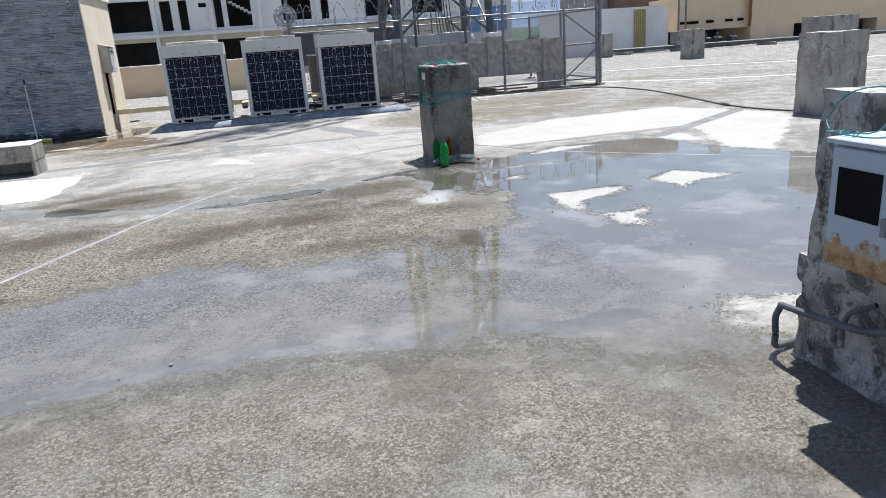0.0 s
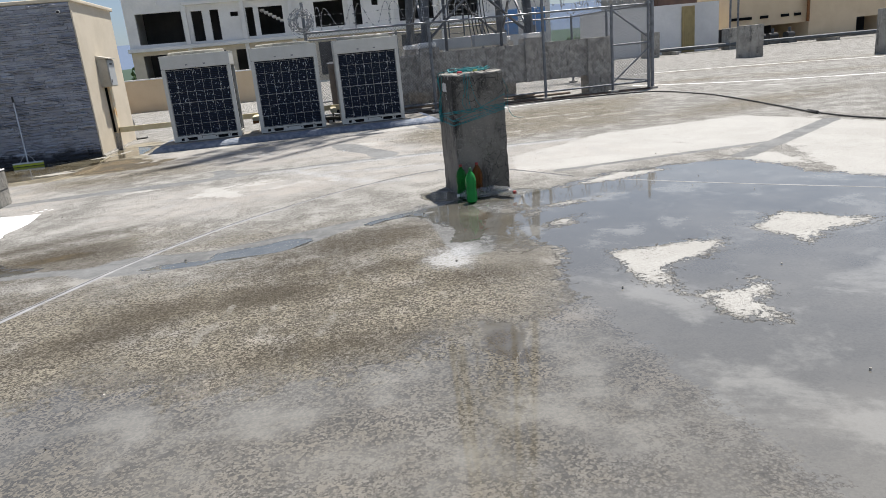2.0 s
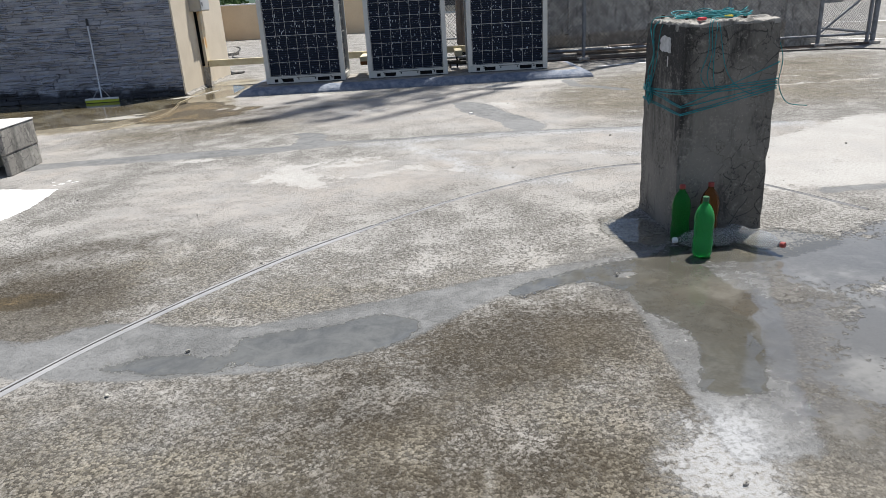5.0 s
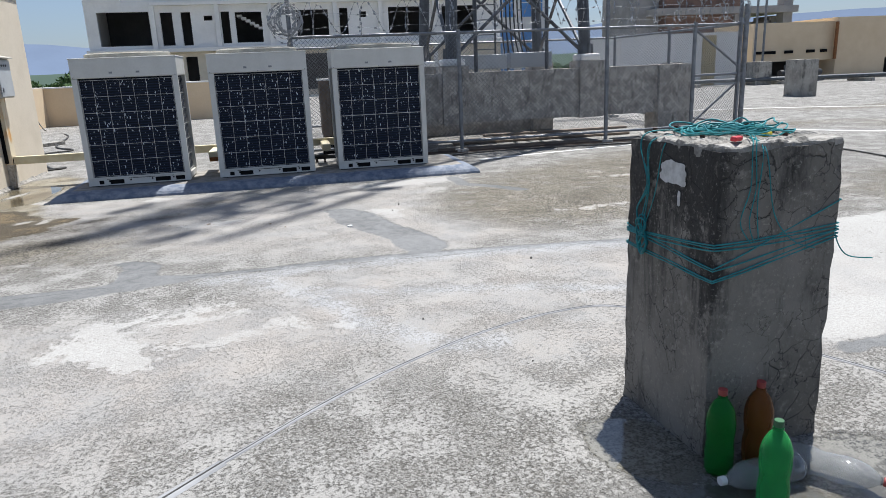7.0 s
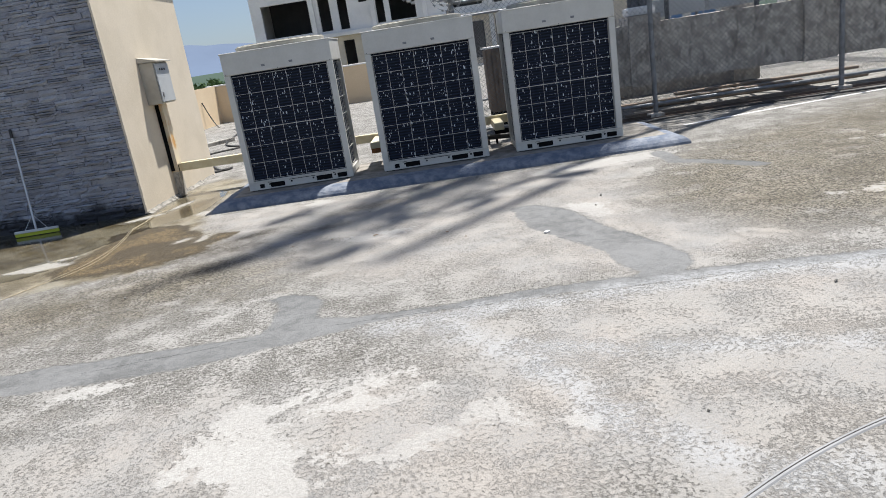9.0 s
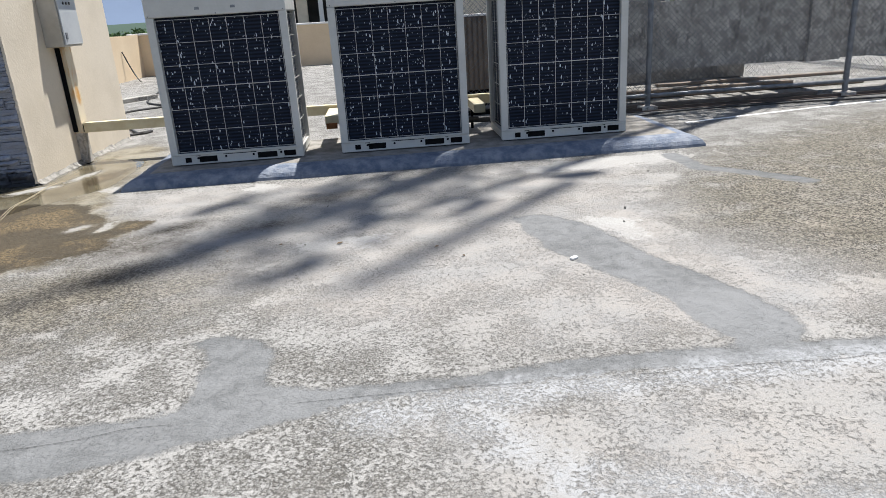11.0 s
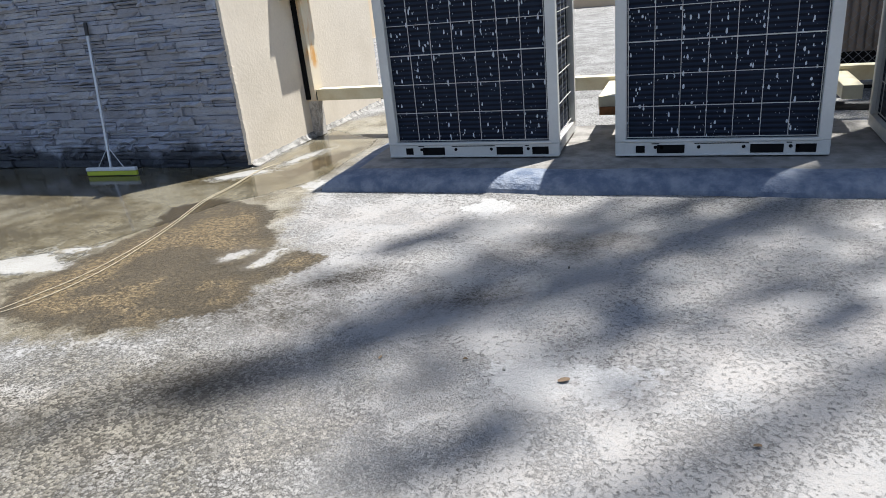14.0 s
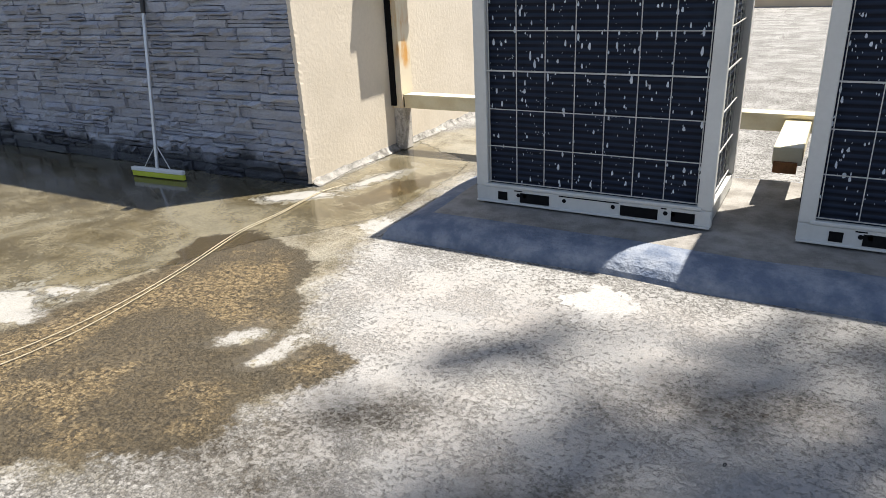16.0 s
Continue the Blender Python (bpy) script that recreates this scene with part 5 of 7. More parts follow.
# the knot at the back of the sooty face
rng = random.Random(15)
for k in range(7):
    cy, cz = 0.17 + rng.uniform(-0.03, 0.03), 0.81 + rng.uniform(-0.05, 0.04)
    ry, rz_ = rng.uniform(0.02, 0.05), rng.uniform(0.025, 0.06)
    part("knot_loop", hose(bmesh.new(), [(-0.270 - 0.007 * k * 0.5 - 0.004 * math.sin(j), cy + ry * math.cos(j * 0.52), cz + rz_ * math.sin(j * 0.52)) for j in range(13)], 0.0034, 6), MAT_ROPE, rope)
rng = random.Random(5)
for k in range(20):
    # loose coils heaped on the top
    cx, cy, r0 = rng.uniform(-0.08, 0.10), rng.uniform(-0.16, 0.16), rng.uniform(0.06, 0.13)
    loop = []
    for j in range(15):
        a = 2 * math.pi * j / 14 + k
        loop.append((max(-0.24, min(0.24, cx + r0 * 1.2 * math.cos(a) + rng.uniform(-.02, .02))), max(-0.32, min(0.32, cy + r0 * 1.6 * math.sin(a) + rng.uniform(-.02, .02))), 1.219 + 0.0016 * k * rng.uniform(0.2, 1.4)))
    part("coil", hose(bmesh.new(), spline(loop, 4), 0.0034, 5), MAT_ROPE, rope)


def hang(pts, r=0.0025):
    part("hanging_strand", hose(bmesh.new(), spline(pts, 6), r, 5), MAT_ROPE, rope)


for d in (0, 0.010):
    hang([(-0.20 + d, 0.12, 1.215), (-0.278, 0.14 + d, 1.18), (-0.272, 0.15 + d, 1.0), (-0.272, 0.18 + d * 2, 0.88), (-0.272, 0.20 + d, 0.78)])
hang([(-0.05, -0.2, 1.215), (-0.10, -0.365, 1.19), (-0.105, -0.362, 1.0), (-0.09, -0.362, 0.86)])
hang([(-0.04, -0.2, 1.215), (-0.085, -0.365, 1.18), (-0.03, -0.362, 0.95), (0.06, -0.363, 0.84), (0.16, -0.363, 0.80)])
hang([(0.2, -0.1, 1.21), (0.274, -0.2, 1.16), (0.33, -0.25, 1.0), (0.31, -0.28, 0.85), (0.36, -0.3, 0.74), (0.46, -0.34, 0.72)])
# slack bundles falling over the two near edges
rng = random.Random(23)
for k in range(3):
    u = rng.uniform(-0.03, 0.03)
    hang([(-0.12, 0.16 + u, 1.225), (-0.25, 0.19 + u, 1.222), (-0.274 - 0.002 * k, 0.20 + u, 1.16), (-0.272 - 0.002 * k, 0.17 - 0.015 * k, 1.02), (-0.271 - 0.002 * k, 0.20 + u * 2, 0.90), (-0.270 - 0.002 * k, 0.18 + u, 0.80)])
for k in range(2):
    u = rng.uniform(-0.014, 0.014)
    hang([(-0.03 + u, -0.18, 1.226), (-0.11 + u, -0.33, 1.222), (-0.13 + u, -0.364 - 0.002 * k, 1.17), (-0.12 + 1.5 * u, -0.361 - 0.002 * k, 1.05), (-0.14 + 2.5 * u, -0.360 - 0.002 * k, 0.93), (-0.11 + u, -0.360 - 0.002 * k, 0.85)])
hang([(-0.24, 0.05, 1.21), (-0.272, 0.05, 1.16), (-0.272, 0.10, 0.98), (-0.272, 0.19, 0.82)])
for c, (x, y) in (("red", (-0.16, -0.27)), ("yellow", (0.02, -0.20))):
    m = plain(c + "_tag", (0.65, 0.04, 0.05) if c == "red" else (0.7, 0.55, 0.04), (0.55, 0.04, 0.05) if c == "red" else (0.62, 0.48, 0.04), 8, 0.5, 0, 0)
    t = soften(box(bmesh.new(), (0, 0, 0.009), (0.052, 0.026, 0.018)), 0.007, 2)
    ob = part(c + "_clip", t, m)
    ob.matrix_basis = pose(PX, PY, 1.215, 0, 0, PRZ) @ pose(x, y * 0.857, 0, 0, 0, 25)
    tagged(ob, c + " plastic clip lying among the rope on the pillar", "clip")

# ---- plastic bottles at the pillar's foot ----
def clear_plastic(name, col, rough=0.08, through_=0.85):
    m, nt, b = mat_new(name, rough)
    n = tex_noise(nt, coords(nt, local=True), 14, 3, 0.5)
    plug(nt, blend(nt, n, col, tuple(x * 0.75 for x in col)), b.inputs["Base Color"])
    b.inputs["Transmission Weight"].default_value = through_
    b.inputs["IOR"].default_value = 1.16
    return m


MAT_GREENB = clear_plastic("green_bottle_plastic", (0.07, 0.50, 0.14), 0.13, 0.58)
MAT_DARKGREENB = clear_plastic("deep_green_bottle_plastic", (0.03, 0.27, 0.05), 0.12, 0.58)
MAT_AMBERB = clear_plastic("amber_liquid_plastic", (0.26, 0.10, 0.03), 0.10, 0.5)
MAT_CLEARB = clear_plastic("clear_bottle_plastic", (0.97, 0.985, 1.0), 0.06, 0.93)
CAP = {"dark": plain("dark_cap", (0.03, 0.12, 0.05), (0.03, 0.10, 0.04), 9, 0.5, 0, 0), "red": plain("red_cap", (0.30, 0.04, 0.035), (0.24, 0.035, 0.03), 9, 0.5, 0, 0), "white": plain("white_cap", (0.7, 0.7, 0.7), (0.6, 0.6, 0.6), 9, 0.5, 0, 0)}
BOTTLE = ((0.030, 0.0), (0.046, 0.004), (0.052, 0.02), (0.0525, 0.09), (0.050, 0.105), (0.0475, 0.125), (0.050, 0.15), (0.0525, 0.17), (0.0525, 0.215), (0.050, 0.235), (0.042, 0.262), (0.030, 0.285), (0.018, 0.300), (0.0145, 0.308), (0.0145, 0.318))


def bottle(m, plastic, cap, label):
    ob = thing("plastic_bottle", (0, 0, 0), 0, label, "bottle", "bottles at the pillar foot")
    ob.matrix_basis = m
    body = bmesh.new()
    lathe(body, BOTTLE, 28)
    if plastic == MAT_CLEARB:
        # an empty bottle: the wall is thin and dented
        lathe(body, [(max(r - 0.0016, 0.004), z + (0.0016 if z < 0.01 else 0.0)) for r, z in BOTTLE[:-1]], 28)
        bmesh.ops.reverse_faces(body, faces=body.faces[len(body.faces) // 2:])
        for v in body.verts:
            v.co += Vector((v.co.x, v.co.y, 0)) * 0.10 * noise.noise(v.co * 28.0)
    smooth(part("bottle_body", body, plastic, ob))
    lid = lathe(bmesh.new(), ((0.0150, 0.314), (0.0165, 0.316), (0.0165, 0.336), (0.0150, 0.338)), 18)
    part("cap", lid, CAP[cap], ob, cap + " screw cap")
    ring = lathe(bmesh.new(), ((0.0158, 0.306), (0.0175, 0.307), (0.0175, 0.310), (0.0158, 0.311)), 18)
    part("neck_ring", ring, plastic, ob)


bottle(pose(4.735, 9.235, 0.001), MAT_GREENB, "dark", "bright green plastic soda bottle standing in front")
bottle(pose(4.695, 9.485, 0.001), MAT_DARKGREENB, "red", "deep green plastic soda bottle standing by the pillar")
bottle(pose(4.865, 9.50, 0.001), MAT_AMBERB, "red", "plastic bottle with amber liquid standing by the pillar")
bottle(pose(4.95, 9.372, 0.054, 0, -90, 3), MAT_CLEARB, "white", "clear plastic bottle lying on its side")
bottle(pose(4.955, 9.445, 0.054, 0, 90, -52), MAT_CLEARB, "red", "clear plastic bottle lying beside the pillar")

# ---- rusty cabinet on the near pillar ----
def cab_mat():
    m, nt, b = mat_new("rusting_blue_grey_enamel", 0.5)
    v = coords(nt, local=True)
    n = tex_noise(nt, v, 5.5, 6, 0.6)
    edge = tex_noise(nt, v, 18, 5, 0.7)
    g = nt.nodes.new("ShaderNodeSeparateXYZ")
    nt.links.new(v, g.inputs[0])
    low = step(nt, g.outputs["Z"], 0.02, 0.26, 0.32, -0.06)
    k = step(nt, calc(nt, "ADD", calc(nt, "ADD", calc(nt, "MULTIPLY", n, 0.7), calc(nt, "MULTIPLY", edge, 0.3)), low), 0.62, 0.70)
    c = blend(nt, n, (0.34, 0.40, 0.49), (0.40, 0.45, 0.52))
    c = blend(nt, k, c, blend(nt, step(nt, edge, 0.4, 0.65), (0.36, 0.26, 0.13), (0.22, 0.11, 0.04)))
    plug(nt, c, b.inputs["Base Color"])
    relief(nt, b, k, 0.2, 0.003)
    return m


MAT_CAB = cab_mat()
cab = thing("meter_cabinet", (4.905, 2.84, 0.588), 0, "rusting blue-grey meter cabinet fixed to the concrete pillar", "cabinet")
part("case", soften(slab((-0.20, -0.165, 0), (0.0, 0.165, 0.455)), 0.006, 1), MAT_CAB, cab)
part("lid", soften(slab((-0.225, -0.18, 0.455), (0.02, 0.18, 0.475)), 0.004, 1), MAT_CAB, cab)
cd = part("door", soften(slab((-0.216, -0.150, 0.012), (-0.201, 0.152, 0.445)), 0.004, 1), MAT_CAB, cab)
part("window", slab((-0.219, -0.075, 0.20), (-0.2165, 0.115, 0.375)), MAT_SLOT, cd, "dark inspection window")
part("hasp", slab((-0.232, -0.118, 0.17), (-0.216, -0.098, 0.23)), MAT_GALV, cd, "steel hasp")
cond = thing("conduit", (0, 0, 0), 0, "grey corrugated conduit drooping round the pillar foot", "conduit")
part("upper_run", hose(bmesh.new(), spline([(4.83, 2.78, 0.58), (4.845, 2.76, 0.44), (4.85, 2.80, 0.36), (4.855, 2.95, 0.30), (4.858, 3.2, 0.265), (4.857, 3.36, 0.25), (4.868, 3.405, 0.24)], 8), 0.015, 10), MAT_PIPE, cond)
part("lower_run", hose(bmesh.new(), spline([(4.868, 3.405, 0.23), (4.85, 3.41, 0.18), (4.848, 3.40, 0.10), (4.86, 3.41, 0.04), (4.95, 3.44, 0.022), (5.2, 3.5, 0.02)], 8), 0.015, 10), MAT_PIPE, cond)
part("short_run", hose(bmesh.new(), spline([(4.868, 2.90, 0.42), (4.86, 2.96, 0.38), (4.865, 3.02, 0.34), (4.86, 3.04, 0.28), (4.87, 3.05, 0.22)], 8), 0.011, 8), MAT_PIPE, cond)
# teal rope on the near pillar
r2 = thing("teal_rope", (5.23, 3.0, 0), 0, "teal rope draped over the cabinet and its pillar", "rope")
for pts in (((-0.4, 0.1, 1.065), (-0.5, 0.0, 1.07), (-0.45, -0.12, 1.065), (-0.3, -0.1, 1.08), (-0.2, 0.0, 1.23), (0.1, 0.05, 1.22)),
            ((-0.42, 0.15, 1.065), (-0.38, 0.2, 1.11), (-0.375, 0.05, 1.22), (-0.1, -0.2, 1.22), (0.2, -0.1, 1.22)),
            ((-0.5, -0.05, 1.075), (-0.42, 0.02, 1.068), (-0.48, 0.1, 1.068), (-0.40, -0.05, 1.075), (-0.38, -0.14, 1.2), (-0.2, -0.2, 1.23))):
    part("strand", hose(bmesh.new(), spline(pts, 8), 0.0028, 5), MAT_ROPE, r2)

# ---- loose bits on the floor ----
rng = random.Random(31)
bits = bmesh.new()
for k in range(170):
    x, y = rng.uniform(-0.8, 7.5), rng.uniform(3.0, 17.0)
    s = 0.004 + 0.010 * rng.random() ** 3
    m = Matrix.Translation((x, y, s * 0.5)) @ Euler((rng.uniform(0, 3), rng.uniform(0, 3), rng.uniform(0, 3))).to_matrix().to_4x4() @ Matrix.Diagonal((s, s * rng.uniform(0.6, 1.4), s * 0.6, 1))
    bmesh.ops.create_icosphere(bits, subdivisions=1, radius=1.0, matrix=m)
tagged(part("pebbles", bits, MAT_STUB), "scattered grit and pebbles on the roof floor", "pebbles", kind="stuff")
MAT_DRYLEAF = plain("dry_leaf", (0.20, 0.13, 0.07), (0.14, 0.09, 0.05), 30, 0.8, 0, 0.2)
for x, y, rz, s in ((2.31, 14.97, 30, 0.024), (1.55, 15.0, 80, 0.012), (2.95, 14.72, 10, 0.013), (3.1, 14.5, 140, 0.012), (1.9, 15.05, 200, 0.012), (4.9, 10.6, 60, 0.02)):
    bm = bmesh.new()
    vs = []
    for k in range(10):
        a = 2 * math.pi * k / 10
        vs.append(bm.verts.new((s * math.cos(a) * (1 + 0.2 * math.sin(3 * a)), s * 0.55 * math.sin(a), 0.004 + 0.006 * abs(math.sin(a)))))
    top = bm.verts.new((0, 0, 0.003))
    for k in range(10):
        bm.faces.new((vs[k], vs[(k + 1) % 10], top))
    ob = part("dry_leaf", bm, MAT_DRYLEAF)
    ob.matrix_basis = pose(x, y, 0.002, 0, 0, rz)
    tagged(ob, "small curled dry leaf on the floor", "leaf", "dry leaves on the floor")
chip = soften(box(bmesh.new(), (0, 0, 0.008), (0.05, 0.03, 0.016)), 0.004, 1)
ob = part("mortar_chip", chip, MAT_WHITE)
ob.matrix_basis = pose(3.74, 14.28, 0, 0, 0, 35)
tagged(ob, "small white mortar chip on the floor", "debris")

# ---- chain-link fence round the tower ----
FY, FTOP = 19.80, 2.10
fence = thing("chain_link_fence", (0, 0, 0), 0, "galvanised chain-link fence with razor wire round the tower", "fence")
CORNERS = ((3.38, FY), (6.29, FY), (9.13, FY), (10.93, FY), (12.02, FY), (12.02, 22.6), (12.02, 25.4), (9.0, 25.4), (6.2, 25.4), (3.38, 25.4), (3.38, 22.6))


def chain_mesh(a, b, z0, z1, pitch=0.075, r=0.0028):
    """Straight wires crossing as diamonds between two posts."""
    a, b = Vector((*a, 0)), Vector((*b, 0))
    w = (b - a).length
    d = (b - a) / w
    h = z1 - z0
    bm = bmesh.new()
    k = -h
    while k < w:
        for s in (1, -1):
            t0, t1 = max(k, 0.0), min(k + h, w)
            if t1 - t0 > 0.02:
                p, q = (t0 - k, t1 - k) if s > 0 else (h - (t0 - k), h - (t1 - k))
                rod(bm, a + d * t0 + Vector((0, 0, z0 + p)), a + d * t1 + Vector((0, 0, z0 + q)), r, n=3, caps=False)
        k += pitch
    return bm


for i, c in enumerate(CORNERS):
    tall = 2.78 if i in (0, 2) else (2.46 if i == 4 else FTOP + 0.05)
    post = part("post", rod(bmesh.new(), (c[0], c[1], 0), (c[0], c[1], tall), 0.037 if i != 4 else 0.048, n=12), MAT_GALV, fence)
    part("base_plate", soften(slab((c[0] - 0.11, c[1] - 0.11, 0.0), (c[0] + 0.11, c[1] + 0.11, 0.06)), 0.01, 1), MAT_BEAM, post, "small concrete footing")
for a, b in zip(CORNERS, CORNERS[1:] + CORNERS[:1]):
    gate = a == (10.93, FY)
    for z in (FTOP, 0.20) + ((1.17,) if gate else ()):
        part("rail", rod(bmesh.new(), (*a, z), (*b, z), 0.026, n=10), MAT_GALV, fence)
    mesh_part = part("wire_mesh", chain_mesh(a, b, 0.2, FTOP), MAT_GALV, fence, "diamond wire mesh")
    mesh_part["kind"] = "stuff"
    if gate:
        m = ((a[0] + b[0]) / 2, (a[1] + b[1]) / 2)
        part("brace", rod(bmesh.new(), (*a, 2.02), (*b, 1.22), 0.022, n=8), MAT_GALV, fence)
        part("brace", rod(bmesh.new(), (*a, 0.24), (*b, 1.12), 0.022, n=8), MAT_GALV, fence)
part("gate_post", rod(bmesh.new(), (11.90, FY - 0.02, 0), (11.90, FY - 0.02, 2.22), 0.03, n=10), MAT_GALV, fence)
part("tall_mast", rod(bmesh.new(), (11.98, FY + 0.12, 0), (11.98, FY + 0.12, 2.9), 0.035, n=10), MAT_GALV, fence)

MAT_RAZOR = plain("razor_wire_steel", (0.36, 0.37, 0.39), (0.25, 0.26, 0.275), 12, 0.5, 0.4, 0)


def razor(pts, r=0.0042):
    bm = hose(bmesh.new(), pts, r, 4)
    for k in range(0, len(pts) - 1, 2):
        p = Vector(pts[k])
        q = Vector(pts[k + 1])
        d = (q - p).normalized() * 0.03
        s = d.cross(Vector((0.3, 1, 0.5))).normalized() * 0.014
        vs = [bm.verts.new(v) for v in (p - d + s, p - d * 0.3, p - d - s, p + d - s, p + d * 0.3, p + d + s)]
        bm.faces.new(vs)
    return bm


def helix(a, b, turns, r, seed):
    a, b = Vector(a), Vector(b)
    d = (b - a).normalized()
    side = Vector((-d.y, d.x, 0))
    out = []
    n = int(turns * 18)
    for k in range(n + 1):
        t = k / n
        w = 2 * math.pi * turns * t
        rr = r * (0.85 + 0.3 * noise.noise(Vector((t * turns * 0.9, seed, 0))))
        out.append(a + (b - a) * t + side * rr * math.cos(w) * 0.8 + Vector((0, 0, rr * math.sin(w))) + d * 0.12 * math.sin(w * 0.5 + seed))
    return out


wire = thing("razor_wire", (0, 0, 0), 0, "coils of bright razor wire along the fence top", "razor wire")
part("coil", razor(helix((3.5, FY, 2.36), (9.1, FY, 2.46), 14, 0.31, 1)), MAT_RAZOR, wire)
part("coil", razor(helix((9.1, FY, 2.42), (12.0, FY, 2.40), 12, 0.27, 2)), MAT_RAZOR, wire)
part("coil", razor(helix((12.02, FY, 2.34), (12.02, 25.4, 2.34), 12, 0.22, 3)), MAT_RAZOR, wire)
rng = random.Random(9)
for k in range(16):
    c = Vector((3.32 + rng.uniform(-0.07, 0.07), FY - 0.1 + rng.uniform(-0.12, 0.12), 2.36 + rng.uniform(-0.07, 0.07)))
    rx, rz_, tilt = rng.uniform(0.10, 0.27), rng.uniform(0.16, 0.33), rng.uniform(-0.6, 0.6)
    part("bundle_loop", razor([c + Vector((rx * math.cos(2 * math.pi * j / 26), tilt * rx * math.cos(2 * math.pi * j / 26), rz_ * math.sin(2 * math.pi * j / 26))) for j in range(27)]), MAT_RAZOR, wire)
for z, s in ((2.24, 4), (2.46, 5)):
    part("strand", razor([Vector((3.4 + 8.6 * k / 60, FY, z + 0.02 * math.sin(k * 0.7 + s))) for k in range(61)], 0.0015), MAT_RAZOR, wire)

# ---- tower foundation: columns joined by a raised beam ----
base = thing("tower_foundation", (0, 0, 0), 0, "rough plastered concrete ring beam on columns under the tower", "foundation", kind="structure")
BY = 20.25


def rough_slab(lo, hi, seed):
    bm = slab(lo, hi)
    bmesh.ops.subdivide_edges(bm, edges=list(bm.edges), cuts=5, use_grid_fill=True)
    for v in bm.verts:
        v.co += noise.noise_vector(v.co * 1.3 + Vector((seed, 0, 0))) * 0.015
    return bm


part("front_beam", rough_slab((4.6, BY + 0.03, 0.48), (11.1, BY + 0.38, 1.40), 1), MAT_BEAM, base)
part("back_beam", rough_slab((4.6, 23.1, 0.0), (9.3, 23.45, 1.38), 2), MAT_BEAM, base)
part("side_beam", rough_slab((5.95, BY + 0.38, 0.48), (6.3, 23.1, 1.38), 3), MAT_BEAM, base)
part("side_beam", rough_slab((8.95, BY + 0.38, 0.48), (9.3, 23.1, 1.38), 3), MAT_BEAM, base)
LEGS = ((6.32, 20.55), (9.03, 20.55), (6.32, 23.25), (9.03, 23.25))
for i, (x, y) in enumerate(LEGS):
    col = part("column", rough_slab((x - 0.25, y - 0.34, 0.46 if i < 2 else 0.02), (x + 0.25, y + 0.2, 1.53), 5 + i), MAT_BEAM, base)
    part("grout_cap", soften(slab((x - 0.21, y - 0.26, 1.525), (x + 0.21, y + 0.18, 1.66)), 0.05, 2), MAT_WHITE, col, "whitish grout cap")
part("end_column", rough_slab((10.45, BY - 0.05, 0.0), (11.14, BY + 0.5, 1.395), 11), MAT_BEAM, base)
part("end_column", rough_slab((4.5, BY + 0.05, 0.47), (4.95, BY + 0.45, 1.2), 13), MAT_BEAM, base)
# planks and bars lying under the beam
for i, (x0, x1, y, w) in enumerate(((5.9, 8.9, 20.05, 0.10), (6.4, 10.2, 20.9, 0.14), (5.2, 9.4, 21.5, 0.12), (7.4, 10.8, 22.2, 0.16))):
    ob = part("plank", soften(slab((x0, y, 0.005), (x1, y + w, 0.05)), 0.004, 1), MAT_TIMBER)
    tagged(ob, "weathered plank lying under the tower beam", "plank", "planks under the tower")

# ---- lattice tower ----
tower = thing("lattice_tower", (7.675, 21.9, 1.55), 0, "tall grey steel lattice telecom tower with antennas", "tower")
TH = 23.4


def leg_at(i, z):
    s = 1.355 * (1 - 0.80 * min(1.0, z / TH))
    return Vector(((-1, 1, -1, 1)[i] * s, (-1, -1, 1, 1)[i] * s, z))


for i in range(4):
    leg = part("leg", rod(bmesh.new(), leg_at(i, 0.05), leg_at(i, TH), 0.115, 0.03, 12), MAT_TOWER, tower)
    for z in (0.07, 3.0, 6.0, 9.0, 12.0, 15.0, 18.0, 21.0):
        p = leg_at(i, z)
        part("flange", rod(bmesh.new(), p - Vector((0, 0, 0.02)), p + Vector((0, 0, 0.02)), 0.20 - 0.006 * z, n=14), MAT_TOWER, leg)
        if z < 0.1:
            for k in range(4):
                part("stiffener", box(bmesh.new(), p + Vector((0.11 * math.cos(k * 1.571), 0.11 * math.sin(k * 1.571), 0.12)), (0.10, 0.014, 0.22), 90 * k), MAT_TOWER, leg)
levels = [0.1 + 2.32 * k for k in range(11)]
for a, b in ((0, 1), (2, 3), (0, 2), (1, 3)):
    for z0, z1 in zip(levels, levels[1:]):
        for p, q in ((leg_at(a, z0), leg_at(b, z1)), (leg_at(b, z0), leg_at(a, z1))):
            part("diagonal", rod(bmesh.new(), p, q, 0.036 - 0.0009 * z0, n=6), MAT_TOWER, tower)
        part("girt", rod(bmesh.new(), leg_at(a, z1), leg_at(b, z1), 0.03 - 0.0007 * z0, n=6), MAT_TOWER, tower)
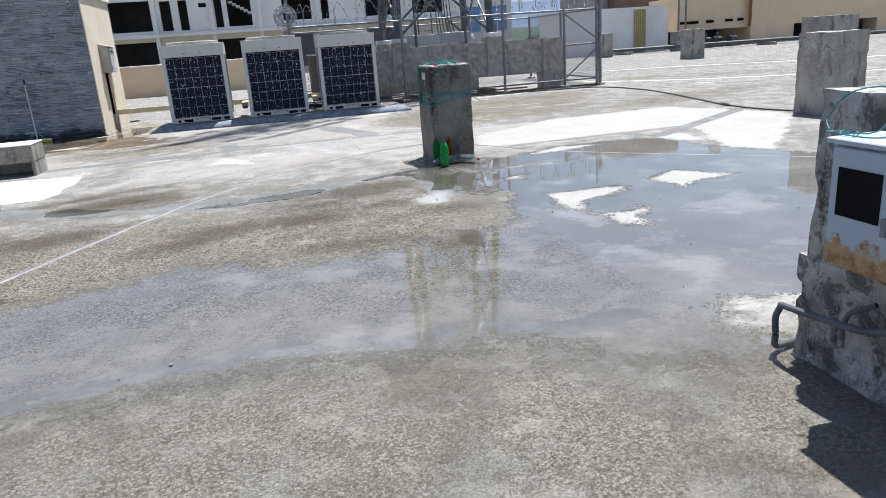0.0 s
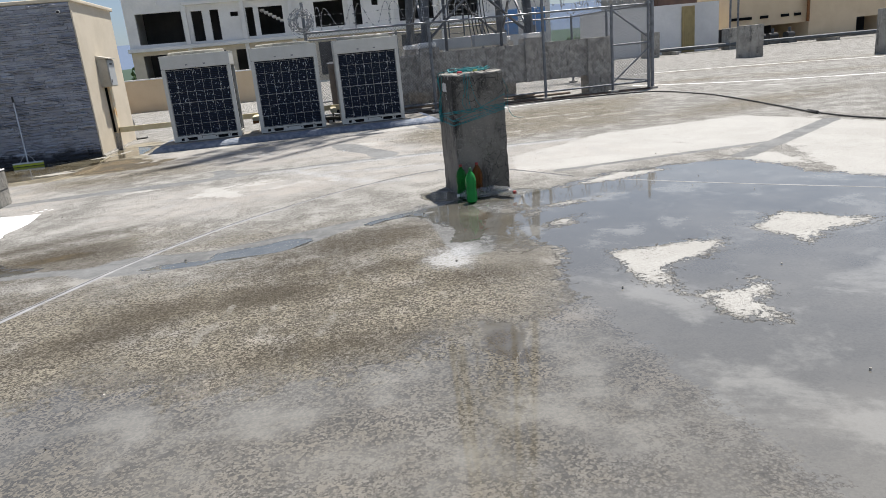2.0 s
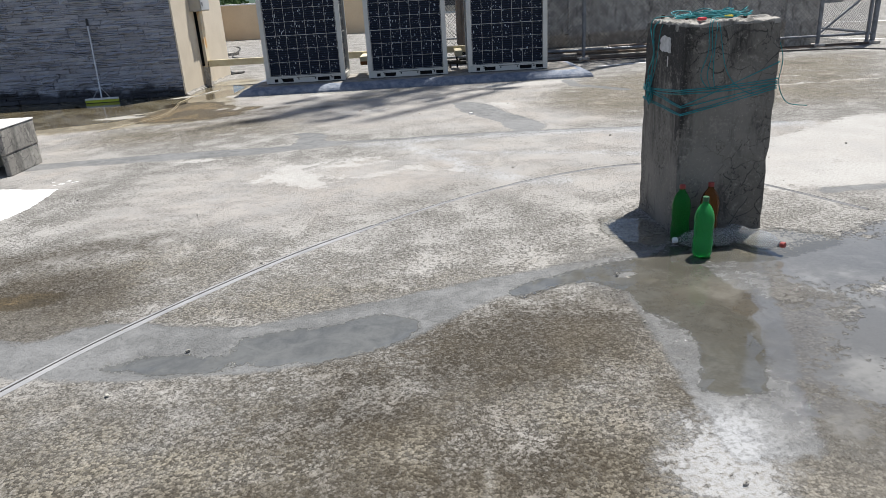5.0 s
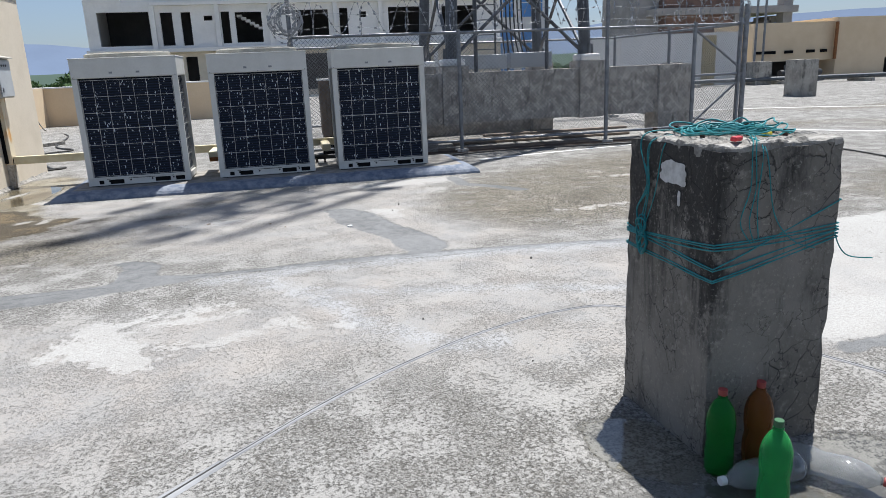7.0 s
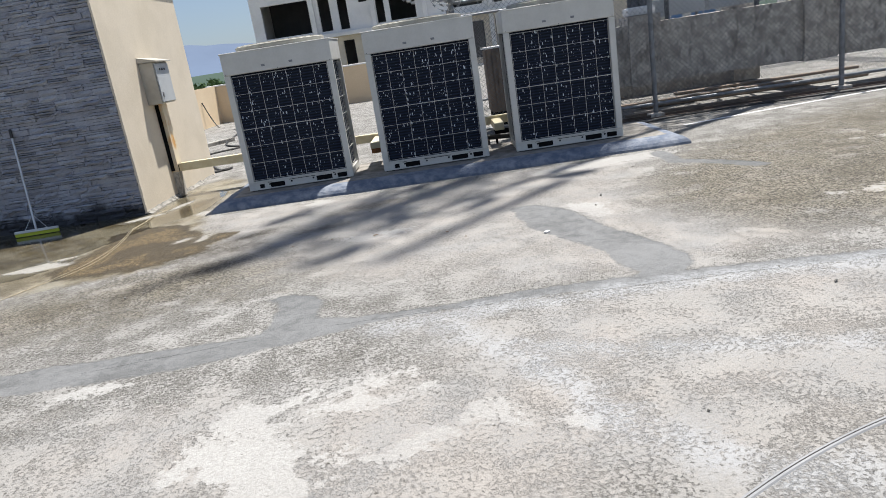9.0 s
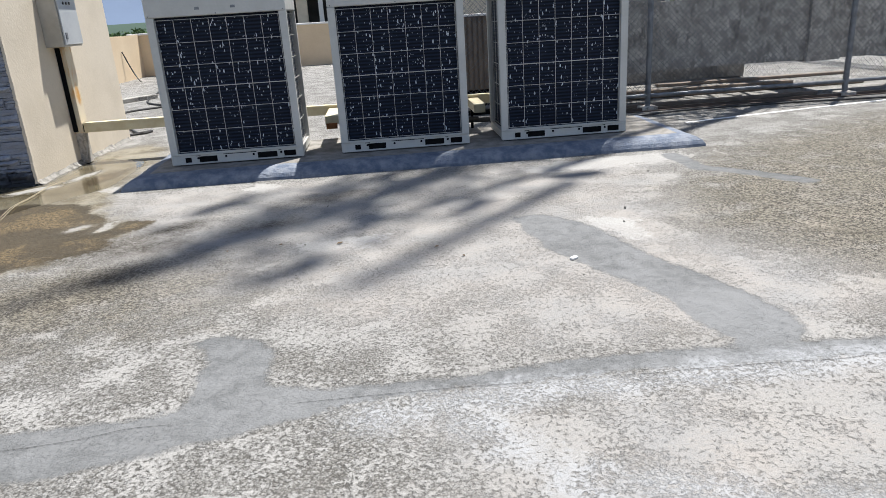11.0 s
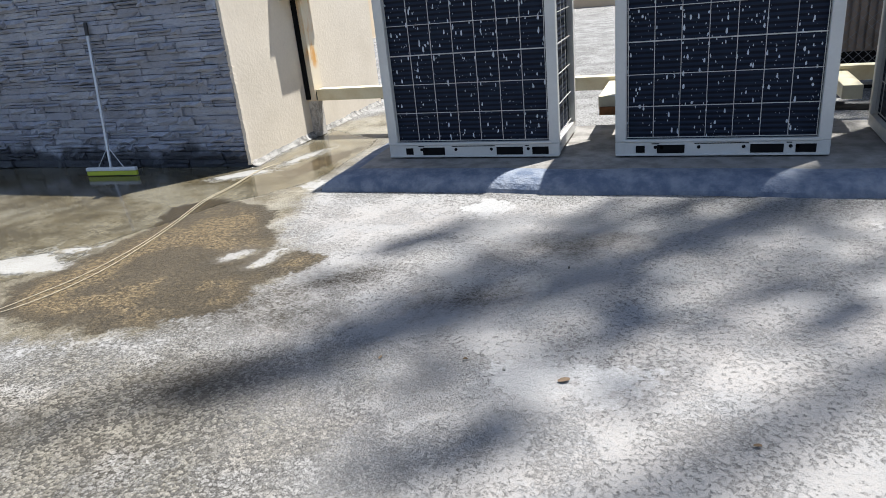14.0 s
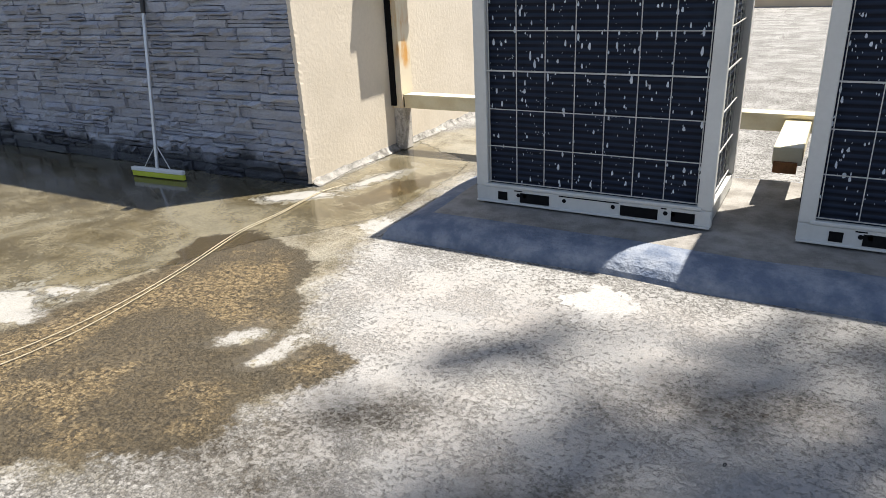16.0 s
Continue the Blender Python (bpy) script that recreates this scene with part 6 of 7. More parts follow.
# climbing ladder and cable ladder inside
lad = bmesh.new()
for x in (-0.42, 0.0):
    rod(lad, (x, 0.25, 0.0), (x * 0.8, 0.2, TH - 1), 0.022, n=6)
for k in range(74):
    rod(lad, (-0.42, 0.25, 0.3 + 0.3 * k), (0.0, 0.25, 0.3 + 0.3 * k), 0.012, n=5)
part("ladder", lad, MAT_TOWER, tower)
for k in range(6):
    x = 0.12 + 0.09 * k
    part("feeder_cable", hose(bmesh.new(), spline([(x * 1.4, -0.1, -0.1), (x, 0.1, 0.6), (x + 0.02 * math.sin(k), 0.22, 3.0), (x * 0.8, 0.2, 10), (x * 0.6, 0.15, 18), (x * 0.5, 0.1, TH - 2)], 6), 0.016, 6), MAT_CABLE, tower, "black feeder cable")
for (x, y, z, w, d, h) in ((-0.6, -0.5, 0.0, 1.1, 0.4, 0.28), (0.55, -0.3, 0.0, 0.9, 0.35, 0.3), (-0.35, 0.3, 4.2, 0.5, 0.35, 0.7)):
    part("equipment_box", soften(slab((x - w / 2, y - d / 2, z - 0.1), (x + w / 2, y + d / 2, z - 0.1 + h)), 0.01, 1), MAT_JBOX, tower, "grey equipment box")
for x in (-0.75, 0.72):
    post = part("inner_post", rod(bmesh.new(), (x, -0.9, -0.15), (x, -0.9, 3.4), 0.04, n=8), MAT_TOWER, tower)
# antenna head: two triangular frames with mounting pipes, panels and radio units, and tall side masts
for lev, rad in ((19.4, 0.95), (22.2, 0.8)):
    tri = [(rad * 1.35 * math.cos(2 * math.pi * k / 3 + 0.6), rad * 1.35 * math.sin(2 * math.pi * k / 3 + 0.6), lev) for k in range(3)]
    for k in range(3):
        part("frame_rail", rod(bmesh.new(), tri[k], tri[(k + 1) % 3], 0.03, n=6), MAT_TOWER, tower)
        part("outrigger", rod(bmesh.new(), (0, 0, lev - 0.05), tri[k], 0.03, n=6), MAT_TOWER, tower)
for x, y, z, h, w, turn in ((0.42, -0.70, 22.5, 1.25, 0.28, 60), (-0.55, -0.37, 20.95, 1.7, 0.26, 20), (-0.55, -0.45, 22.75, 1.5, 0.24, 50), (-0.70, -0.10, 17.7, 1.0, 0.22, 75),
                            (-0.97, 0.49, 20.5, 1.3, 0.24, 80), (0.67, -0.72, 18.5, 1.1, 0.22, 10), (0.15, 0.85, 19.0, 1.4, 0.2, 0)):
    part("mount_pipe", rod(bmesh.new(), (x * 0.9, y * 0.9, z - h * 0.75), (x * 0.9, y * 0.9, z + h * 0.7), 0.03, n=6), MAT_TOWER, tower)
    part("mount_arm", rod(bmesh.new(), (0, 0, z - 0.2), (x * 0.9, y * 0.9, z - 0.2), 0.028, n=6), MAT_TOWER, tower)
    part("panel_antenna", soften(box(bmesh.new(), (x, y, z), (0.09, w * 0.78, h), turn), 0.03, 1), MAT_WHITE, tower, "white panel antenna")
for x, y, z in ((0.35, -0.2, 20.6),):
    part("remote_unit", soften(box(bmesh.new(), (x, y, z), (0.18, 0.30, 0.45), 30), 0.02, 1), MAT_JBOX, tower, "grey radio unit")
for x, y, z0, z1, r in ((1.38, -0.40, 17.8, 25.0, 0.088), (-0.82, -0.50, 17.2, 24.3, 0.055), (0.0, 0.0, 22.0, 24.8, 0.05)):
    part("side_mast", rod(bmesh.new(), (x, y, z0), (x, y, z1), r, n=8), MAT_TOWER, tower)
for z in (18.6, 21.0):
    part("mast_arm", rod(bmesh.new(), (0.2, 0, z), (1.38, -0.40, z), 0.03, n=6), MAT_TOWER, tower)
for x, y, z, r in ((-0.9, 0.7, 14.6, 0.35), (0.8, -0.9, 15.0, 0.30)):
    dish = lathe(bmesh.new(), ((0.02, 0.16), (r * 0.6, 0.11), (r, 0.0), (r * 0.98, -0.02), (0.02, 0.12)), 24, Matrix.Translation((x, y, z)) @ Matrix.Rotation(radians(90), 4, "X"))
    part("dish_antenna", dish, MAT_WHITE, tower, "white round dish antenna")
# slatted equipment cabinet inside the fence
crate = thing("slatted_cabinet", (4.0, 20.9, 0), 0, "brown slatted equipment cabinet behind the fence", "cabinet")
part("case", slab((-0.14, -0.35, 0.36), (0.5, 0.35, 1.37)), MAT_TIMBER, crate)
part("skid", slab((-0.14, -0.35, 0.0), (0.5, 0.35, 0.36)), MAT_SLOT, crate, "dark stand")
part("lid", slab((-0.18, -0.4, 1.37), (0.54, 0.4, 1.40)), MAT_WHITE, crate, "pale lid")
for k in range(9):
    part("slat", slab((-0.13 + 0.072 * k, -0.372, 0.38), (-0.085 + 0.072 * k, -0.35, 1.35)), MAT_TIMBER, crate)
for k in range(8):
    part("slat", slab((-0.162, -0.34 + 0.086 * k, 0.38), (-0.14, -0.29 + 0.086 * k, 1.35)), MAT_TIMBER, crate)

# rusty channel along the fence foot, insulated pipes behind the units
MAT_CHANNEL = plain("rusted_channel", (0.085, 0.062, 0.048), (0.13, 0.10, 0.08), 7, 0.85, 0, 0.3, 60)
chan = thing("steel_channel", (0, 0, 0), 0, "rusted steel channel lying along the fence foot", "steel channel")
part("web", soften(slab((5.45, 19.655, 0.004), (11.9, 19.71, 0.014)), 0.003, 1), MAT_CHANNEL, chan)
part("flange", slab((5.45, 19.70, 0.014), (11.9, 19.71, 0.05)), MAT_CHANNEL, chan)
pipes = thing("insulated_pipes", (0, 0, 0), 0, "black insulated refrigerant pipes behind the outdoor units", "pipes")
for y, z in ((18.80, 0.22), (18.87, 0.20)):
    part("pipe", hose(bmesh.new(), spline([(3.35, y, z + 0.12), (3.55, y, z), (4.3, y, z - 0.02), (5.0, y, z)], 8), 0.032, 10), MAT_CABLE, pipes)
for x in (3.6, 4.9):
    part("bracket", slab((x, 18.76, 0.0), (x + 0.04, 18.92, 0.17)), MAT_CHANNEL, pipes, "rusty pipe bracket")
# black cable on the floor
cable = thing("floor_cable", (0, 0, 0), 0, "black power cable snaking over the roof floor", "cable")
part("run", hose(bmesh.new(), spline([(5.4, 19.0, 0.02), (6.8, 19.45, 0.02), (9.0, 19.3, 0.02), (11.3, 18.8, 0.02), (11.7, 17.0, 0.02), (11.5, 15.3, 0.02), (11.1, 13.4, 0.02), (10.85, 12.2, 0.02), (10.9, 11.0, 0.02), (11.6, 9.6, 0.02), (13.5, 7.5, 0.02)], 8), 0.014, 7), MAT_CABLE, cable)
part("joint", rod(bmesh.new(), (10.92, 12.5, 0.025), (10.85, 12.2, 0.025), 0.026), MAT_CABLE, cable, "taped cable joint")

# ---- unfinished white building beyond the parapet ----
bld = thing("unfinished_building", (0, 60, -14), 0, "unfinished white concrete building with open dark window bays", "building")
Z0 = 14.0


def wall_with_holes(x0, x1, z0, z1, holes, thick, y=0.0):
    """One wall with its openings cut through (x0, x1, z0, z1 each), in one connected mesh."""
    bm = bmesh.new()
    xs = sorted({x0, x1, *(h[0] for h in holes), *(h[1] for h in holes)})
    zs = sorted({z0, z1, *(h[2] for h in holes), *(h[3] for h in holes)})
    made = {}

    def vert(i, k, back):
        if (i, k, back) not in made:
            made[i, k, back] = bm.verts.new((xs[i], y + thick * back, zs[k]))
        return made[i, k, back]

    def solid(i, k):
        if not (0 <= i < len(xs) - 1 and 0 <= k < len(zs) - 1):
            return False
        mx, mz = (xs[i] + xs[i + 1]) / 2, (zs[k] + zs[k + 1]) / 2
        return not any(h[0] < mx < h[1] and h[2] < mz < h[3] for h in holes)

    for i in range(len(xs) - 1):
        for k in range(len(zs) - 1):
            if not solid(i, k):
                continue
            bm.faces.new((vert(i, k, 0), vert(i + 1, k, 0), vert(i + 1, k + 1, 0), vert(i, k + 1, 0)))
            bm.faces.new((vert(i, k, 1), vert(i, k + 1, 1), vert(i + 1, k + 1, 1), vert(i + 1, k, 1)))
            for di, dk, p, q in ((-1, 0, (i, k), (i, k + 1)), (1, 0, (i + 1, k + 1), (i + 1, k)), (0, -1, (i + 1, k), (i, k)), (0, 1, (i, k + 1), (i + 1, k + 1))):
                if not solid(i + di, k + dk):
                    bm.faces.new((vert(*p, 0), vert(*q, 0), vert(*q, 1), vert(*p, 1)))
    return bm


UP = [(-8.75, -5.45, 3.8, 6.0), (-4.75, -3.95, 3.75, 5.92), (-3.4, -2.75, 3.72, 5.92), (-1.9, -1.32, 5.33, 5.66), (-0.75, -0.18, 3.78, 5.9), (0.2, 2.0, 3.8, 5.85),
      (4.4, 6.65, 4.0, 5.9), (7.45, 8.05, 3.95, 5.97), (8.9, 9.4, 5.3, 5.7), (11.0, 13.8, 3.95, 5.95), (15.0, 17.5, 3.95, 5.95)]
TOP = [(-6.82, -6.08, 7.92, 8.5), (-3.22, -2.73, 7.96, 8.42), (-0.7, -0.1, 6.6, 8.3), (5.1, 6.6, 6.75, 9.6), (9.5, 10.4, 6.75, 8.9), (12.5, 15.0, 6.9, 8.9)]
LOW = [(-3.4, -2.62, 0.4, 2.96), (-8.7, -5.3, 0.4, 3.0), (-1.9, 1.4, 0.4, 2.9), (4.4, 6.6, 0.4, 2.9), (7.4, 8.1, 0.4, 2.9), (11, 13.5, 0.4, 2.9)]
off = lambda hs: [(a, b, c + Z0, d + Z0) for a, b, c, d in hs]
part("wall", wall_with_holes(-9.5, 19.5, 3.4 + Z0, 6.6 + Z0, off(UP), 0.3), MAT_WHITEWALL, bld)
part("wall", wall_with_holes(-9.5, 19.5, 0.0 + Z0, 3.4 + Z0, off(LOW), 0.3), MAT_PLASTER, bld, "cream lower storey wall")
part("wall", wall_with_holes(-7.1, 19.5, 6.6 + Z0, 11.6 + Z0, off(TOP), 0.3, 0.1), MAT_WHITEWALL, bld)
part("wall", slab((-9.5, 0, 0), (19.5, 0.3, Z0)), MAT_WHITEWALL, bld)
part("side_wall", slab((-9.5, 0.3, 0), (-9.2, 9, Z0 + 7.6)), MAT_WHITEWALL, bld)
part("side_wall", slab((19.2, 0.3, 0), (19.5, 9, Z0 + 11.6)), MAT_WHITEWALL, bld)
part("side_wall", slab((-7.1, 0.4, Z0 + 6.6), (-6.8, 9, Z0 + 11.6)), MAT_WHITEWALL, bld)
part("parapet", slab((-9.5, -0.02, Z0 + 6.6), (-7.1, 0.3, Z0 + 7.6)), MAT_WHITEWALL, bld)
# slabs, roof and inner walls carry the rooms' shade in their colour
for z in (0.2, 3.35, 6.55):
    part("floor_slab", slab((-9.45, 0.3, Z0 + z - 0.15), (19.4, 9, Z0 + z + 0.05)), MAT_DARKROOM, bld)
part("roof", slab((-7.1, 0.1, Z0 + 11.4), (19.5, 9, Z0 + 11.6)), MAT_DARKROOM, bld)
part("back_wall", slab((-9.2, 5.0, 0), (19.2, 5.2, Z0 + 6.5)), MAT_DARKROOM, bld, "inner wall with the room's shade in its grey")
part("inner_wall", slab((1.2, 4.0, Z0 + 6.7), (19.2, 4.2, Z0 + 11.3)), MAT_DARKROOM, bld, "inner wall with the room's shade in its grey")
part("ledge", soften(slab((-9.6, -0.5, Z0 + 3.28), (19.6, 0.0, Z0 + 3.55)), 0.02, 1), MAT_WHITEWALL, bld, "projecting white floor ledge")
part("ledge", soften(slab((-5.3, -0.35, Z0 + 6.35), (19.6, 0.0, Z0 + 6.6)), 0.02, 1), MAT_WHITEWALL, bld, "projecting white floor ledge")
for x in (-5.2, -0.98, 2.6, 7.15, 10.4, 14.4):
    part("pier", soften(slab((x - 0.15, -0.28, Z0 + 3.55), (x + 0.15, -0.001, Z0 + 6.35)), 0.01, 1), MAT_WHITEWALL, bld)
    part("pier", soften(slab((x - 0.15, -0.28, Z0 + 0.0), (x + 0.15, -0.001, Z0 + 3.28)), 0.01, 1), MAT_WHITEWALL, bld)
for k in range(6):
    part("stair_flight", slab((0.3 + 0.28 * k, 0.6, Z0 + 5.55 - 0.17 * k), (0.62 + 0.28 * k, 1.8, Z0 + 5.72 - 0.17 * k)), MAT_WHITEWALL, bld)

# ---- white block with blue glazing behind the tower ----
b2 = thing("glazed_building", (0, 66, -14), 0, "white building with bright blue glazed panels", "building")
part("wall", slab((12.5, 0, 0), (25.6, 9, 24.5)), MAT_WHITEWALL, b2)
for x in (18.2, 20.6, 23.2):
    for z in (13.0, 16.2, 19.4):
        w = part("window", slab((x, -0.08, z), (x + 1.9, -0.005, z + 2.2)), MAT_BLUE, b2, "blue glazed panel")
        part("frame", slab((x + 0.92, -0.11, z), (x + 0.98, -0.08, z + 2.2)), MAT_WHITE, w)
        part("frame", slab((x, -0.11, z + 1.1), (x + 1.9, -0.085, z + 1.16)), MAT_WHITE, w)

# ---- buildings and walls at the far side of the roof ----
hall = thing("rooftop_hall", (0, 0, 0), 0, "long cream rooftop hall raised on short legs", "building")
part("wall", slab((28.5, 42.3, 1.08), (33.6, 46, 3.15)), MAT_PARAPET, hall)
part("wall", slab((33.6, 42.0, 0.0), (36.9, 46, 3.35)), MAT_PARAPET, hall, "cream plastered hall wall")
part("wall", slab((36.9, 42.0, 1.08), (60, 46, 3.35)), MAT_PARAPET, hall, "cream plastered hall wall")
part("back_wall", slab((28.5, 45.6, 0.0), (60, 46.0, 1.08)), MAT_DARKROOM, hall, "back wall under the hall, its grey darkened for shade")
for x in (38.5, 43.5, 49.0):
    part("leg", slab((x, 42.0, 0), (x + 1.5, 43.2, 1.08)), MAT_PARAPET, hall)
part("downpipe", rod(bmesh.new(), (33.45, 41.9, 1.1), (33.45, 41.9, 3.1), 0.09), MAT_RUST, hall, "brown downpipe")
for x, w in ((28.6, 1.3), (30.5, 0.5), (31.9, 0.5), (32.8, 0.4)):
    part("drain_slot", slab((x, 42.2, 1.5), (x + w, 42.29, 1.66)), MAT_SLOT, hall, "dark drain slot")
wh = thing("white_shed", (0, 0, 0), 0, "white plastered rooftop shed with a yellow door", "shed")
part("wall", slab((20.5, 42.0, 0), (27.6, 46, 2.75)), MAT_WHITEWALL, wh)
part("door", slab((25.2, 41.92, 0.0), (26.0, 41.99, 2.6)), MAT_YELLOWDOOR, wh, "faded yellow slatted door")
for k in range(6):
    part("door_slat", slab((25.23 + 0.13 * k, 41.88, 0.05), (25.30 + 0.13 * k, 41.92, 2.55)), MAT_YELLOWDOOR, wh)
for x in (27.7, 28.2):
    p = part("pipe_post", rod(bmesh.new(), (x, 41.0, 0), (x, 41.0, 5.5), 0.06), MAT_GALV)
    tagged(p, "slim steel post standing beside the hall", "post", "posts by the hall")
gb = thing("grey_building", (0, 58, -14), 0, "grey and brick unfinished block with open stair", "building")
part("wall", slab((29.7, 0, 0), (32.0, 6, 20.4)), MAT_GREYBLD, gb)
part("brick_wall", slab((31.5, -1.0, 15), (38.0, 5, 23.5)), MAT_BRICK, gb, "bare red brick wall")
part("slab", slab((30.5, -1.6, 18.6), (42.5, 6, 19.1)), MAT_GREYBLD, gb)
part("column", slab((41.5, -1.2, 0), (42.3, -0.4, 24)), MAT_GREYBLD, gb)
part("column", slab((37.3, -1.2, 0), (38.0, -0.4, 18.6)), MAT_GREYBLD, gb)
for k in range(7):
    part("stair", slab((38.2 + 0.5 * k, 0, 16.0 + 0.32 * k), (38.9 + 0.5 * k, 2, 16.5 + 0.32 * k)), MAT_GREYBLD, gb)
# pipe rack across the far roof
rack = thing("pipe_rack", (0, 0, 0), 0, "row of dark pipes on low supports across the far roof", "pipes")
for y, z, r in ((40.2, 0.28, 0.10), (40.6, 0.30, 0.08), (41.0, 0.26, 0.10)):
    part("pipe", rod(bmesh.new(), (22.8, y, z), (60, y - 9, z), r, n=10), MAT_PIPE, rack)
for k in range(9):
    x = 23.5 + 4.2 * k
    part("support", slab((x, 39.7 - 0.242 * (x - 22.8), 0), (x + 0.2, 41.3 - 0.242 * (x - 22.8), 0.17)), MAT_STUB, rack)
for k, (x, y) in enumerate(((29.5, 40.8), (30.6, 41.2), (31.5, 40.9))):
    pu = thing("pump", (x, y, 0), 10 * k, "dark pump on a short frame by the pipes", "pump", "pumps by the pipes")
    part("motor", rod(bmesh.new(), (-0.35, 0, 0.45), (0.3, 0, 0.45), 0.2, n=14), MAT_BLACK, pu)
    part("frame", slab((-0.4, -0.25, 0), (0.4, 0.25, 0.24)), MAT_PIPE, pu)
    part("flange", rod(bmesh.new(), (0, 0, 0.45), (0, 0, 0.9), 0.08), MAT_PIPE, pu)

part("inner_wall", slab((-6.8, 4.0, Z0 + 6.7), (-1.4, 4.2, Z0 + 11.3)), MAT_DARKROOM, bld, "inner wall with the room's shade in its grey")
# odds and ends on the roof behind the units
loose = thing("loose_cable", (0, 0, 0), 0, "black cable lying loose on the roof beside the parapet", "cable")
part("run", hose(bmesh.new(), spline([(-5.28, 33.5, 0.9), (-4.8, 33.2, 0.02), (-3.2, 30.0, 0.02), (-2.4, 26.1, 0.02), (-1.7, 24.9, 0.02), (-2.2, 24.0, 0.02), (-1.1, 21.3, 0.02), (-0.85, 21.3, 0.02), (-1.13, 20.95, 0.02)], 8), 0.02, 6), MAT_CABLE, loose)
pk = part("plank", soften(slab((-0.5, -0.12, 0.0), (0.5, 0.12, 0.09)), 0.008, 1), MAT_STUB)
pk.matrix_basis = pose(-2.8, 26.6, 0.0, 0, 0, 55)
tagged(pk, "grey weathered board lying behind the units", "plank")

# ---- distant trees and a small house in the valley ----
MAT_LEAF = plain("far_foliage", (0.055, 0.11, 0.03), (0.09, 0.14, 0.045), 0.3, 0.9, 0, 0, 2, local=False)
MAT_BARK = plain("bark", (0.10, 0.075, 0.05), (0.07, 0.055, 0.04), 2, 0.9, 0, 0.2)


def tree_meshes(seed):
    rng = random.Random(seed)
    tr = rod(bmesh.new(), (0, 0, 0), (0.2, 0, 4.2), 0.28, 0.14, 8)
    for k in range(5):
        a = rng.uniform(0, 6.28)
        rod(tr, (0.15, 0, 2.6 + 0.35 * k), (1.8 * math.cos(a), 1.8 * math.sin(a), 4.6 + 0.5 * k), 0.10, 0.03, 5)
    cr = bmesh.new()
    for k in range(520):
        a, b, r = rng.uniform(0, 6.28), rng.uniform(-0.75, 1.2), rng.uniform(0.45, 1.0)
        lump = 1 + 0.45 * noise.noise(Vector((math.cos(a) * 1.7, math.sin(a) * 1.7, b * 1.5 + seed)))
        c = Vector((2.9 * r * lump * math.cos(a) * math.cos(b), 2.9 * r * lump * math.sin(a) * math.cos(b), 5.6 + 2.4 * r * lump * math.sin(b)))
        s = rng.uniform(0.18, 0.42)
        rot = Euler((rng.uniform(0, 3), rng.uniform(0, 3), rng.uniform(0, 3))).to_matrix()
        vs = [cr.verts.new(c + rot @ Vector(q) * s) for q in ((-1, -0.6, 0), (0.2, -1, 0.3), (1, 0.1, 0), (0.1, 1, 0.25))]
        cr.faces.new(vs)
    return tr, cr


protos = []
for seed in (1, 2, 3):
    t = thing("tree", (-40 - 9 * seed, 150 + 6 * seed, -14), 0, "broad green tree in the valley", "tree", "trees in the valley")
    trunk, crown = tree_meshes(seed)
    part("trunk", trunk, MAT_BARK, t)
    part("crown", crown, MAT_LEAF, t, "dense green crown")
    protos.append(t)
rng = random.Random(12)
for k in range(90):
    d, a = rng.uniform(280, 760), radians(rng.uniform(-30, -4) if k < 70 else rng.uniform(14, 40))
    s = rng.uniform(1.5, 2.3)
    c = copy_thing(protos[k % 3], Matrix())
    c.matrix_basis = pose(d * math.sin(a), d * math.cos(a), -14.2, 0, 0, rng.uniform(0, 360)) @ Matrix.Diagonal((s, s, s * rng.uniform(0.9, 1.15), 1))
hs = thing("far_house", (-34, 150, -14), 15, "small pale house among the valley trees", "house")
part("wall", slab((-6, -4, 0), (6, 4, 9.5)), MAT_WHITEWALL, hs)
part("roof", slab((-6.4, -4.4, 9.5), (6.4, 4.4, 10)), MAT_GREYBLD, hs)

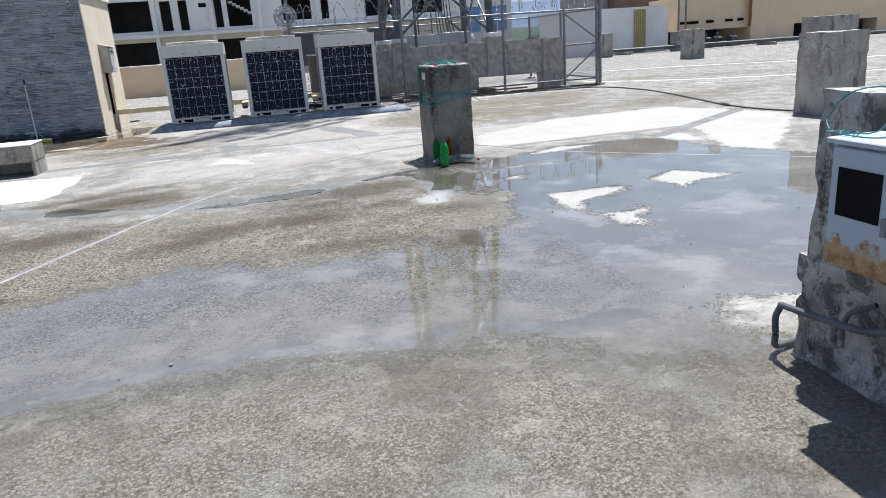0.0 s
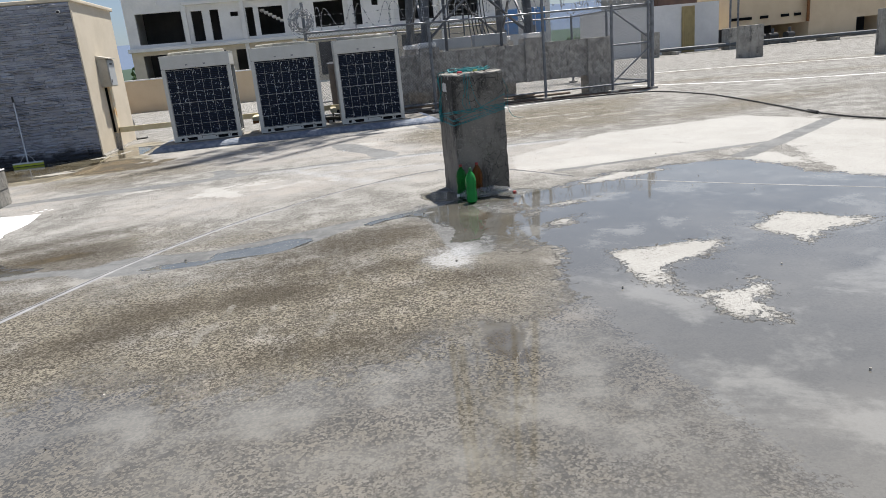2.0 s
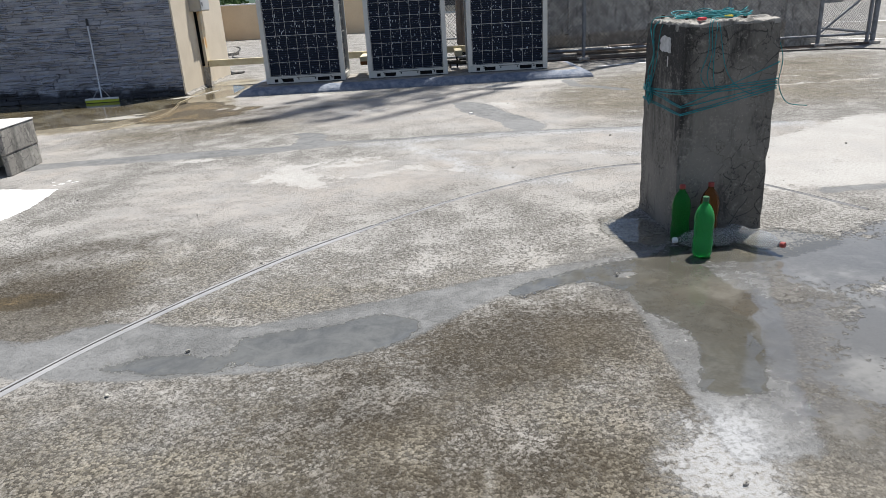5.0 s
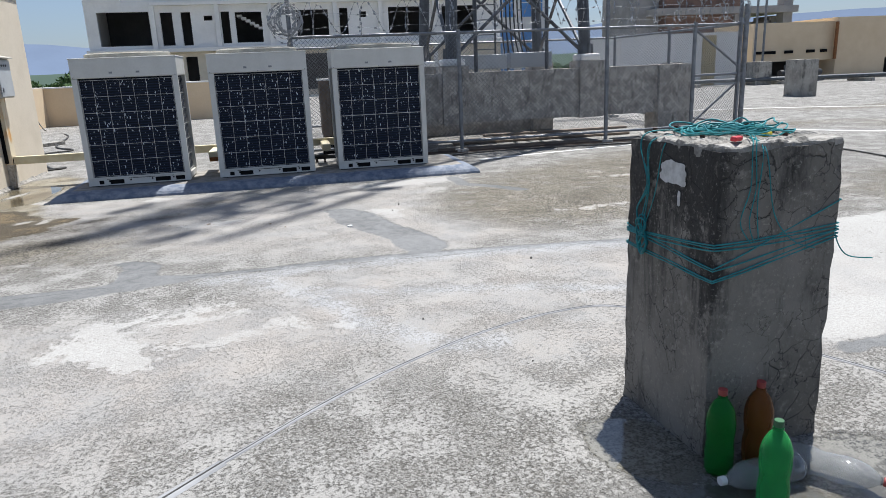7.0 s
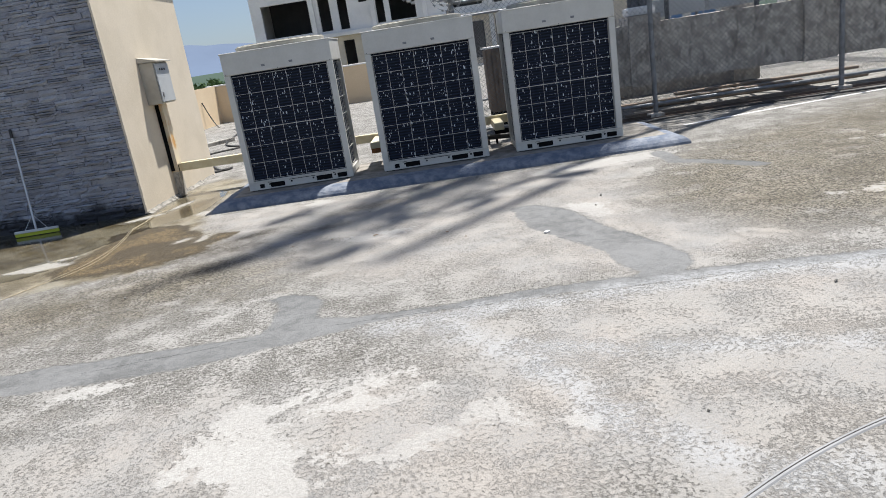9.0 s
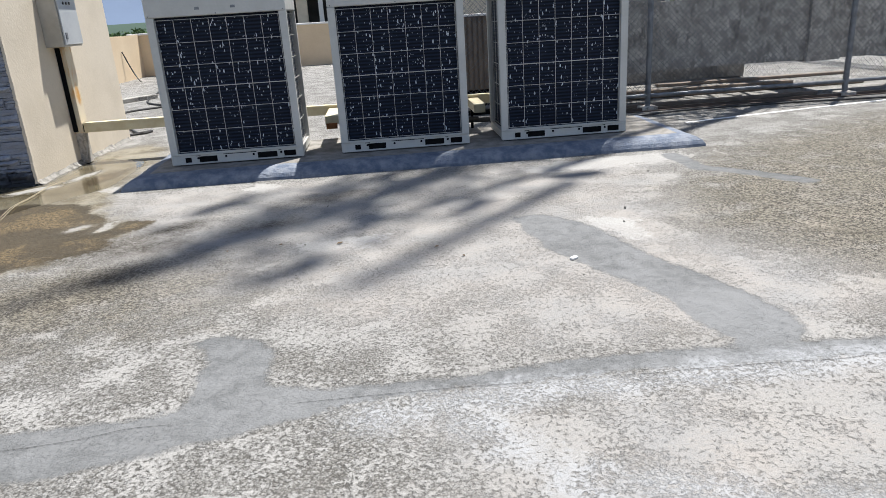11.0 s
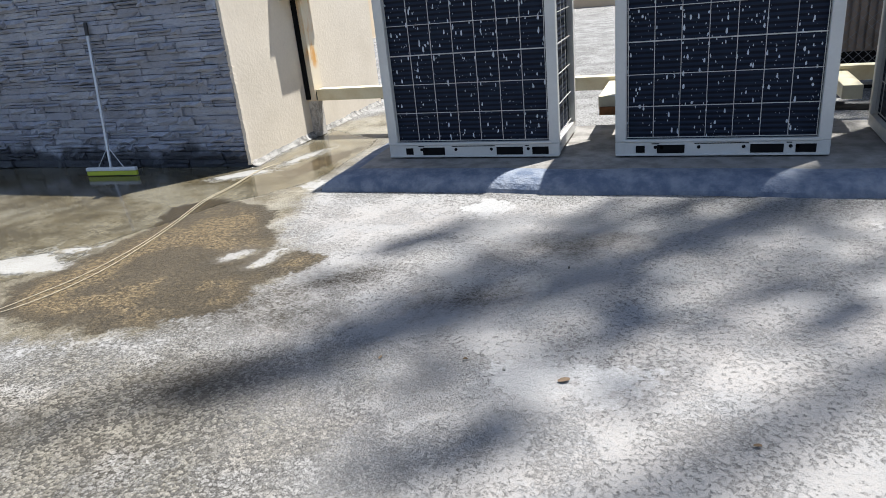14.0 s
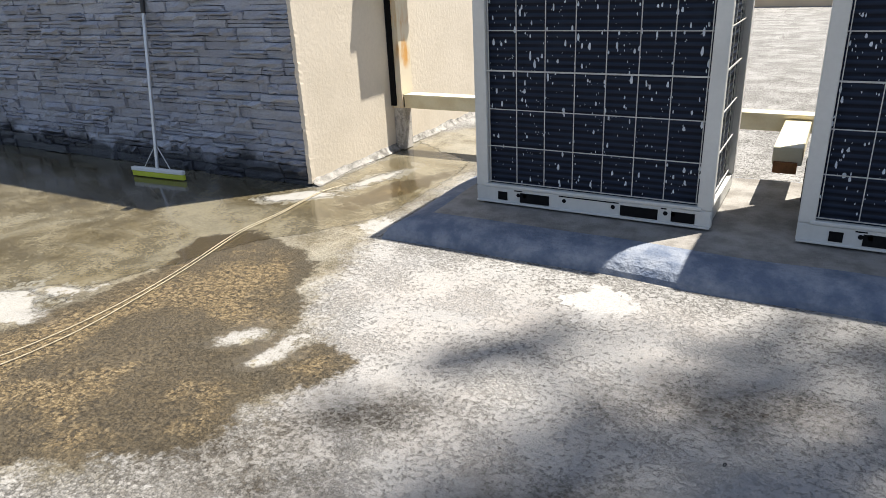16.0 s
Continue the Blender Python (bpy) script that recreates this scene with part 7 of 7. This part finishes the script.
# ---- ledger stones of the cabin front, laid last ----
def stone_mesh(w, h, d, seed):
    """One split stone, its face uneven, standing out d from the wall."""
    rng = random.Random(seed)
    bm = bmesh.new()
    j = lambda s: rng.uniform(-s, s)
    back = [bm.verts.new(p) for p in ((-w / 2, 0, -h / 2), (w / 2, 0, -h / 2), (w / 2, 0, h / 2), (-w / 2, 0, h / 2))]
    grid = []
    for r in range(3):
        row = []
        for c in range(5):
            edge = r != 1 or c in (0, 4)
            x, zz = (-0.5 + c / 4) * w * 0.985 + j(w * 0.03), (-0.5 + r / 2) * h * 0.95 + j(h * 0.09)
            row.append(bm.verts.new((x, -d * (0.62 if edge else 1.0) + j(d * 0.34), zz)))
        grid.append(row)
    for r in range(2):
        for c in range(4):
            bm.faces.new((grid[r][c], grid[r][c + 1], grid[r + 1][c + 1], grid[r + 1][c]))
    bm.faces.new((back[0], back[1], *grid[0][::-1]))
    bm.faces.new((back[2], back[3], *grid[2]))
    bm.faces.new((back[1], back[2], grid[2][4], grid[1][4], grid[0][4]))
    bm.faces.new((back[3], back[0], grid[0][0], grid[1][0], grid[2][0]))
    return bm


rng = random.Random(77)
HEIGHTS = (0.036, 0.052, 0.072)
kinds = {}
for w in (0.10, 0.16, 0.24, 0.34):
    for h in HEIGHTS + tuple((x - 0.004) / 2 for x in HEIGHTS):
        kinds[w, h] = [mesh_of("stone", stone_mesh(w, h, 0.012 + 0.013 * k, int(w * 1000 + h * 7000 + k)), MAT_STONE) for k in range(4)]
singles = 0
rest_v, rest_f = [], []


def lay(me, cx, cz, near):
    """Set one stone on the wall, as a part of its own or into the joined rest."""
    global singles
    if singles < 300 and near:
        st = new("stone", me)
        st.parent = cabin
        st.location = (cx, WY - 0.012, cz)
        singles += 1
        return
    n = len(rest_v)
    rest_v.extend((v.co.x + cx, v.co.y + WY - 0.012, v.co.z + cz) for v in me.vertices)
    rest_f.extend([n + i for i in p.vertices] for p in me.polygons)


z = 0.0
while z < WTOP - 0.12:
    h = rng.choice(HEIGHTS + (0.052,))
    x = WX - 0.020
    while x > -10.6:
        w = rng.choice((0.10, 0.16, 0.24, 0.24, 0.34))
        near = x > -3.3 and z < 1.25
        if h > 0.04 and rng.random() < 0.28:
            half = (h - 0.004) / 2
            lay(rng.choice(kinds[w, half]), x - w / 2, z + half / 2, near)
            lay(rng.choice(kinds[w, half]), x - w / 2, z + h - half / 2, near)
        else:
            lay(rng.choice(kinds[w, h]), x - w / 2, z + h / 2, near)
        x -= w + 0.003
    z += h + 0.004
me = bpy.data.meshes.new("stone_courses")
me.from_pydata(rest_v, [], rest_f)
me.materials.append(MAT_STONE)
courses = new("stone_courses", me)
courses.parent = cabin
courses["kind"] = "stuff"
